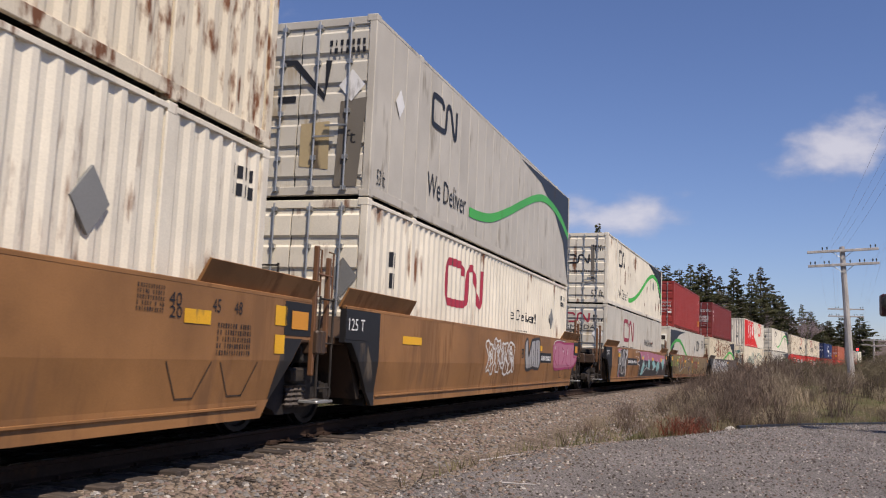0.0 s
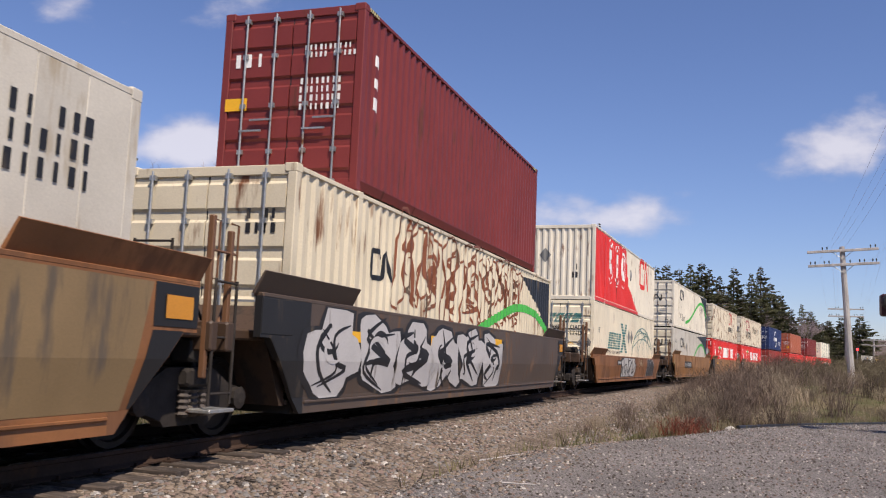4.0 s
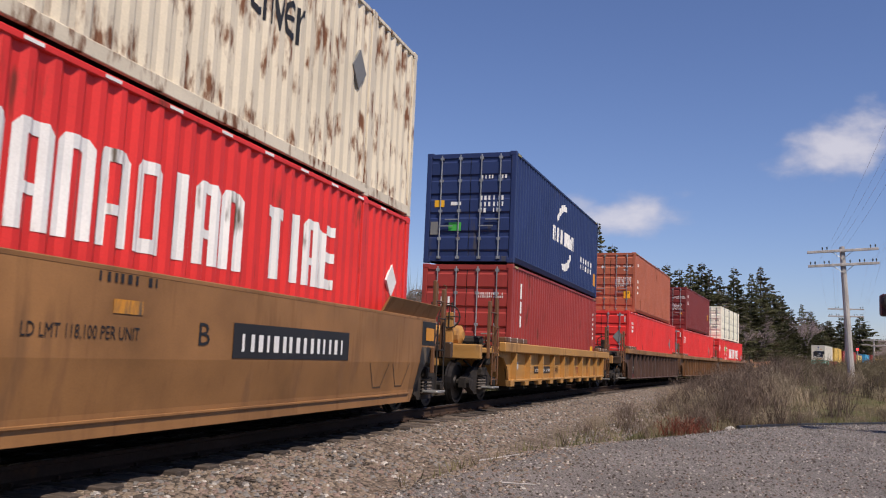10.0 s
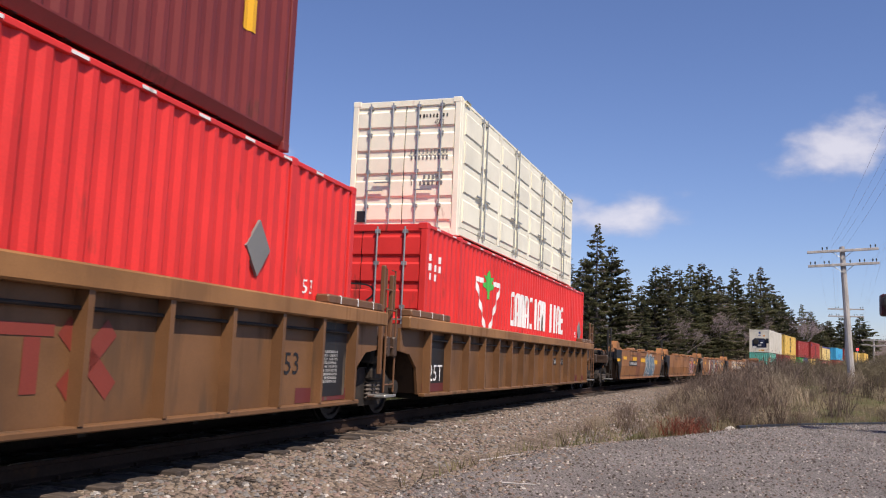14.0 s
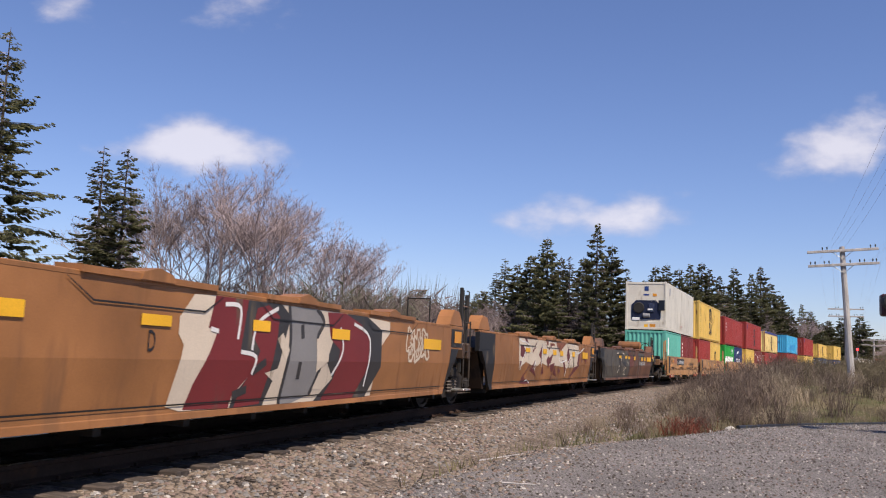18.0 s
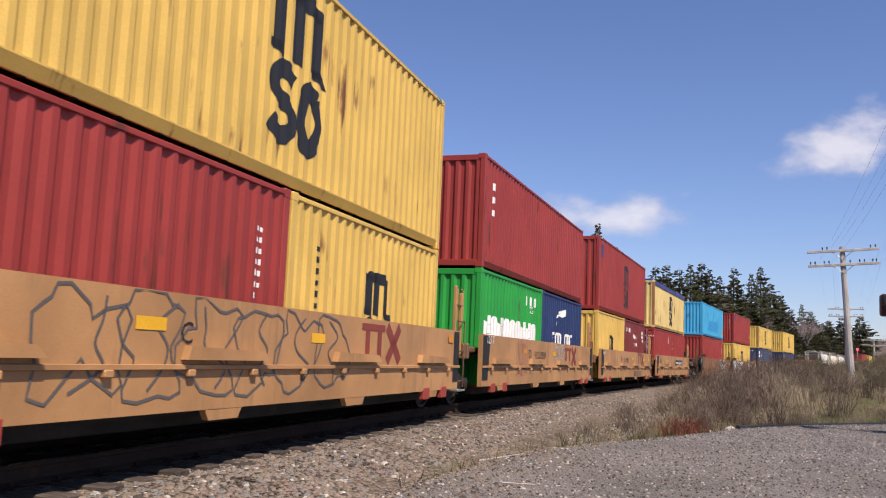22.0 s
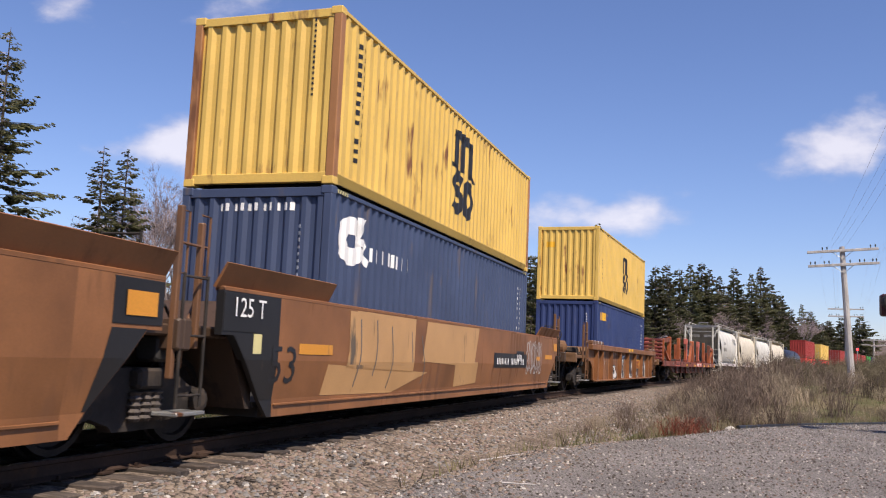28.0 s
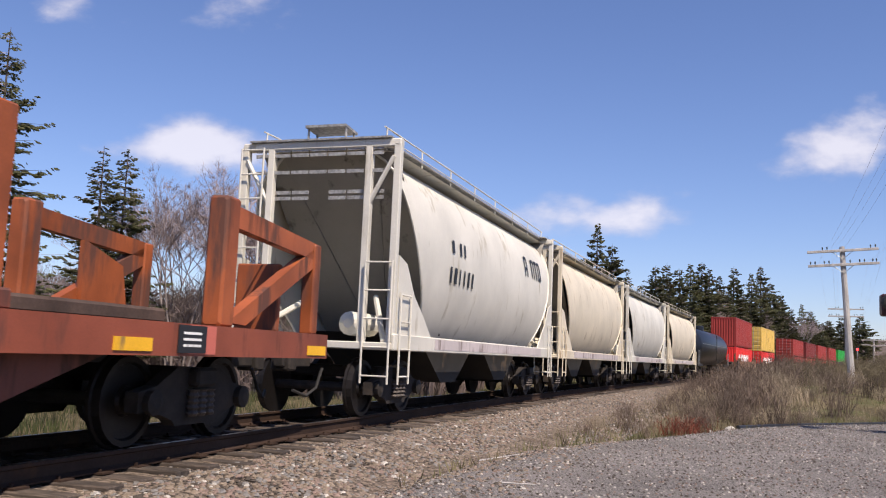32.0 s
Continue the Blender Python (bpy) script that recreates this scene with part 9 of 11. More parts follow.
rect("u19t", -0.14, 2.07, 0.18, 2.16, M_NAVYMARK, end=True)
rect("u19t", 0.24, 0.16, 0.58, 0.37, M_FADEDORANGE, end=True)
rect("u19t", -0.09, 0.14, 0.13, 0.34, M_YELLOWMARK, end=True)
words("u19t", 'NO FORKLIFT', -0.29, 0.31, 0.48, 0.55, M_FADEDRED)
emblem("u20t", 'arch', -0.68, 0.53, 0.75, 2.64, M_INK)
emblem("u20b", 'arch', -0.44, 0.48, 0.61, 1.86, M_INK)
bars("u20b", -2.28, 1.15, -2.08, 2.22, M_INK, 1, 7, vertical=True)
bars("u20a", 2.24, 1.17, 2.48, 2.09, M_WHITE, 2, 6, vertical=True)
bars("u20t", -5.35, 0.53, -5.21, 2.39, M_INK, 1, 9, vertical=True)
bars("u21t", -5.42, 0.93, -5.07, 2.14, M_WHITE, 1, 4, vertical=True)
emblem("u21a", 'letters', -2.66, 0.95, 2.35, 1.57, M_WHITE, seq=("comb", "hoop", "comb", "arch", "bow", "arch", "comb", "comb", "hoop"), heavy=0.36)
bars("u21a", 1.08, 1.99, 2.49, 2.33, M_WHITE, 1, 8)
words("u21a", '22G1', 1.63, 1.84, 2.04, 2.02, M_WHITE)
emblem("u21b", 'horn', -1.1, 1.65, 0.45, 2.24, M_WHITE)
emblem("u21b", 'letters', -1.65, 0.92, 1.62, 1.45, M_WHITE, seq=("bow", "hoop", "arch", "gap", "bow", "bow", "hoop"), heavy=0.2)
emblem("u22t", 'arch', -0.3, 0.47, 0.99, 2.36, M_FADEDBLACK)
rect("u22t", -5.58, 2.13, -5.27, 2.63, M_INKBLUE)
bars("u22t", 0.71, 1.26, 0.76, 2.57, M_WHITE, 1, 11, vertical=True, end=True)
emblem("u22a", 'arch', -0.51, 0.52, 0.4, 1.71, M_INK)
bars("u22b", -2.34, 2.0, -1.36, 2.26, M_WHITE, 1, 8)
bars("u22b", 1.97, 1.64, 2.57, 2.2, M_WHITE, 3, 3)
emblem("u22b", 'star', -0.46, 1.72, -0.18, 2.0, M_WHITE)
emblem("u22b", 'star', -0.16, 1.7, 0.12, 1.98, M_WHITE)
emblem("u22b", 'star', 0.2, 1.69, 0.48, 1.97, M_WHITE)
emblem("u22b", 'star', 0.57, 1.67, 0.85, 1.95, M_WHITE)
emblem("u22b", 'star', -0.33, 1.37, -0.05, 1.65, M_WHITE)
emblem("u22b", 'star', 0.04, 1.36, 0.32, 1.64, M_WHITE)
emblem("u22b", 'star', 0.39, 1.35, 0.67, 1.63, M_WHITE)
emblem("u23t", 'arch', -0.56, 0.34, 0.75, 2.11, M_INK)
bars("u23t", -5.25, 0.28, -5.12, 2.08, M_INK, 2, 12, vertical=True)
bars("u23t", 0.91, 0.79, 0.91, 1.97, M_INK, 1, 11, vertical=True, end=True)
bars("u23a", -2.2, 1.4, -1.99, 2.26, M_YELLOWMARK, 1, 3, vertical=True)
bars("u23a", 1.97, 1.83, 2.46, 2.21, M_WHITE, 3, 2)
bars("u23b", -2.23, 1.17, -1.95, 2.08, M_WHITE, 1, 3, vertical=True)
bars("u23a", 0.48, 2.09, 1.23, 2.2, M_WHITE, 1, 7, end=True)
words("u23a", '22G1', 0.78, 1.97, 0.99, 2.06, M_WHITE, end=True)
bars("u23a", 0.38, 1.44, 1.05, 1.83, M_WHITE, 6, 2, end=True)
rect("u23t", 0.19, 1.02, 0.42, 1.38, M_SOOT, end=True)
rect("u24t", 5.52, 0.57, 5.87, 0.97, M_FADEDORANGE)
rect("u24t", 5.49, 0.3, 5.85, 0.6, M_FADEDORANGE)
rect("u24t", -0.86, 1.78, -0.46, 2.24, M_FADEDORANGE, end=True)
bars("u24b", 5.25, 1.31, 5.58, 2.54, M_WHITE, 2, 8, vertical=True)
rect("u24b", 4.98, 1.75, 5.14, 1.93, M_YELLOWMARK)
bars("u24t", 5.32, 1.04, 5.43, 1.65, M_WHITE, 1, 3, vertical=True)
patch("u24t", [(-2.73, 1.27), (3.15, 1.41), (2.53, 0.49), (-3.21, 0.48)], M_DEEPSKY)
rect("u25t", -5.41, 2.19, -4.97, 2.73, M_INKBLUE)
rect("u25t", -0.9, 2.26, -0.61, 2.59, M_YELLOWMARK, end=True)
rect("u25t", -0.1, 1.9, 0.08, 2.09, M_YELLOWMARK, end=True)
bars("u25t", 0.74, 1.27, 0.81, 2.6, M_WHITE, 1, 11, vertical=True, end=True)
rect("u25t", 5.34, 0.72, 5.69, 1.12, M_YELLOWMARK)
emblem("u25b", 'arch', -0.93, 0.42, 0.68, 2.22, M_INK)
bars("u25b", -5.64, 1.23, -5.21, 2.35, M_INK, 2, 9, vertical=True)
rect("u25b", -1.02, 2.08, -0.7, 2.3, M_YELLOWMARK, end=True)
bars("u25b", 0.68, 1.62, 0.75, 2.7, M_INK, 1, 11, vertical=True, end=True)
emblem("u26t", 'arch', -0.61, 0.56, 0.78, 2.24, M_INK)
bars("u26t", -5.41, 0.44, -5.07, 2.33, M_INK, 2, 13, vertical=True)
bars("u26t", 0.77, 1.2, 0.84, 2.46, M_INK, 1, 11, vertical=True, end=True)
emblem("u26b", 'blob', -5.79, 1.92, -4.59, 2.6, M_WHITE)
bars("u26b", -4.63, 1.95, -2.83, 2.25, M_WHITE, 1, 6)
bars("u26b", -0.72, 2.53, 0.67, 2.69, M_WHITE, 1, 6, end=True)
bars("u26b", 0.69, 1.6, 0.78, 2.48, M_WHITE, 1, 8, vertical=True, end=True)
bars("u26b", 5.1, 1.32, 5.46, 2.47, M_WHITE, 2, 9, vertical=True)
rect("u26b", 5.39, 1.77, 5.47, 1.93, M_YELLOWMARK)
rect("u26b", 5.36, 1.48, 5.48, 1.67, M_WHITE)
emblem("u27t", 'arch', -0.39, 0.79, 0.86, 2.35, M_INK)
bars("u27t", -5.29, 0.61, -5.17, 2.44, M_INK, 1, 11, vertical=True)
rect("u27t", -0.88, 2.07, -0.52, 2.29, M_YELLOWMARK, end=True)
bars("u27b", -5.54, 2.14, -3.88, 2.58, M_YELLOWMARK, 1, 5)
bars("u27b", 0.75, 1.39, 0.84, 2.46, M_WHITE, 1, 9, vertical=True, end=True)
bars("u27b", 5.16, 1.29, 5.45, 2.54, M_WHITE, 2, 8, vertical=True)
spray("u24", [[(1.73, 1.54), (1.93, 1.64), (2.67, 1.64), (3.19, 1.64), (4.06, 1.64), (5.42, 1.64), (5.52, 1.39), (5.44, 0.86), (4.9, 0.89), (5.01, 0.65), (4.88, 0.41), (3.78, 0.41), (2.64, 0.41), (1.88, 0.41)]], G_CREAM, 0.0046)
spray("u24", [[(1.75, 1.38), (1.96, 1.61), (2.28, 1.64), (2.13, 0.96), (1.99, 0.77), (2.32, 1.15), (2.53, 1.23), (2.57, 0.66), (2.79, 1.06), (2.61, 1.59), (2.82, 1.57), (3.01, 0.97), (2.95, 0.65), (2.63, 0.5), (2.54, 0.42), (2.36, 0.41), (2.3, 0.83), (2.11, 0.5), (1.97, 0.49), (1.86, 0.56)], [(2.9, 1.55), (3.19, 1.64), (3.78, 1.63), (3.86, 1.35), (3.59, 1.08), (3.97, 0.88), (4.11, 0.56), (3.95, 0.41), (3.57, 0.58), (3.56, 0.41), (3.16, 0.43), (3.17, 0.88), (3.34, 1.07), (2.9, 1.25)], [(3.98, 1.62), (4.23, 1.48), (4.29, 1.43), (4.76, 1.43), (4.81, 1.52), (5.39, 1.64), (5.49, 1.38), (5.42, 1.01), (5.12, 1.36), (4.81, 1.12), (4.81, 0.83), (4.94, 0.6), (4.8, 0.41), (4.43, 0.41), (4.42, 1.05), (4.04, 1.09), (3.87, 1.3)]], G_BLACK, 0.006)
spray("u24", [[(3.35, 1.29), (3.49, 1.3), (3.47, 1.08), (3.39, 1.07)], [(3.45, 0.88), (3.65, 0.93), (3.73, 0.85), (3.56, 0.78)], [(4.31, 1.4), (4.71, 1.41), (4.76, 1.46), (4.23, 1.49)]], G_CREAM, 0.0075)
spray("u24", [[(2.31, 1.52), (2.46, 1.51), (2.44, 1.29), (2.36, 1.3)], [(4.2, 0.96), (4.36, 0.88), (4.38, 0.41), (4.23, 0.41)], [(3.51, 0.75), (3.61, 0.8), (3.58, 0.63)]], C_BROWN, 0.0078)
spray_lines("u24", [[(3.97, 0.57), (3.9, 0.78), (4.16, 0.94), (4.31, 0.88)], [(5.52, 1.2), (5.48, 1.01)]], 0.04, G_CREAM, 0.009)
spray_lines("u24", [[(5.54, 1.04), (5.56, 1.2), (5.72, 1.14), (5.61, 1.03)], [(5.78, 1.21), (5.85, 1.05), (5.94, 1.2)], [(5.99, 1.19), (6.14, 1.21), (6.01, 1.05), (6.19, 1.06)], [(5.3, 0.5), (5.46, 0.7), (5.58, 0.76)], [(5.41, 0.58), (5.67, 0.58)]], 0.03, G_LIGHT, 0.009)
rect("u24", 8.18, 1.18, 8.72, 1.35, M_YELLOWMARK)
rect("u24", 4.64, 0.99, 5.09, 1.12, M_FADEDORANGE, lift=0.018)
rect("u24", 1.9, 1.41, 2.54, 1.68, M_FADEDORANGE, lift=0.018)
spray("u25", [[(-8.55, 1.64), (-7.14, 1.64), (-5.85, 1.64), (-5.57, 1.39), (-5.64, 1.01), (-5.8, 0.41), (-7.24, 0.42), (-8.47, 0.51), (-8.48, 1.05)]], G_CHAR, 0.0046)
spray("u25", [[(-8.38, 1.06), (-8.08, 1.21), (-7.84, 1.2), (-7.72, 0.88), (-7.73, 0.63), (-8.1, 0.59), (-8.33, 0.69), (-8.25, 0.87)], [(-7.59, 1.59), (-7.04, 1.63), (-7.09, 1.31), (-6.92, 1.1), (-7.09, 0.61), (-7.43, 0.52), (-7.56, 0.88), (-7.48, 1.19)], [(-6.14, 1.6), (-5.87, 1.64), (-5.88, 1.38), (-5.61, 1.27), (-5.72, 1.14), (-6.08, 1.14), (-6.28, 1.36)], [(-4.69, 1.58), (-4.3, 1.57), (-4.42, 1.04), (-4.04, 0.9), (-4.37, 0.41), (-4.89, 0.41), (-4.67, 0.89)], [(-3.58, 1.59), (-2.65, 1.63), (-2.65, 0.91), (-2.88, 0.41), (-3.54, 0.41), (-3.41, 0.9)]], G_WHITE, 0.0066)
spray("u25", [[(-7.94, 1.62), (-7.68, 1.64), (-7.64, 1.13), (-7.55, 1.08), (-7.36, 0.62), (-7.6, 0.58), (-7.72, 0.83), (-7.87, 1.27)], [(-6.99, 1.64), (-6.74, 1.64), (-6.48, 1.64), (-6.37, 1.35), (-6.56, 1.05), (-6.32, 0.83), (-6.04, 0.41), (-6.48, 0.42), (-6.84, 0.47), (-7.03, 0.88), (-6.83, 1.16)], [(-5.58, 1.52), (-4.84, 1.64), (-4.86, 1.23), (-5.2, 1.15), (-4.84, 1.06), (-5.16, 0.83), (-4.73, 0.76), (-5.03, 0.41), (-5.92, 0.41), (-5.62, 0.83)], [(-4.26, 1.57), (-3.65, 1.59), (-3.52, 0.9), (-3.63, 0.41), (-4.21, 0.41), (-4.08, 0.9)], [(-2.54, 1.62), (-1.75, 1.6), (-1.75, 1.25), (-2.21, 1.24), (-1.61, 0.91), (-1.77, 0.41), (-2.78, 0.41), (-2.51, 0.91), (-2.76, 1.22)]], G_WHITE, 0.0078)
spray_lines("u25", [[(-8.38, 1.06), (-8.08, 1.21), (-7.84, 1.2), (-7.72, 0.88), (-7.73, 0.63), (-8.1, 0.59), (-8.33, 0.69), (-8.25, 0.87), (-8.38, 1.06)], [(-7.94, 1.62), (-7.68, 1.64), (-7.64, 1.13), (-7.55, 1.08), (-7.36, 0.62), (-7.6, 0.58), (-7.72, 0.83), (-7.87, 1.27), (-7.94, 1.62)], [(-7.59, 1.59), (-7.04, 1.63), (-7.09, 1.31), (-6.92, 1.1), (-7.09, 0.61), (-7.43, 0.52), (-7.56, 0.88), (-7.48, 1.19), (-7.59, 1.59)], [(-6.99, 1.64), (-6.74, 1.64), (-6.48, 1.64), (-6.37, 1.35), (-6.56, 1.05), (-6.32, 0.83), (-6.04, 0.41), (-6.48, 0.42), (-6.84, 0.47), (-7.03, 0.88), (-6.83, 1.16), (-6.99, 1.64)], [(-6.14, 1.6), (-5.87, 1.64), (-5.88, 1.38), (-5.61, 1.27), (-5.72, 1.14), (-6.08, 1.14), (-6.28, 1.36), (-6.14, 1.6)]], 0.05, G_BLACK, 0.0092)
spray_lines("u25", [[(-5.58, 1.52), (-4.84, 1.64), (-4.86, 1.23), (-5.2, 1.15), (-4.84, 1.06), (-5.16, 0.83), (-4.73, 0.76), (-5.03, 0.41), (-5.92, 0.41), (-5.62, 0.83), (-5.58, 1.52)], [(-4.69, 1.58), (-4.3, 1.57), (-4.42, 1.04), (-4.04, 0.9), (-4.37, 0.41), (-4.89, 0.41), (-4.67, 0.89), (-4.69, 1.58)], [(-4.26, 1.57), (-3.65, 1.59), (-3.52, 0.9), (-3.63, 0.41), (-4.21, 0.41), (-4.08, 0.9), (-4.26, 1.57)], [(-3.58, 1.59), (-2.65, 1.63), (-2.65, 0.91), (-2.88, 0.41), (-3.54, 0.41), (-3.41, 0.9), (-3.58, 1.59)], [(-2.54, 1.62), (-1.75, 1.6), (-1.75, 1.25), (-2.21, 1.24), (-1.61, 0.91), (-1.77, 0.41), (-2.78, 0.41), (-2.51, 0.91), (-2.76, 1.22), (-2.54, 1.62)]], 0.05, G_BLACK, 0.0092)
spray_lines("u25", [[(-8.14, 0.87), (-8.09, 1.02), (-7.96, 1), (-7.97, 0.88), (-8.08, 0.87), (-8.06, 0.95)], [(-7.16, 0.77), (-7.13, 0.93), (-6.99, 0.94), (-7, 0.8), (-7.1, 0.82)], [(-7.85, 1.27), (-7.62, 1.36)], [(-7.39, 1.56), (-7.26, 1.25), (-7.36, 1.04)], [(-3.59, 1.43), (-3.38, 1.51), (-3.14, 0.83)], [(-3.14, 1.53), (-2.94, 0.51)], [(-4.48, 1.17), (-4.82, 0.89)], [(-2.44, 0.91), (-2.1, 0.81), (-2.31, 0.73)]], 0.05, G_BLACK, 0.0105)
spray("u25", [[(-6.89, 0.85), (-6.38, 0.86), (-6.45, 0.6), (-6.93, 0.64)]], C_BROWN, 0.012)
spray_lines("u25", [[(-8.1, 1.64), (-7.92, 1.64), (-7.5, 1.64), (-7.15, 1.64), (-6.86, 1.64), (-6.21, 1.64)], [(-8.42, 0.65), (-8.4, 0.96), (-8.15, 1.25), (-8.07, 1.45)], [(-5.8, 0.41), (-5.56, 0.58), (-5.56, 1.14), (-5.96, 1.56)]], 0.05, G_STEELBLUE, 0.0056)
spray_lines("u25", [[(-8.92, 1.32), (-8.88, 1.24), (-8.83, 1.31), (-8.79, 1.24)], [(-8.76, 1.29), (-8.71, 1.34), (-8.73, 1.25)], [(-8.67, 1.27), (-8.61, 1.32), (-8.57, 1.26)]], 0.03, G_LIGHT, 0.02)
emblem("u25", 'tbars', -0.88, 0.78, 1.02, 1.36, M_DULLRED)
graffiti("u25", 2.27, 0.6, 4.87, 1.55, (G_WHITE, G_ROSE,), 43, 4)
words("u25", '125 T', -8.98, 1.36, -8.42, 1.56, M_WHITE, lift=0.016)
rect("u25", -7.04, 0.99, -6.48, 1.24, M_FADEDORANGE, lift=0.018)
rect("u25", -4.66, 1.0, -4.12, 1.2, M_FADEDORANGE, lift=0.018)
rect("u25", -2.01, 1.01, -1.58, 1.16, M_FADEDORANGE, lift=0.018)
patch("u26", [(-5.64, 1.64), (-3.22, 1.67), (-3.23, 0.73), (-5.93, 0.81)], G_TANPATCH)
patch("u26", [(-6.49, 0.86), (-2.5, 0.73), (-4.12, 0.43), (-6.61, 0.46)], G_TANPATCH)
patch("u26", [(-2.62, 1.6), (0.63, 1.64), (0.32, 0.82), (-2.83, 0.92)], G_TANPATCH)
patch("u26", [(-5.88, 1.60), (-3.58, 1.56), (-3.57, 0.84), (-5.84, 0.86)], G_TANPATCH, lift=0.0046)
patch("u26", [(-0.95, 0.93), (0.6, 0.92), (0.6, 0.5), (-0.89, 0.45)], G_TANPATCH, lift=0.0046)
spray_lines("u26", [[(-5.5, 1.5), (-5.45, 1.0), (-5.6, 0.55)], [(-4.9, 1.52), (-4.85, 1.1), (-4.95, 0.7)], [(-4.3, 1.45), (-4.2, 0.9), (-4.35, 0.5)], [(-3.4, 1.4), (-3.3, 0.9)], [(-2.9, 1.35), (-2.7, 0.8), (-2.8, 0.55)]], 0.035, G_GREYLINE, 0.0062)
words("u26", '53', -8.02, 0.63, -7.4, 1.07, M_INK)
rect("u26", -7.34, 0.98, -6.4, 1.11, M_FADEDORANGE)
rect("u26", 1.87, 0.81, 5.08, 1.14, M_INK)
bars("u26", 2.1, 0.86, 4.79, 1.06, M_WHITE, 1, 8, lift=0.012)
words("u26", '125 T', -8.86, 1.36, -8.22, 1.57, M_WHITE, lift=0.016)
rect("u26", -8.44, 0.97, -8.26, 1.19, M_PALEMARK)
graffiti_line("u26", 5.03, 0.66, 6.88, 1.49, G_LIGHT, 45, 6)
rect("u26", 3.95, 0.89, 4.75, 1.21, M_INK)
bars("u26", 3.99, 0.94, 4.69, 1.16, M_WHITE, 1, 5, lift=0.012)
rect("u26", 7.36, 1.04, 8.32, 1.16, M_FADEDORANGE)
rect("u26", 6.23, 1.0, 6.66, 1.1, M_FADEDORANGE)
spray("u27", [[(-1.67, 1.23), (-1.12, 1.29), (-0.48, 1.35), (-0.91, 0.78), (-0.59, 0.53), (-0.69, 0.37), (-1.27, 0.37), (-1.79, 0.38)], [(0.44, 1.24), (1.26, 1.28), (1.49, 0.88), (1.33, 0.64), (1.66, 0.45), (1.54, 0.37), (0.4, 0.37)], [(2.62, 0.75), (3.34, 0.82), (3.24, 0.37), (2.63, 0.37)], [(4.45, 1.22), (5.17, 1.24), (5.63, 0.82), (5.58, 0.37), (4.25, 0.37)]], G_WHITE, 0.005)
spray("u27", [[(-1.41, 1.32), (-1.13, 1.36), (-1.1, 0.87), (-0.79, 1.26), (-0.54, 1.32), (-0.97, 0.77), (-0.69, 0.52), (-0.78, 0.38), (-1.03, 0.38), (-1.26, 0.72), (-1.36, 0.37), (-1.58, 0.39), (-1.41, 0.96)], [(0.51, 1.3), (1.2, 1.31), (1.36, 1.13), (1.23, 0.82), (1.55, 0.45), (1.44, 0.37), (1.09, 0.44), (0.95, 0.59), (0.77, 0.37), (0.51, 0.37), (0.74, 0.97), (0.5, 1)], [(2.77, 0.75), (3.34, 0.78), (3.25, 0.46), (2.87, 0.37), (2.98, 0.54)], [(4.56, 1.34), (5.09, 1.32), (5.25, 0.97), (5.51, 0.65), (5.43, 0.37), (4.36, 0.42), (4.94, 0.49), (4.99, 0.9), (4.54, 1.04)]], G_CHAR, 0.0065)
rect("u27", 2.03, 0.79, 3.61, 1.2, M_FADEDORANGE, lift=0.03)
emblem("u27", 'tbars', 2.34, 0.83, 3.35, 1.12, M_DULLRED, lift=0.036)
rect("u27", -0.48, 1.51, -0.0, 1.67, M_YELLOWMARK)
rect("u27", 0.27, 1.53, 0.75, 1.66, M_YELLOWMARK)
bars("u27", -5.87, 0.92, -5.08, 1.07, M_LIGHT, 1, 4)
graffiti("u27", -4.02, 0.31, -2.66, 0.89, (G_WHITE, G_BLACK,), 50, 1, deep=True)
for key in ("t0b", "t1b"):
    emblem(key, 'letters', -4.4, 0.9, 3.2, 1.9, M_WHITE, seq=("hoop", "comb", "bow", "arch", "hoop", "comb"), heavy=0.3)
bars("h0", -3.42, 2.92, -2.45, 3.26, M_INK, 1, 4)
bars("h0", -3.56, 2.34, -1.86, 2.76, M_INK, 1, 6)
emblem("h0", 'letters', 2.6, 3.12, 4.5, 3.62, M_INK, seq=("arch", "gap", "hoop", "tee", "bow"), heavy=0.22)

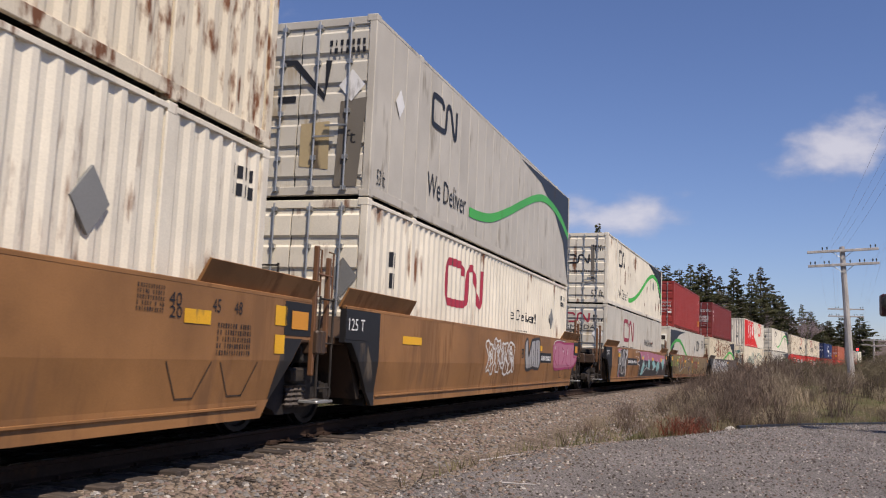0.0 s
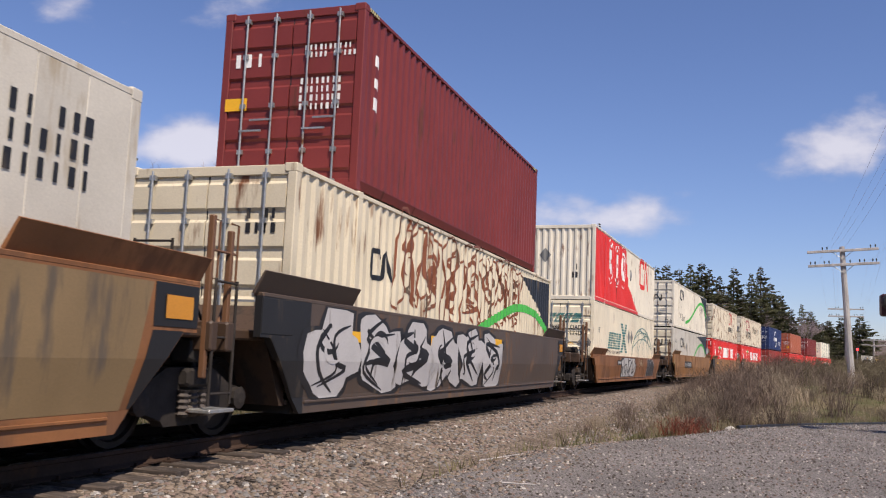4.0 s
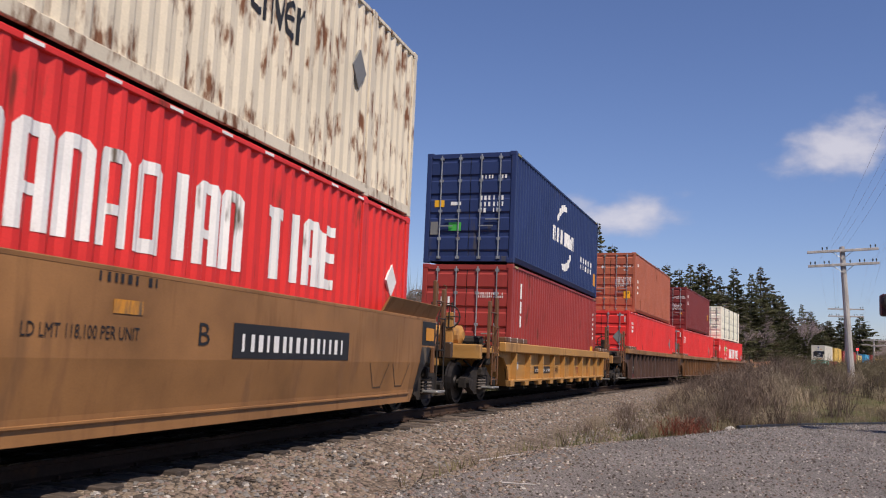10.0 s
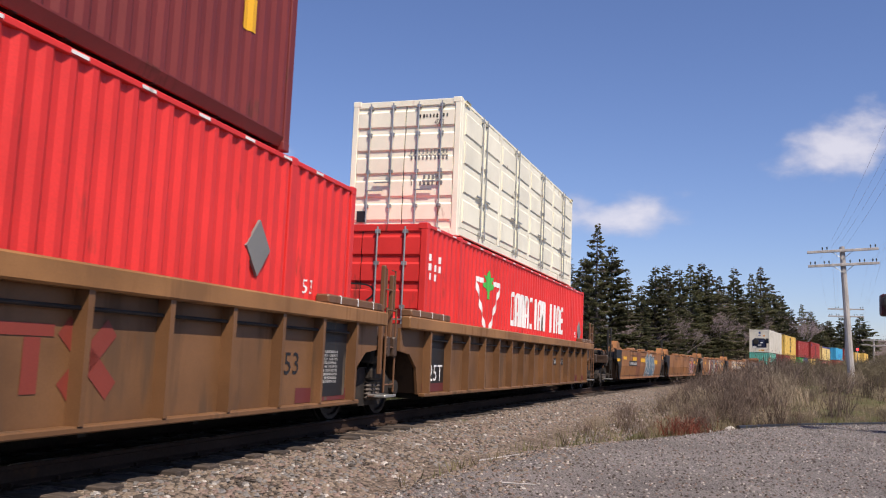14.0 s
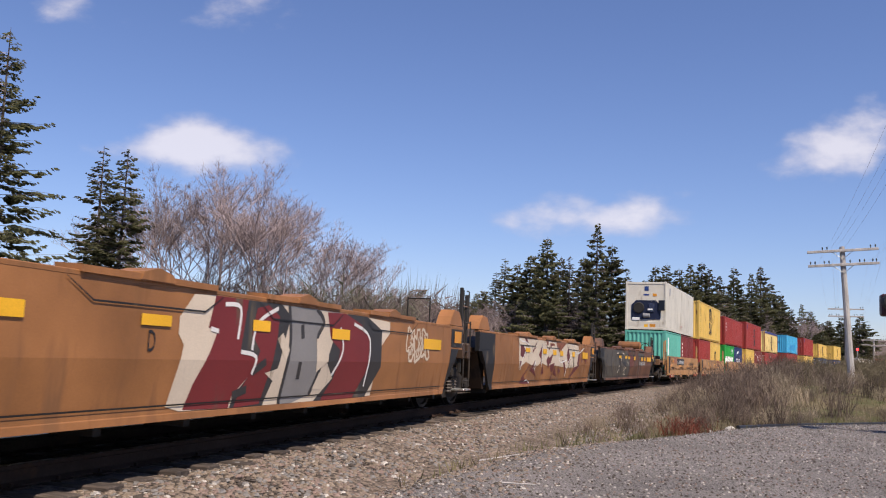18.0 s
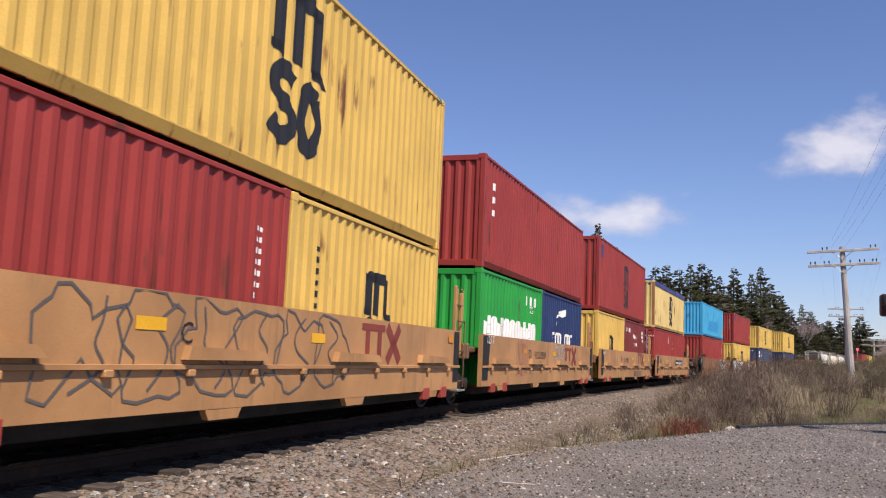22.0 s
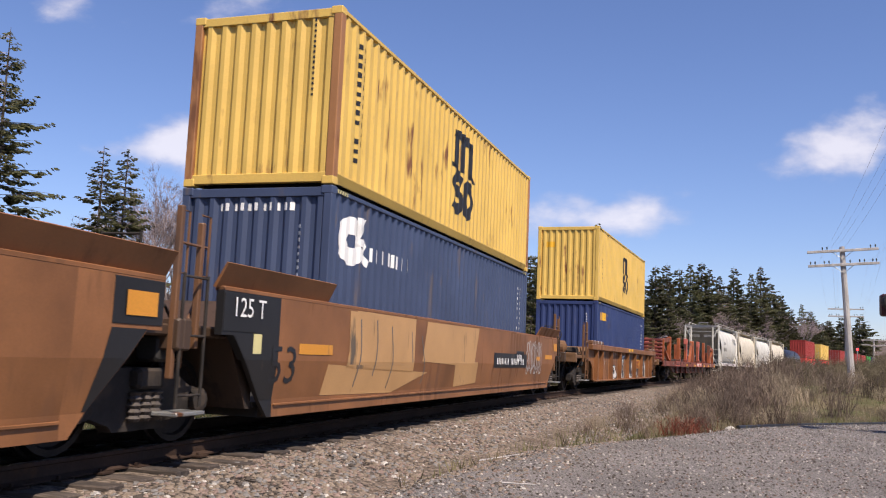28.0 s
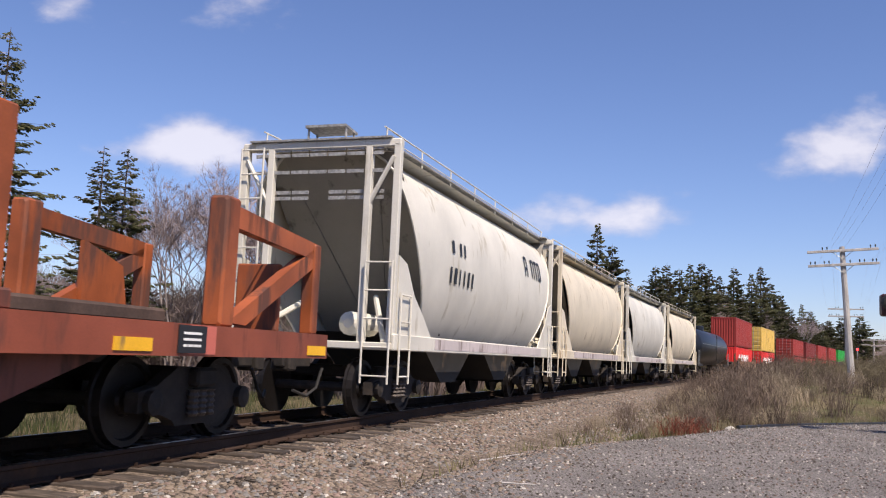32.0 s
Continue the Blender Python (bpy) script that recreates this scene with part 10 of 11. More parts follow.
for key in CARS:
    if STYLES.get(key) in ("smooth", "flap", "old") and key[0] == "u":
        half, tp, fl = HALVES[key], TOPS[key] - 0.025, STYLES[key] == "flap"
        if fl:
            patch(key, [(-half + 0.02, 0.55), (-half + 0.42, 0.55), (-half + 0.55, tp), (-half + 0.02, tp)], M_PANELSHADE, lift=0.010)
            patch(key, [(half - 0.35, 0.55), (half - 0.02, 0.55), (half - 0.02, tp), (half - 0.35, tp)], M_PANELSHADE, lift=0.010)
        else:
            # black corner patches paint in the shaded opening below the sloped cut
            if key not in ("u6", "u7"):
                patch(key, [(-half + 0.46, 1.165), (-half + 0.71, 0.91), (-half + 1.15, 0.46), (-half + 1.45, 0.44), (-half + 1.0, 1.165)], M_PANELSHADE, lift=0.004)
            if int(key[1:]) in BLACK_TAIL:
                patch(key, [(half - 0.46, 1.165), (half - 0.71, 0.91), (half - 1.15, 0.46), (half - 1.2, 0.46), (half - 0.97, 1.165)], M_PANELSHADE, lift=0.004)
            for q, (a, b) in enumerate(((0.62, 0.58), (-0.35, 0.66))):
                pts = [(half - 3.0 + a, 0.88), (half - 2.75 + a, 0.52), (half - 2.45 + a, 0.52), (half - 2.2 + a, 0.88)]
                if key in ("u1", "u2", "u7", "u9"):
                    mark(key, "weld_seam", stroke(pts, 0.022), C_END, lift=0.004)
        if TOPS[key] < 1.5 and not fl:
            continue
        rect(key, half - 0.80 if not fl else half - 0.75, 1.28, half - 0.34 if not fl else half - 0.42, 1.50 if not fl else 1.42, M_FADEDORANGE, lift=0.016)
for key in ("u2", "u3", "u4", "u9", "u21", "u22", "u20", "u24"):
    words(key, "125 T", -HALVES[key] + 0.30, 1.33, -HALVES[key] + 0.84, 1.50, M_WHITE, lift=0.016)

for key in ("u8b", "u9b", "u11b", "u12b", "u13b"):
    ob, L, H, W, skin = BOXES[key]
    dash = mark(key, "reflective_tape", [[(y, H - 0.068), (y + 0.22, H - 0.068), (y + 0.22, H - 0.035), (y, H - 0.035)] for y in [-L / 2 + 0.5 + 0.95 * k for k in range(16)]], M_WHITE)
    dash["kind"] = "stuff"
# height warning stripes on the top corners of the tall boxes
for key, (ob, L, H, W, skin) in BOXES.items():
    if L < 14 and H > 2.7 and L > 8:
        ys = (-L / 2 + 0.18, L / 2 - 0.53)
        mark(key, "height_stripe", [[(y, H - 0.082), (y + 0.35, H - 0.082), (y + 0.35, H - 0.024), (y, H - 0.024)] for y in ys], M_PALEMARK, lift=0.003)["kind"] = "stuff"
        mark(key, "height_stripe", [[(y + q, H - 0.082), (y + q + 0.035, H - 0.082), (y + q + 0.065, H - 0.024), (y + q + 0.03, H - 0.024)] for y in ys for q in (0.02, 0.10, 0.18, 0.26)], M_INK, lift=0.005)["kind"] = "stuff"
# maroon lower band and dark data panel near the ends of the ribbed cars
for key in ("u11", "u12", "u13"):
    half = HALVES[key]
    patch(key, [(half - 2.9, 0.37), (half - 0.98, 0.37), (half - 0.98, 0.52), (half - 2.9, 0.56)], G_MAROON, lift=0.004)
    patch(key, [(-half + 0.98, 0.37), (-half + 2.6, 0.37), (-half + 2.6, 0.53), (-half + 0.98, 0.52)], G_MAROON, lift=0.004)
    rect(key, -half + 1.20, 0.42, -half + 2.35, 1.40, M_PANELSHADE, lift=0.003)
    words(key, "25T", -half + 1.32, 0.56, -half + 2.05, 0.86, M_WHITE, lift=0.008)

# dark lines painted for the edges and edge shadow of folded guide plates along the top of the five empty cars, and for
# the seam above their bottom edge
for k in range(14, 19):
    key = "u%d" % k
    tp = TOPS[key] - 0.03
    for c in (-2.9, 0.15, 3.2):
        mark(key, "plate_edge", stroke([(c - 1.15, tp), (c - 0.82, 1.37), (c + 0.82, 1.37), (c + 1.15, tp)], 0.018), M_PANELSHADE, lift=0.0145)
    mark(key, "seam", stroke([(-5.9, 0.475), (5.9, 0.475)], 0.016), M_PANELSHADE, lift=0.0145)


# ---------------------------------------------------------------- trees, brush, poles
M_BARK = mat("grey bark", (0.11, 0.09, 0.075), 0.95, vary=0.3, scale=4, bump=0.6, bscale=20)
M_NEEDLE = mat("spruce needles", (0.172, 0.170, 0.088), 0.85, vary=0.45, scale=1.2, grain=0.3, gscale=12, bump=0, spec=0.15, stain=(0.15, 0.115, 0.075), samount=0.45, sscale=1.5, rand=0.35)


def leafy(m, amount):
    """Lets some light through thin needles."""
    nt = m.node_tree
    b = nt.nodes["Principled BSDF"]
    thin, mix = nt.nodes.new("ShaderNodeBsdfTranslucent"), nt.nodes.new("ShaderNodeMixShader")
    nt.links.new(b.inputs["Base Color"].links[0].from_socket, thin.inputs["Color"])
    mix.inputs[0].default_value = amount
    nt.links.new(b.outputs[0], mix.inputs[1]), nt.links.new(thin.outputs[0], mix.inputs[2])
    nt.links.new(mix.outputs[0], nt.nodes["Material Output"].inputs["Surface"])


leafy(M_NEEDLE, 0.5)
M_TWIG = mat("bare grey-brown twigs", (0.33, 0.26, 0.25), 0.95, vary=0.25, scale=2, bump=0, rand=0.2)
M_BRUSH = mat("dead brush stems", (0.155, 0.112, 0.085), 0.95, vary=0.35, scale=2, bump=0, rand=0.35)
M_FERN = mat("rust-red dead fern", (0.18, 0.05, 0.028), 0.95, vary=0.3, scale=4, bump=0)
M_GRASS = mat("dry and green grass", (0.17, 0.135, 0.075), 0.95, vary=0.3, scale=0.7, bump=0, stain=(0.105, 0.11, 0.042), samount=0.5, sscale=0.6)


def spruce(seed, H, spread, gaps=0.12, rise=0.021, fine=1.0):
    rng = random.Random(seed)
    tr = MB().rod((0, 0, -0.5), (0.05, 0, H * 0.6), 0.011 * H + 0.04, 7, 0.006 * H).rod((0.05, 0, H * 0.6), (0.0, 0, H), 0.006 * H, 6, 0.01)
    cr, dead = MB(), MB()
    z = 0.07 * H
    lean = rng.random() * 6.28
    while z < H * 0.985:
        q = (z / H)
        R = spread * min(1, (1.03 - q) ** 0.8 * 1.05) * (0.6 + 0.4 * min(1, q / 0.2)) * rng.uniform(0.72, 1.15)
        n = rng.randint(5, 7) if q < 0.9 else 4
        a0 = rng.random() * 6.28
        for k in range(n):
            if rng.random() < gaps:
                continue
            a = a0 + 6.283 * k / n + rng.uniform(-0.35, 0.35)
            ln = R * rng.uniform(0.5, 1.15) * (1 + 0.18 * math.cos(a - lean))
            dx, dy = math.cos(a), math.sin(a)
            drop = rng.uniform(0.05, 0.45) * (1.15 - q)
            zb = z + rng.uniform(-0.9, 0.9) * H * rise
            dead.rod((0, 0, zb), (dx * ln * 0.85, dy * ln * 0.85, zb - drop * ln * 0.72 + 0.16 * ln), 0.02, 3, 0.005)
            m = max(3, int(ln / (0.17 * fine)))
            for j in range(m):
                t = 0.18 + 0.82 * (j + 0.6) / m
                px, py = dx * ln * t, dy * ln * t
                pz = zb - drop * ln * t + 0.22 * ln * t * t + rng.uniform(-0.75, 0.55) * H * rise * (1.0 if fine > 0.9 else 0.45)
                w = fine * (0.22 + 0.34 * (1 - t)) * rng.uniform(0.6, 1.35) * min(1.0, 0.35 + ln * 0.4)
                for s in (-1, 1, rng.choice((-0.5, 0.0, 0.5))):
                    b = a + s * rng.uniform(0.6, 1.1)
                    ex, ey = px + math.cos(b) * w * 1.2, py + math.sin(b) * w * 1.2
                    ez = pz - rng.uniform(0.05, 0.45) * w
                    sx, sy = -math.sin(b) * w * 0.17, math.cos(b) * w * 0.17
                    mx, my, mz = (px * 0.5 + ex * 0.5), (py * 0.5 + ey * 0.5), (pz * 0.5 + ez * 0.5)
                    cr.face((px, py, pz), (mx + sx, my + sy, mz - 0.02), (ex, ey, ez), (mx - sx, my - sy, mz - 0.04))
                    if rng.random() < 0.8:
                        cr.face((px, py, pz + 0.02), (mx, my, mz + w * (0.34 if fine > 0.7 else 0.20)), (ex, ey, ez - 0.02), (mx, my, mz - w * (0.62 if fine > 0.7 else 0.34)))
        z += H * rise * (1.25 - 0.5 * q) * rng.uniform(0.7, 1.3) + 0.03
    return tr, cr, dead


def plant_mesh(mb, name, m):
    me = bpy.data.meshes.new(name)
    me.from_pydata(mb.v, [], mb.f)
    me.materials.append(m)
    return me


SPRUCES = []
for k, (H, sp, g) in enumerate(((13.5, 2.7, 0.10), (12.0, 2.2, 0.22), (11.0, 2.6, 0.06), (14.0, 2.2, 0.22), (9.0, 2.1, 0.12), (14.0, 3.6, 0.10))):
    t, c, d = spruce(40 + k, H, sp, g, 0.022 if k > 4 else 0.0165, 0.62 if k in (1, 4, 5) else 0.8)
    SPRUCES.append((H, plant_mesh(t, "trunk", M_BARK), plant_mesh(c, "crown", M_NEEDLE), plant_mesh(d, "limbwork", M_TWIG)))


def put_spruce(k, x, y, H, turn, wide=1.0, label="dark green spruce tree with gaps between branches"):
    h0, t, c, d = SPRUCES[k]
    root = tagged(new("spruce_tree"), label, "tree", "spruces behind the track")
    part("trunk", t, M_BARK, root)
    part("crown", c, M_NEEDLE, root)
    part("limbwork", d, M_TWIG, root)["kind"] = "stuff"
    s = H / h0
    root.matrix_basis = pose(x, y, ground_z(x, y) - 0.1, 0, 0, turn) @ Matrix.Diagonal((s * wide, s * wide, s, 1))
    return root


# the nearest spruces beside the track, then the wood farther along
for k, az, y, H, turn, wide in ((5, -0.950, 27.0, 14.0, 20, 1.05), (5, -1.08, 26, 11.5, 70, 1.0), (4, -0.736, 34.5, 10.9, 140, 1.15), (1, -0.775, 35.5, 11.3, 10, 1.2)):
    put_spruce(k, az * y, y, H, turn, wide)
rng = random.Random(77)
WOOD = [(-0.1096, 82, 13.6), (-0.093, 84, 11.9), (-0.166, 80, 12.2), (-0.185, 84, 11.0), (-0.2, 86, 10.4), (-0.225, 88, 9.6), (-0.14, 86, 11.2), (-0.125, 90, 11.5), (-0.075, 92, 10.6), (-0.215, 92, 11.3), (-0.15, 95, 12.0),
        (-0.238, 90, 8.0), (-0.25, 95, 7.0), (-0.06, 96, 9.6), (-0.045, 104, 12.2), (-0.033, 106, 12.6), (-0.02, 108, 12.2), (-0.008, 110, 12.8), (0.004, 108, 12.6), (0.012, 112, 12.2), (0.022, 110, 11.2), (0.037, 112, 12.4),
        (0.055, 115, 11.8), (0.064, 112, 12.2), (0.074, 114, 10.6), (0.085, 118, 9.6), (0.047, 118, 10.0), (0.105, 135, 9.6), (0.095, 128, 8.6), (0.115, 140, 8.4), (0.125, 150, 8.0), (0.03, 120, 9.5)]
def behind(az, y, H):
    """Moves a tree out along its bearing until it stands beyond the track."""
    y0 = y
    while bend(y)[0] - 9 < az * y and y < 400:
        y += 3
    return y, H * y / y0


for az, y, H in WOOD:
    y, H = behind(az, y, H * 1.11)
    put_spruce(rng.choice((0, 1, 3, 3, 0, 2)), az * y, y, H, rng.uniform(0, 360), rng.uniform(1.15, 1.6))
for k in range(64):          # second rank
    az = -0.37 + 0.53 * k / 63 + rng.uniform(-0.006, 0.006)
    y = rng.uniform(104, 140)
    H = (rng.uniform(7.5, 10.5) if az > -0.27 else rng.uniform(7, 10)) * (1.0 if az < 0.06 else 0.8)
    y, H = behind(az, y, H)
    put_spruce(rng.choice((0, 2, 4)), az * y, y, H, rng.uniform(0, 360), rng.uniform(1.6, 2.2))


def bare_tree(seed, H, spread=0.55):
    """Several stems from one foot, forking upwards into a fan of fine twigs."""
    rng = random.Random(seed)
    mb, tw = MB(), MB()

    def grow(p, d, ln, r, depth):
        if depth <= 0:
            for k in range(3):
                j = Vector((rng.uniform(-1, 1), rng.uniform(-1, 1), rng.uniform(-0.3, 0.9)))
                e = p + (d * 0.6 + j * 0.8).normalized() * rng.uniform(0.15, 0.38)
                w = Vector((rng.uniform(-1, 1), rng.uniform(-1, 1), 0)).normalized() * 0.004
                tw.face(p - w, p + w, e)
            return
        q = p + d * ln
        (mb if depth > 8 else tw).rod(p, q, r, 5 if depth > 8 else 3, max(0.0035, r * 0.78))
        j = Vector((rng.uniform(-1, 1), rng.uniform(-1, 1), rng.uniform(-0.5, 0.5)))
        grow(q, (d + j * (0.16 if depth > 7 else 0.34) + Vector((0, 0, 0.04))).normalized(), ln * rng.uniform(0.70, 0.86), max(0.0042, r * 0.78), depth - 1)
        if depth > 9:
            return
        for k in range(rng.choice((1, 2, 2)) if depth > 5 else 2):
            j = Vector((rng.uniform(-1, 1), rng.uniform(-1, 1), rng.uniform(-0.3, 0.5)))
            grow(q, (d + j * spread * (1.3 if depth > 5 else 1.0)).normalized(), ln * rng.uniform(0.6, 0.85), max(0.0042, r * 0.62), depth - 2)
    for k in range(5):
        a = k * 1.26 + rng.uniform(-0.3, 0.3)
        tilt = rng.uniform(0.06, 0.42)
        grow(Vector((0.2 * math.cos(a), 0.2 * math.sin(a), -0.3)), Vector((tilt * math.cos(a), tilt * math.sin(a), 1)).normalized(), H * rng.uniform(0.18, 0.22), 0.0062 * H, 11)
    zs = sorted(v[2] for v in tw.v)
    top = zs[int(len(zs) * 0.9992)]
    for q in (mb, tw):
        q.v = [(x * H / top, y * H / top, z * H / top) for x, y, z in q.v]
    return plant_mesh(mb, "stem", M_BARK2), plant_mesh(tw, "twig_crown", M_TWIG)


M_BARK2 = mat("pale grey bark", (0.25, 0.205, 0.185), 0.95, vary=0.3, scale=4, bump=0.4, bscale=20)
BARE = [bare_tree(60 + k, 9.0, 0.62 + 0.06 * k) for k in range(3)]
FAR_BARE = [(k % 3, -0.24 + 0.34 * k / 18 + rng.uniform(-0.008, 0.008), (84 if k < 9 else 104) + rng.uniform(-3, 4) + max(0, k - 14) * 4, rng.uniform(6.8, 8.4), rng.uniform(0, 360)) for k in range(19)]
for k, az, y, H, turn in ((0, -0.64, 36, 10.3, 0), (1, -0.57, 38, 10.6, 60), (2, -0.52, 37, 10.2, 130), (0, -0.455, 40, 9.0, 200), (1, -0.69, 40, 9.8, 300), (2, -0.42, 46, 7.0, 20), (0, -0.375, 48, 8.6, 80), (1, -0.61, 42, 11.7, 250), (2, -0.545, 40, 10.9, 310), (0, -0.485, 43, 11.2, 15),
                          (2, -0.90, 34, 5.5, 120), (0, -0.84, 36, 5.8, 310), (1, -0.36, 55, 6.2, 170), (2, -0.47, 50, 7.4, 100), *FAR_BARE):
    if y > 80:
        y, H = behind(az, y, H)
    ob = new("bare_tree")
    part("stem", BARE[k][0], M_BARK2, ob)
    part("twig_crown", BARE[k][1], M_TWIG, ob)["kind"] = "stuff"
    tagged(ob, "leafless grey-brown deciduous tree with fine twigs", "tree", "bare trees behind the track")
    s = H / 9.0
    ob.matrix_basis = pose(az * y, y, ground_z(az * y, y) - 0.1, 0, 0, turn) @ Matrix.Diagonal((s * 1.15, s * 1.15, s, 1))


def bush(seed, H, n, m):
    rng = random.Random(seed)
    mb = MB()
    for k in range(n):
        a, r = rng.random() * 6.28, rng.uniform(0, 0.5)
        p = Vector((r * math.cos(a), r * math.sin(a), -0.05))
        d = Vector((rng.uniform(-0.4, 0.4), rng.uniform(-0.4, 0.4), 1)).normalized()
        h = H * rng.uniform(0.5, 1.1)
        q = p + d * h * 0.55
        e = q + (d + Vector((rng.uniform(-0.4, 0.4), rng.uniform(-0.4, 0.4), 0))).normalized() * h * 0.45
        mb.rod(p, q, 0.007, 3, 0.005).rod(q, e, 0.005, 3, 0.002)
        for j in range(5):
            t = rng.uniform(0.3, 1.0)
            b = p.lerp(e, t)
            c = b + Vector((rng.uniform(-1, 1), rng.uniform(-1, 1), rng.uniform(0.2, 1.2))).normalized() * h * rng.uniform(0.12, 0.3)
            mb.rod(b, c, 0.0035, 3, 0.0015)
    return plant_mesh(mb, "bush", m)


M_BRUSH2 = mat("grey straw stems", (0.27, 0.215, 0.15), 0.95, vary=0.3, scale=2, bump=0, rand=0.3)
BUSHES = [bush(80 + k, 1.0, 46, M_BRUSH) for k in range(5)] + [bush(86 + k, 0.7, 60, M_BRUSH2) for k in range(3)]
FERN = [bush(95 + k, 0.45, 60, M_FERN) for k in range(2)]


def put_bush(me, x, y, s, label):
    ob = new("bush", me)
    tagged(ob, label, "bush", "bare brush beside the track")
    ob.matrix_basis = pose(x, y, ground_z(x, y), 0, 0, rng.uniform(0, 360)) @ Matrix.Diagonal((s * 1.2, s * 1.2, s, 1))


def free_strip(x, y):
    tx, g = bend(y)
    return (x - tx) > 3.4 and road_gap(x, y) > 0.25


cnt = 0
while cnt < 330:
    y = 15.5 + 50 * rng.random() ** 1.25
    x = rng.uniform(-4.0, 3 + 0.4 * y)
    if not free_strip(x, y):
        continue
    rg = road_gap(x, y)
    dens = (1.0 if y > 34 or rg < 3.2 else 0.45) * (1.0 if -0.03 < x / y < 0.095 else 0.35)
    if rng.random() > dens:
        continue
    put_bush(rng.choice(BUSHES), x, y, rng.uniform(0.4, 1.15) * (0.75 if y < 20 else 1.0 if y < 30 else 1.3) * (0.55 + 0.45 * smooth_step(-0.05, 0.03, x / y)), "leafless brown brush with thin stems")
    cnt += 1
for k in range(7):
    x, y = 0.35 + rng.uniform(-0.8, 0.8), 21.2 + rng.uniform(-0.8, 0.9)
    if free_strip(x, y):
        put_bush(rng.choice(FERN), x, y, rng.uniform(0.8, 1.15), "rust-red dead fern clump")


def make_thicket():
    """Brush on the rise beyond the lot, too dense to tell apart."""
    r3 = random.Random(21)
    mb = MB()
    for k in range(420):
        y = r3.uniform(44, 92)
        q = r3.uniform(0.085, 0.33)
        x = q * y
        if x - bend(y)[0] < 5.0:
            continue
        z, h = ground_z(x, y), r3.uniform(0.9, 1.6) * (1.0 + 3.2 * smooth_step(0.13, 0.26, q) * smooth_step(50, 80, y))
        for j in range(52):
            a, r = r3.random() * 6.28, r3.uniform(0, 0.8)
            px, py, hh = x + r * math.cos(a), y + r * math.sin(a), h * r3.uniform(0.35, 1.05)
            lx, ly, w = r3.uniform(-0.3, 0.3) * hh, r3.uniform(-0.3, 0.3) * hh, 0.009 + 0.0001 * y
            mb.face((px - w, py, z - 0.05), (px + w, py, z - 0.05), (px + lx, py + ly, z + hh))
            for b in (0.45, 0.7):
                cx, cy, cz = px + lx * b, py + ly * b, z + hh * b
                mb.face((cx, cy, cz - w), (cx, cy, cz + w), (cx + r3.uniform(-0.3, 0.3), cy + r3.uniform(-0.3, 0.3), cz + r3.uniform(0.05, 0.3)))
    m_thick = mat("olive-brown thicket stems", (0.145, 0.118, 0.07), 0.95, vary=0.4, scale=0.4, bump=0, stain=(0.17, 0.10, 0.085), samount=0.5, sscale=0.3)
    solid("thicket", plant_mesh(mb, "thicket", m_thick), m_thick, "dense leafless brown brush on a rise", "brush", kind="stuff")


make_thicket()


def make_undergrowth():
    """Tangled leafless growth and young trees under the bare trees behind the track."""
    r4 = random.Random(33)
    mb = MB()
    for k in range(760):
        y = r4.uniform(37, 64)
        x = r4.uniform(-1.06, -0.26) * y
        if x > bend(y)[0] - 7:
            continue
        z, h = ground_z(x, y), r4.uniform(2.4, 6.4)
        for j in range(70):
            a, r = r4.random() * 6.28, r4.uniform(0, 1.5)
            px, py, hh = x + r * math.cos(a), y + r * math.sin(a), h * r4.uniform(0.3, 1.05)
            lx, ly, w = r4.uniform(-0.22, 0.22) * hh, r4.uniform(-0.22, 0.22) * hh, 0.045
            mb.face((px - w, py, z - 0.1), (px + w, py, z - 0.1), (px + lx, py + ly, z + hh))
            for b in (0.3, 0.45, 0.6, 0.8):
                cx, cy, cz = px + lx * b, py + ly * b, z + hh * b
                mb.face((cx, cy, cz - w), (cx, cy, cz + w), (cx + r4.uniform(-0.6, 0.6), cy + r4.uniform(-0.6, 0.6), cz + r4.uniform(0.1, 0.7)))
    m_under = mat("grey-brown undergrowth stems", (0.17, 0.128, 0.115), 0.95, vary=0.35, scale=0.25, bump=0, stain=(0.10, 0.10, 0.06), samount=0.45, sscale=0.2)
    solid("undergrowth", plant_mesh(mb, "undergrowth", m_under), m_under, "tangled leafless grey-brown undergrowth", "brush", kind="stuff")
    for k in range(16):
        y = r4.uniform(48, 70)
        az = -1.0 + 0.75 * k / 15 + r4.uniform(-0.02, 0.02)
        put_spruce((2, 0, 4)[k % 3], az * y, y, r4.uniform(4.0, 7.2), r4.uniform(0, 360), r4.uniform(1.2, 1.8), "young dark green spruce among undergrowth")


make_undergrowth()


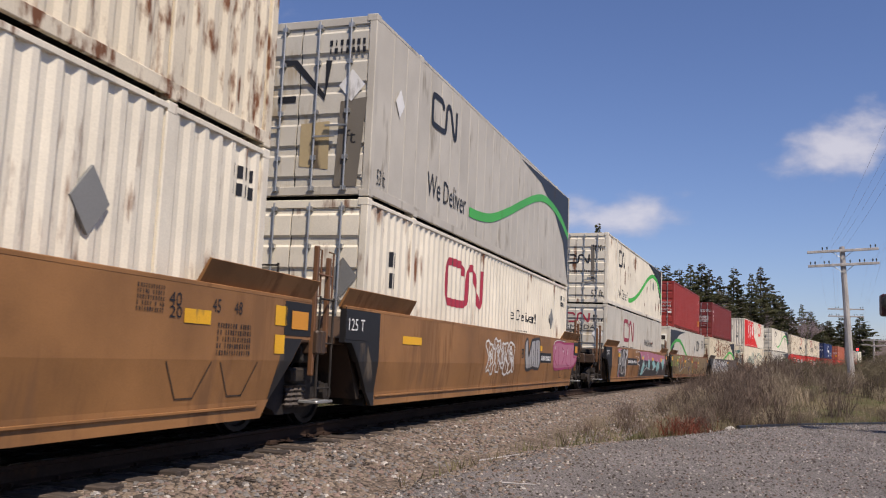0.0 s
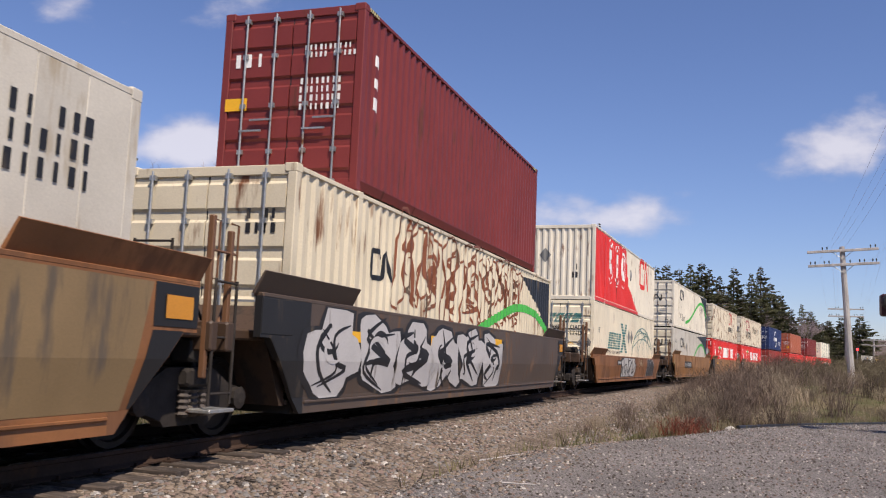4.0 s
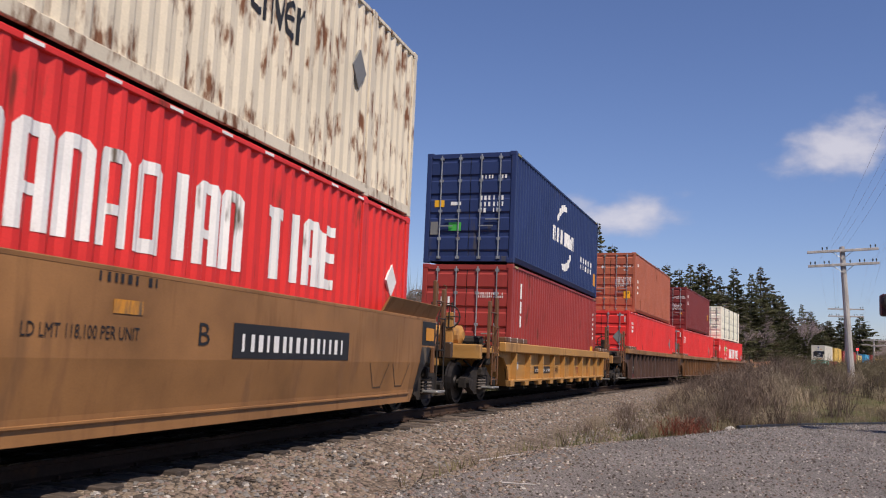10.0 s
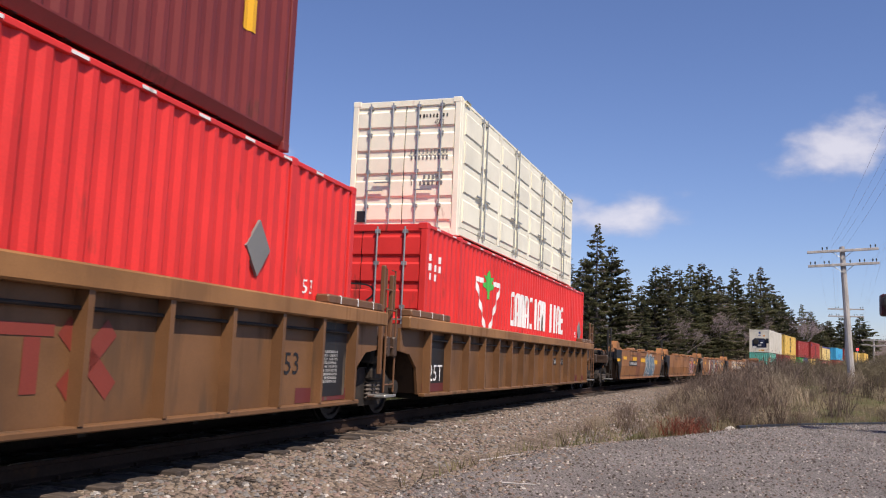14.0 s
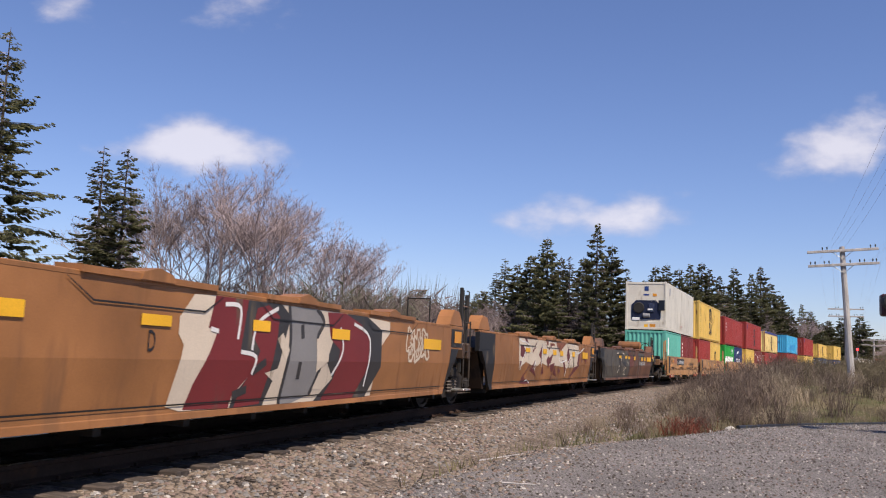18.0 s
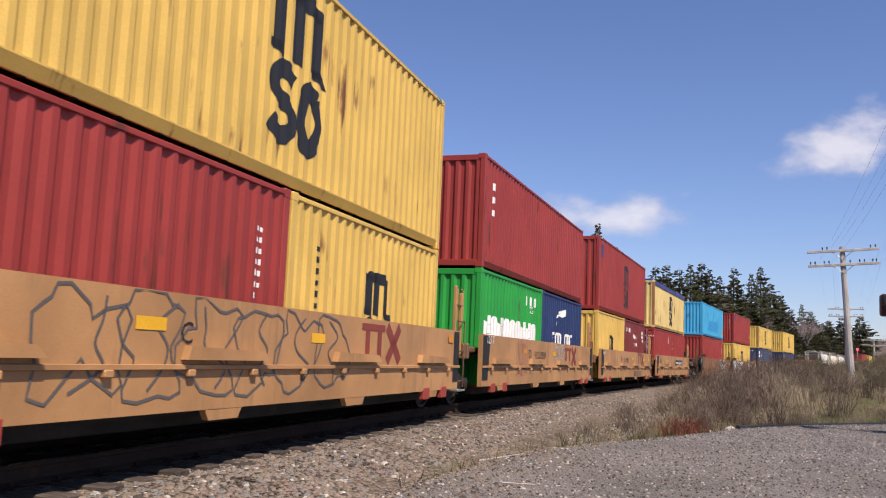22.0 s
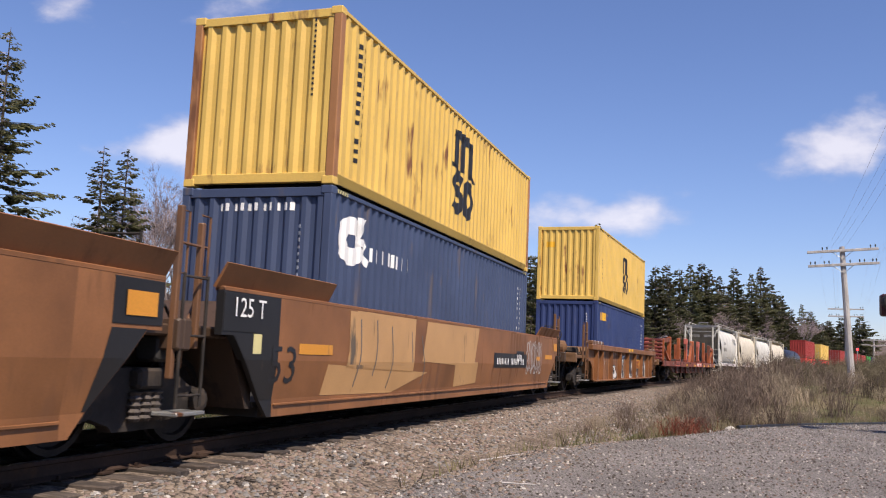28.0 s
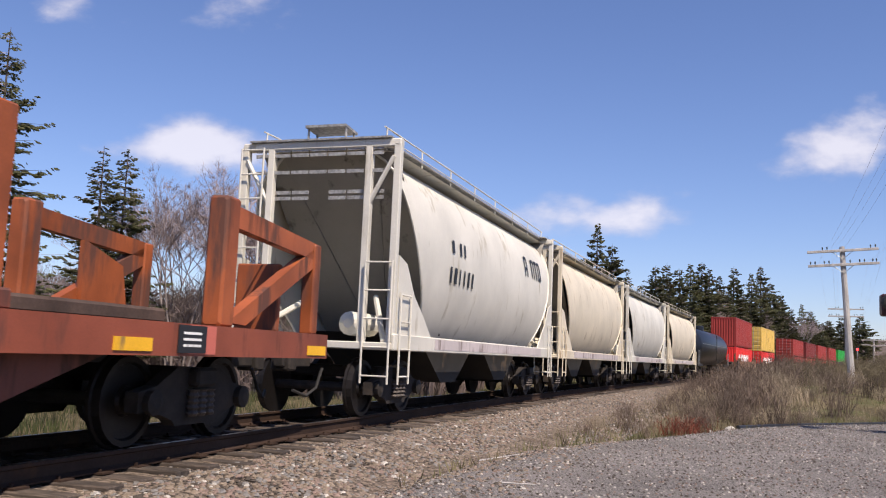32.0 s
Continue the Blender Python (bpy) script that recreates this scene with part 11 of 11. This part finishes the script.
def make_verge():
    """Low green and brown weeds on the far bank of the track."""
    r5 = random.Random(47)
    mb = MB()
    for k in range(1500):
        y = r5.uniform(6, 58)
        o = r5.uniform(3.6, 16)
        x = bend(y)[0] - o
        if noise.noise(Vector((x * 0.3, y * 0.3, 5))) < -0.2:
            continue
        z, h = ground_z(x, y), r5.uniform(0.12, 0.38) * (1 + 0.05 * o)
        for j in range(26):
            a, r = r5.random() * 6.28, r5.uniform(0, 0.45)
            px, py, hh = x + r * math.cos(a), y + r * math.sin(a), h * r5.uniform(0.4, 1.1)
            c, d = 0.016 * math.cos(a * 3), 0.016 * math.sin(a * 3)
            mb.face((px - c, py - d, z - 0.04), (px + c, py + d, z - 0.04), (px + r5.uniform(-0.4, 0.4) * hh, py + r5.uniform(-0.4, 0.4) * hh, z + hh))
    m_weed = mat("green and brown weeds", (0.052, 0.062, 0.020), 0.95, vary=0.4, scale=0.5, bump=0, stain=(0.085, 0.062, 0.036), samount=0.55, sscale=0.4)
    solid("weeds", plant_mesh(mb, "weeds", m_weed), m_weed, "low green and brown weeds along the track bank", "weeds", kind="stuff")


make_verge()


def make_grass():
    mb = MB()
    k = 0
    while k < 16000:
        y = 9 + 62 * rng.random() ** 1.4
        x = rng.uniform(-6, 4 + 0.45 * y)
        if not ((x - bend(y)[0]) > 3.0 and road_gap(x, y) > -0.15):
            continue
        z = ground_z(x, y)
        h = rng.uniform(0.06, 0.26)
        a = rng.random() * 6.28
        dx, dy = 0.012 * math.cos(a), 0.012 * math.sin(a)
        lx, ly = rng.uniform(-0.12, 0.12), rng.uniform(-0.12, 0.12)
        mb.face((x - dx, y - dy, z - 0.01), (x + dx, y + dy, z - 0.01), (x + lx, y + ly, z + h))
        k += 1
    for k in range(9000):
        y = rng.uniform(14, 70)
        x = bend(y)[0] - rng.uniform(3.6, 22)
        z = ground_z(x, y)
        h = rng.uniform(0.1, 0.4)
        lx = rng.uniform(-0.2, 0.2)
        mb.face((x - 0.02, y, z - 0.01), (x + 0.02, y, z - 0.01), (x + lx, y, z + h))
    solid("grass", plant_mesh(mb, "grass", M_GRASS), M_GRASS, "dry straw and green grass", "grass", kind="stuff")


make_grass()


def make_stones():
    """Loose crushed stone over the shoulder of the track and grit on the lot."""
    rng = random.Random(9)
    tones = [mat("stone " + n, c, 0.9, vary=0.2, scale=9, bump=0.3, bscale=30, spec=0.2) for n, c in
             (("grey", (0.205, 0.19, 0.175)), ("tan", (0.235, 0.185, 0.14)), ("pink", (0.235, 0.17, 0.14)), ("dark", (0.085, 0.07, 0.058)), ("pale", (0.46, 0.42, 0.37)))]
    mb, idx = MB(), []

    def stone(x, y, z, r, tone):
        i = len(mb.v)
        a0 = rng.random() * 6.28
        n = 5
        for lev, (rr, hz) in enumerate(((0.75, -0.3), (1.0, 0.1), (0.55, 0.62))):
            for k in range(n):
                a = a0 + 6.283 * k / n + lev * 0.4
                q = r * rr * rng.uniform(0.72, 1.25)
                mb.v.append((x + q * math.cos(a), y + q * math.sin(a) * 1.15, z + r * (hz + rng.uniform(-0.12, 0.12))))
        for lev in (0, 1):
            for k in range(n):
                a, b = i + lev * n + k, i + lev * n + (k + 1) % n
                mb.f.append((a, b, b + n, a + n))
                idx.append(tone)
        mb.f.append(tuple(i + 10 + k for k in range(n)))
        idx.append(tone)
    k = 0
    while k < 36000:
        s = 4.5 + 40 * rng.random() ** 1.5
        o = rng.uniform(1.15, 4.4) if rng.random() < 0.92 else rng.uniform(-0.5, 1.2)
        if abs(o - 0.7525) < 0.1:
            continue
        p = on_track(s) @ Vector((o, 0, 0))
        if road_gap(p.x, p.y) < -0.25 and rng.random() < 0.8:
            continue
        z = -0.235 - max(0, o - 1.8) * 0.205
        if o > 3.0:
            z = max(z, ground_z(p.x, p.y) + 0.01)
        stone(p.x, p.y, z, rng.uniform(0.015, 0.037) * (1.35 if rng.random() < 0.1 else 1), rng.choice((0, 0, 1, 1, 2, 2, 3, 0, 1, 4) if rng.random() < 0.4 else (0, 1, 2, 3, 1)))
        k += 1
    for k in range(34000):
        y = 4.5 + 24 * rng.random() ** 1.35
        x = rng.uniform(-4.4, 6.5)
        if road_gap(x, y) > 0.4:
            continue
        stone(x, y, ground_z(x, y) + 0.018, rng.uniform(0.007, 0.021), 4 if rng.random() < 0.13 else rng.choice((0, 0, 0, 3, 3, 2)))
    me = bpy.data.meshes.new("loose_stones")
    me.from_pydata(mb.v, [], mb.f)
    for t in tones:
        me.materials.append(t)
    me.polygons.foreach_set("material_index", idx)
    solid("loose_stones", me, tones[0], "grey, tan and pink crushed stones", "stones", kind="stuff")


make_stones()

M_POLE = mat("weathered grey pole wood", (0.44, 0.41, 0.38), 0.9, vary=0.2, scale=3, stretch=(1, 1, 0.2), bump=0.3, bscale=30)
M_GLASSY = mat("dark insulator glass", (0.05, 0.06, 0.06), 0.25)
POLES = [(6.83, 44.5, 6.85, 3.0, -3.2), (13.1, 88.5, 6.95, 3.0, 0.0), (22.8, 131, 5.6, 3.0, 0.0)]


def utility_pole(x, y, top, lean):
    root = tagged(new("utility_pole"), "weathered wooden utility pole with two crossarms", "utility pole", "pole line")
    z0 = ground_z(x, y) - 0.4
    h = top - z0
    part("pole", MB().rod((0, 0, 0), (0, 0, h), 0.17, 10, 0.115), M_POLE, root)
    for q, dz in ((0, 0.20), (1, 0.86)):
        arm = part("crossarm", MB().box(-1.52, 1.52, -0.19, -0.09, h - dz - 0.06, h - dz + 0.06, 0.01), M_POLE, root)
        br = MB().rod((-0.45, -0.15, h - dz - 0.04), (0, -0.13, h - dz - 0.40), 0.014).rod((0.45, -0.15, h - dz - 0.04), (0, -0.13, h - dz - 0.40), 0.014)
        part("brace", br, M_STEEL, root)
        for xx in ((-1.4, -1.2, -0.8, -0.6, 0.3, 0.7, 0.9, 1.25, 1.4) if q else (-0.85, -0.65, 1.2, 1.4)):
            part("insulator", MB().lathe([(0, 0.014), (0.05, 0.016), (0.06, 0.035), (0.13, 0.035), (0.16, 0.015)], "Z", (xx, -0.14, h - dz + 0.06), 7), M_GLASSY, arm)
    root.matrix_basis = pose(x, y, z0, 0, lean, -6)
    return root


for x, y, top, w, lean in POLES:
    utility_pole(x, y, top, lean)


def make_wires():
    pts = [(x + 0.0, y, top) for x, y, top, w, lean in POLES]
    prev = (3.4, 0.5, 6.9)
    k = 0
    for q, dz in ((-0.85, -0.05), (-0.65, -0.05), (1.2, -0.05), (1.4, -0.05), (-1.4, -0.7), (-0.8, -0.7), (0.7, -0.7), (1.25, -0.7)):
        mb = MB()
        line = [prev, *pts]
        for a, b in zip(line, line[1:]):
            va, vb = Vector((a[0] + q, a[1] - 0.15, a[2] + dz)), Vector((b[0] + q, b[1] - 0.15, b[2] + dz))
            n = 14
            row = [va.lerp(vb, j / n) - Vector((0, 0, 0.55 * 4 * (j / n) * (1 - j / n))) for j in range(n + 1)]
            mb.tube(row, 0.0026, 3)
        solid("wire", mb, M_WIRE, "thin sagging line wire between poles", "wire", "line wires")


M_WIRE = mat("weathered line wire", (0.42, 0.44, 0.50), 0.6, 0.3)
make_wires()


def signal_lamp():
    """A distant red block signal on its mast."""
    x, y = 0.1583 * 150, 150.0
    root = tagged(new("railway_signal"), "distant railway signal mast with lit red lamp", "railway signal")
    part("mast", MB().rod((0, 0, 0), (0, 0, 4.6), 0.07, 8), M_STEEL, root)
    part("backboard", MB().lathe([(-0.02, 0.42), (0.02, 0.42)], "Y", (0, 0, 4.4), 18), M_BLACK, root)
    part("lamp", MB().lathe([(-0.09, 0.14), (-0.03, 0.17)], "Y", (0, 0, 4.4), 16), mat("red signal lens", (1.0, 0.02, 0.02), 0.3, emit=9.0), root, "lit red lens")
    root.matrix_basis = pose(x, y, ground_z(x, y), 0, 0, 0)


signal_lamp()


def crossing_signal():
    """The edge of a level-crossing signal beside the lot."""
    x, y = 4.20, 23.0
    root = tagged(new("crossing_signal"), "level crossing signal with dark lamp hoods", "crossing signal")
    part("mast", MB().rod((0.75, 0, 0), (0.75, 0, 4.2), 0.06, 8), M_STEEL, root)
    red = paint("dark maroon lamp housing", (0.05, 0.015, 0.02), 0.1)
    part("lamp_arm", MB().rod((0.1, 0, 2.55), (1.4, 0, 2.55), 0.03), M_STEEL, root)
    for xx in (0.12, 1.35):
        part("lamp_housing", MB().box(xx - 0.15, xx + 0.15, -0.12, 0.14, 2.35, 2.75, 0.03), red, root)
        part("lamp_hood", MB().lathe([(-0.34, 0.15), (-0.1, 0.16)], "Y", (xx, 0, 2.6), 14), M_BLACK, root)
    part("sign_blade", MB().slab([(-0.06, 0), (-0.05, 0), (-0.05, 0.1), (-0.06, 0.1)], 0.1, 1.4), M_BLACK, root)
    root.matrix_basis = pose(x, y, -0.665, 0, 0, 0) @ Matrix.Diagonal((1.3, 1.3, 1.3, 1))


crossing_signal()


def edge_things():
    """A black drain pipe along the lot's edge, pale rocks and a fallen stick."""
    pts = [(0.95, 22.9), (1.46, 24.0), (2.41, 25.6), (3.74, 27.2), (5.35, 29.05), (8.0, 31.3), (14.0, 33.6), (20.0, 34.6)]
    mb = MB().tube([(x, y, ground_z(x, y) + 0.05) for x, y in pts], 0.06, 8)
    solid("drain_pipe", mb, mat("black plastic pipe", (0.015, 0.015, 0.016), 0.5), "black plastic drain pipe along the gravel edge", "pipe")
    r2 = random.Random(3)
    for x, y, r in ((0.80, 23.0, 0.13), (1.05, 23.2, 0.07), (1.75, 24.7, 0.07), (2.2, 25.4, 0.09), (0.3, 21.9, 0.06)):
        mb = MB()
        prof = [(-r * 0.4, r * 0.6), (0, r), (r * 0.35, r * 0.7), (r * 0.6, r * 0.2)]
        mb.lathe(prof, "Z", (0, 0, 0), 7)
        mb.v = [(a * r2.uniform(0.7, 1.3), b * r2.uniform(0.7, 1.3), c * r2.uniform(0.8, 1.2)) for a, b, c in mb.v]
        ob = solid("rock", mb, mat("pale limestone", (0.44, 0.41, 0.36), 0.9), "pale rock at the edge of the gravel", "rock", "edge rocks")
        ob.matrix_basis = pose(x, y, ground_z(x, y) + 0.02, 0, 0, r2.uniform(0, 90))
    for a, b in (((-3.0, 12.6), (-2.55, 13.3)), ((-2.1, 10.0), (-1.75, 10.15))):
        za, zb = ground_z(*a), ground_z(*b)
        solid("stick", MB().rod((*a, za + 0.05), (*b, zb + 0.04), 0.012, 5, 0.007), M_POLE, "dry pale stick lying on the gravel", "stick", "fallen sticks")


edge_things()


def far_hills():
    """Wooded ridge at the horizon."""
    v, f = [], []
    n = 160
    for k in range(n + 1):
        a = -1.9 + 3.6 * k / n
        R = 900
        h = 26 + 16 * noise.noise(Vector((a * 2.3, 0, 0))) + 5 * noise.noise(Vector((a * 31, 0, 4)))
        v += [(R * math.sin(a), R * math.cos(a), -3), ((R + 60) * math.sin(a), (R + 60) * math.cos(a), h), ((R + 260) * math.sin(a), (R + 260) * math.cos(a), h * 0.6)]
    for k in range(n):
        f += [(3 * k, 3 * k + 3, 3 * k + 4, 3 * k + 1), (3 * k + 1, 3 * k + 4, 3 * k + 5, 3 * k + 2)]
    me = bpy.data.meshes.new("hills")
    me.from_pydata(v, [], f)
    solid("hills", me, mat("distant bare woods", (0.17, 0.135, 0.125), 1.0, vary=0.35, scale=0.02, grain=0.3, gscale=0.2, bump=0, spec=0.05), "far wooded ridge, hazy grey-brown", kind="structure")


far_hills()



def motions():
    for ob, place, local in MOVERS:
        rows, last = [], None
        for i in range(0, 33):
            s = place - along(i)
            near = -45 < s < 215
            if near or i in (0, 32) or i % 8 == 0:
                rows.append(float(i))
        rows = sorted(set(rows + [1 / 30, 32 - 1 / 30]))
        walk(ob, [(t, on_track(place - along(t)) @ local) for t in rows])


motions()
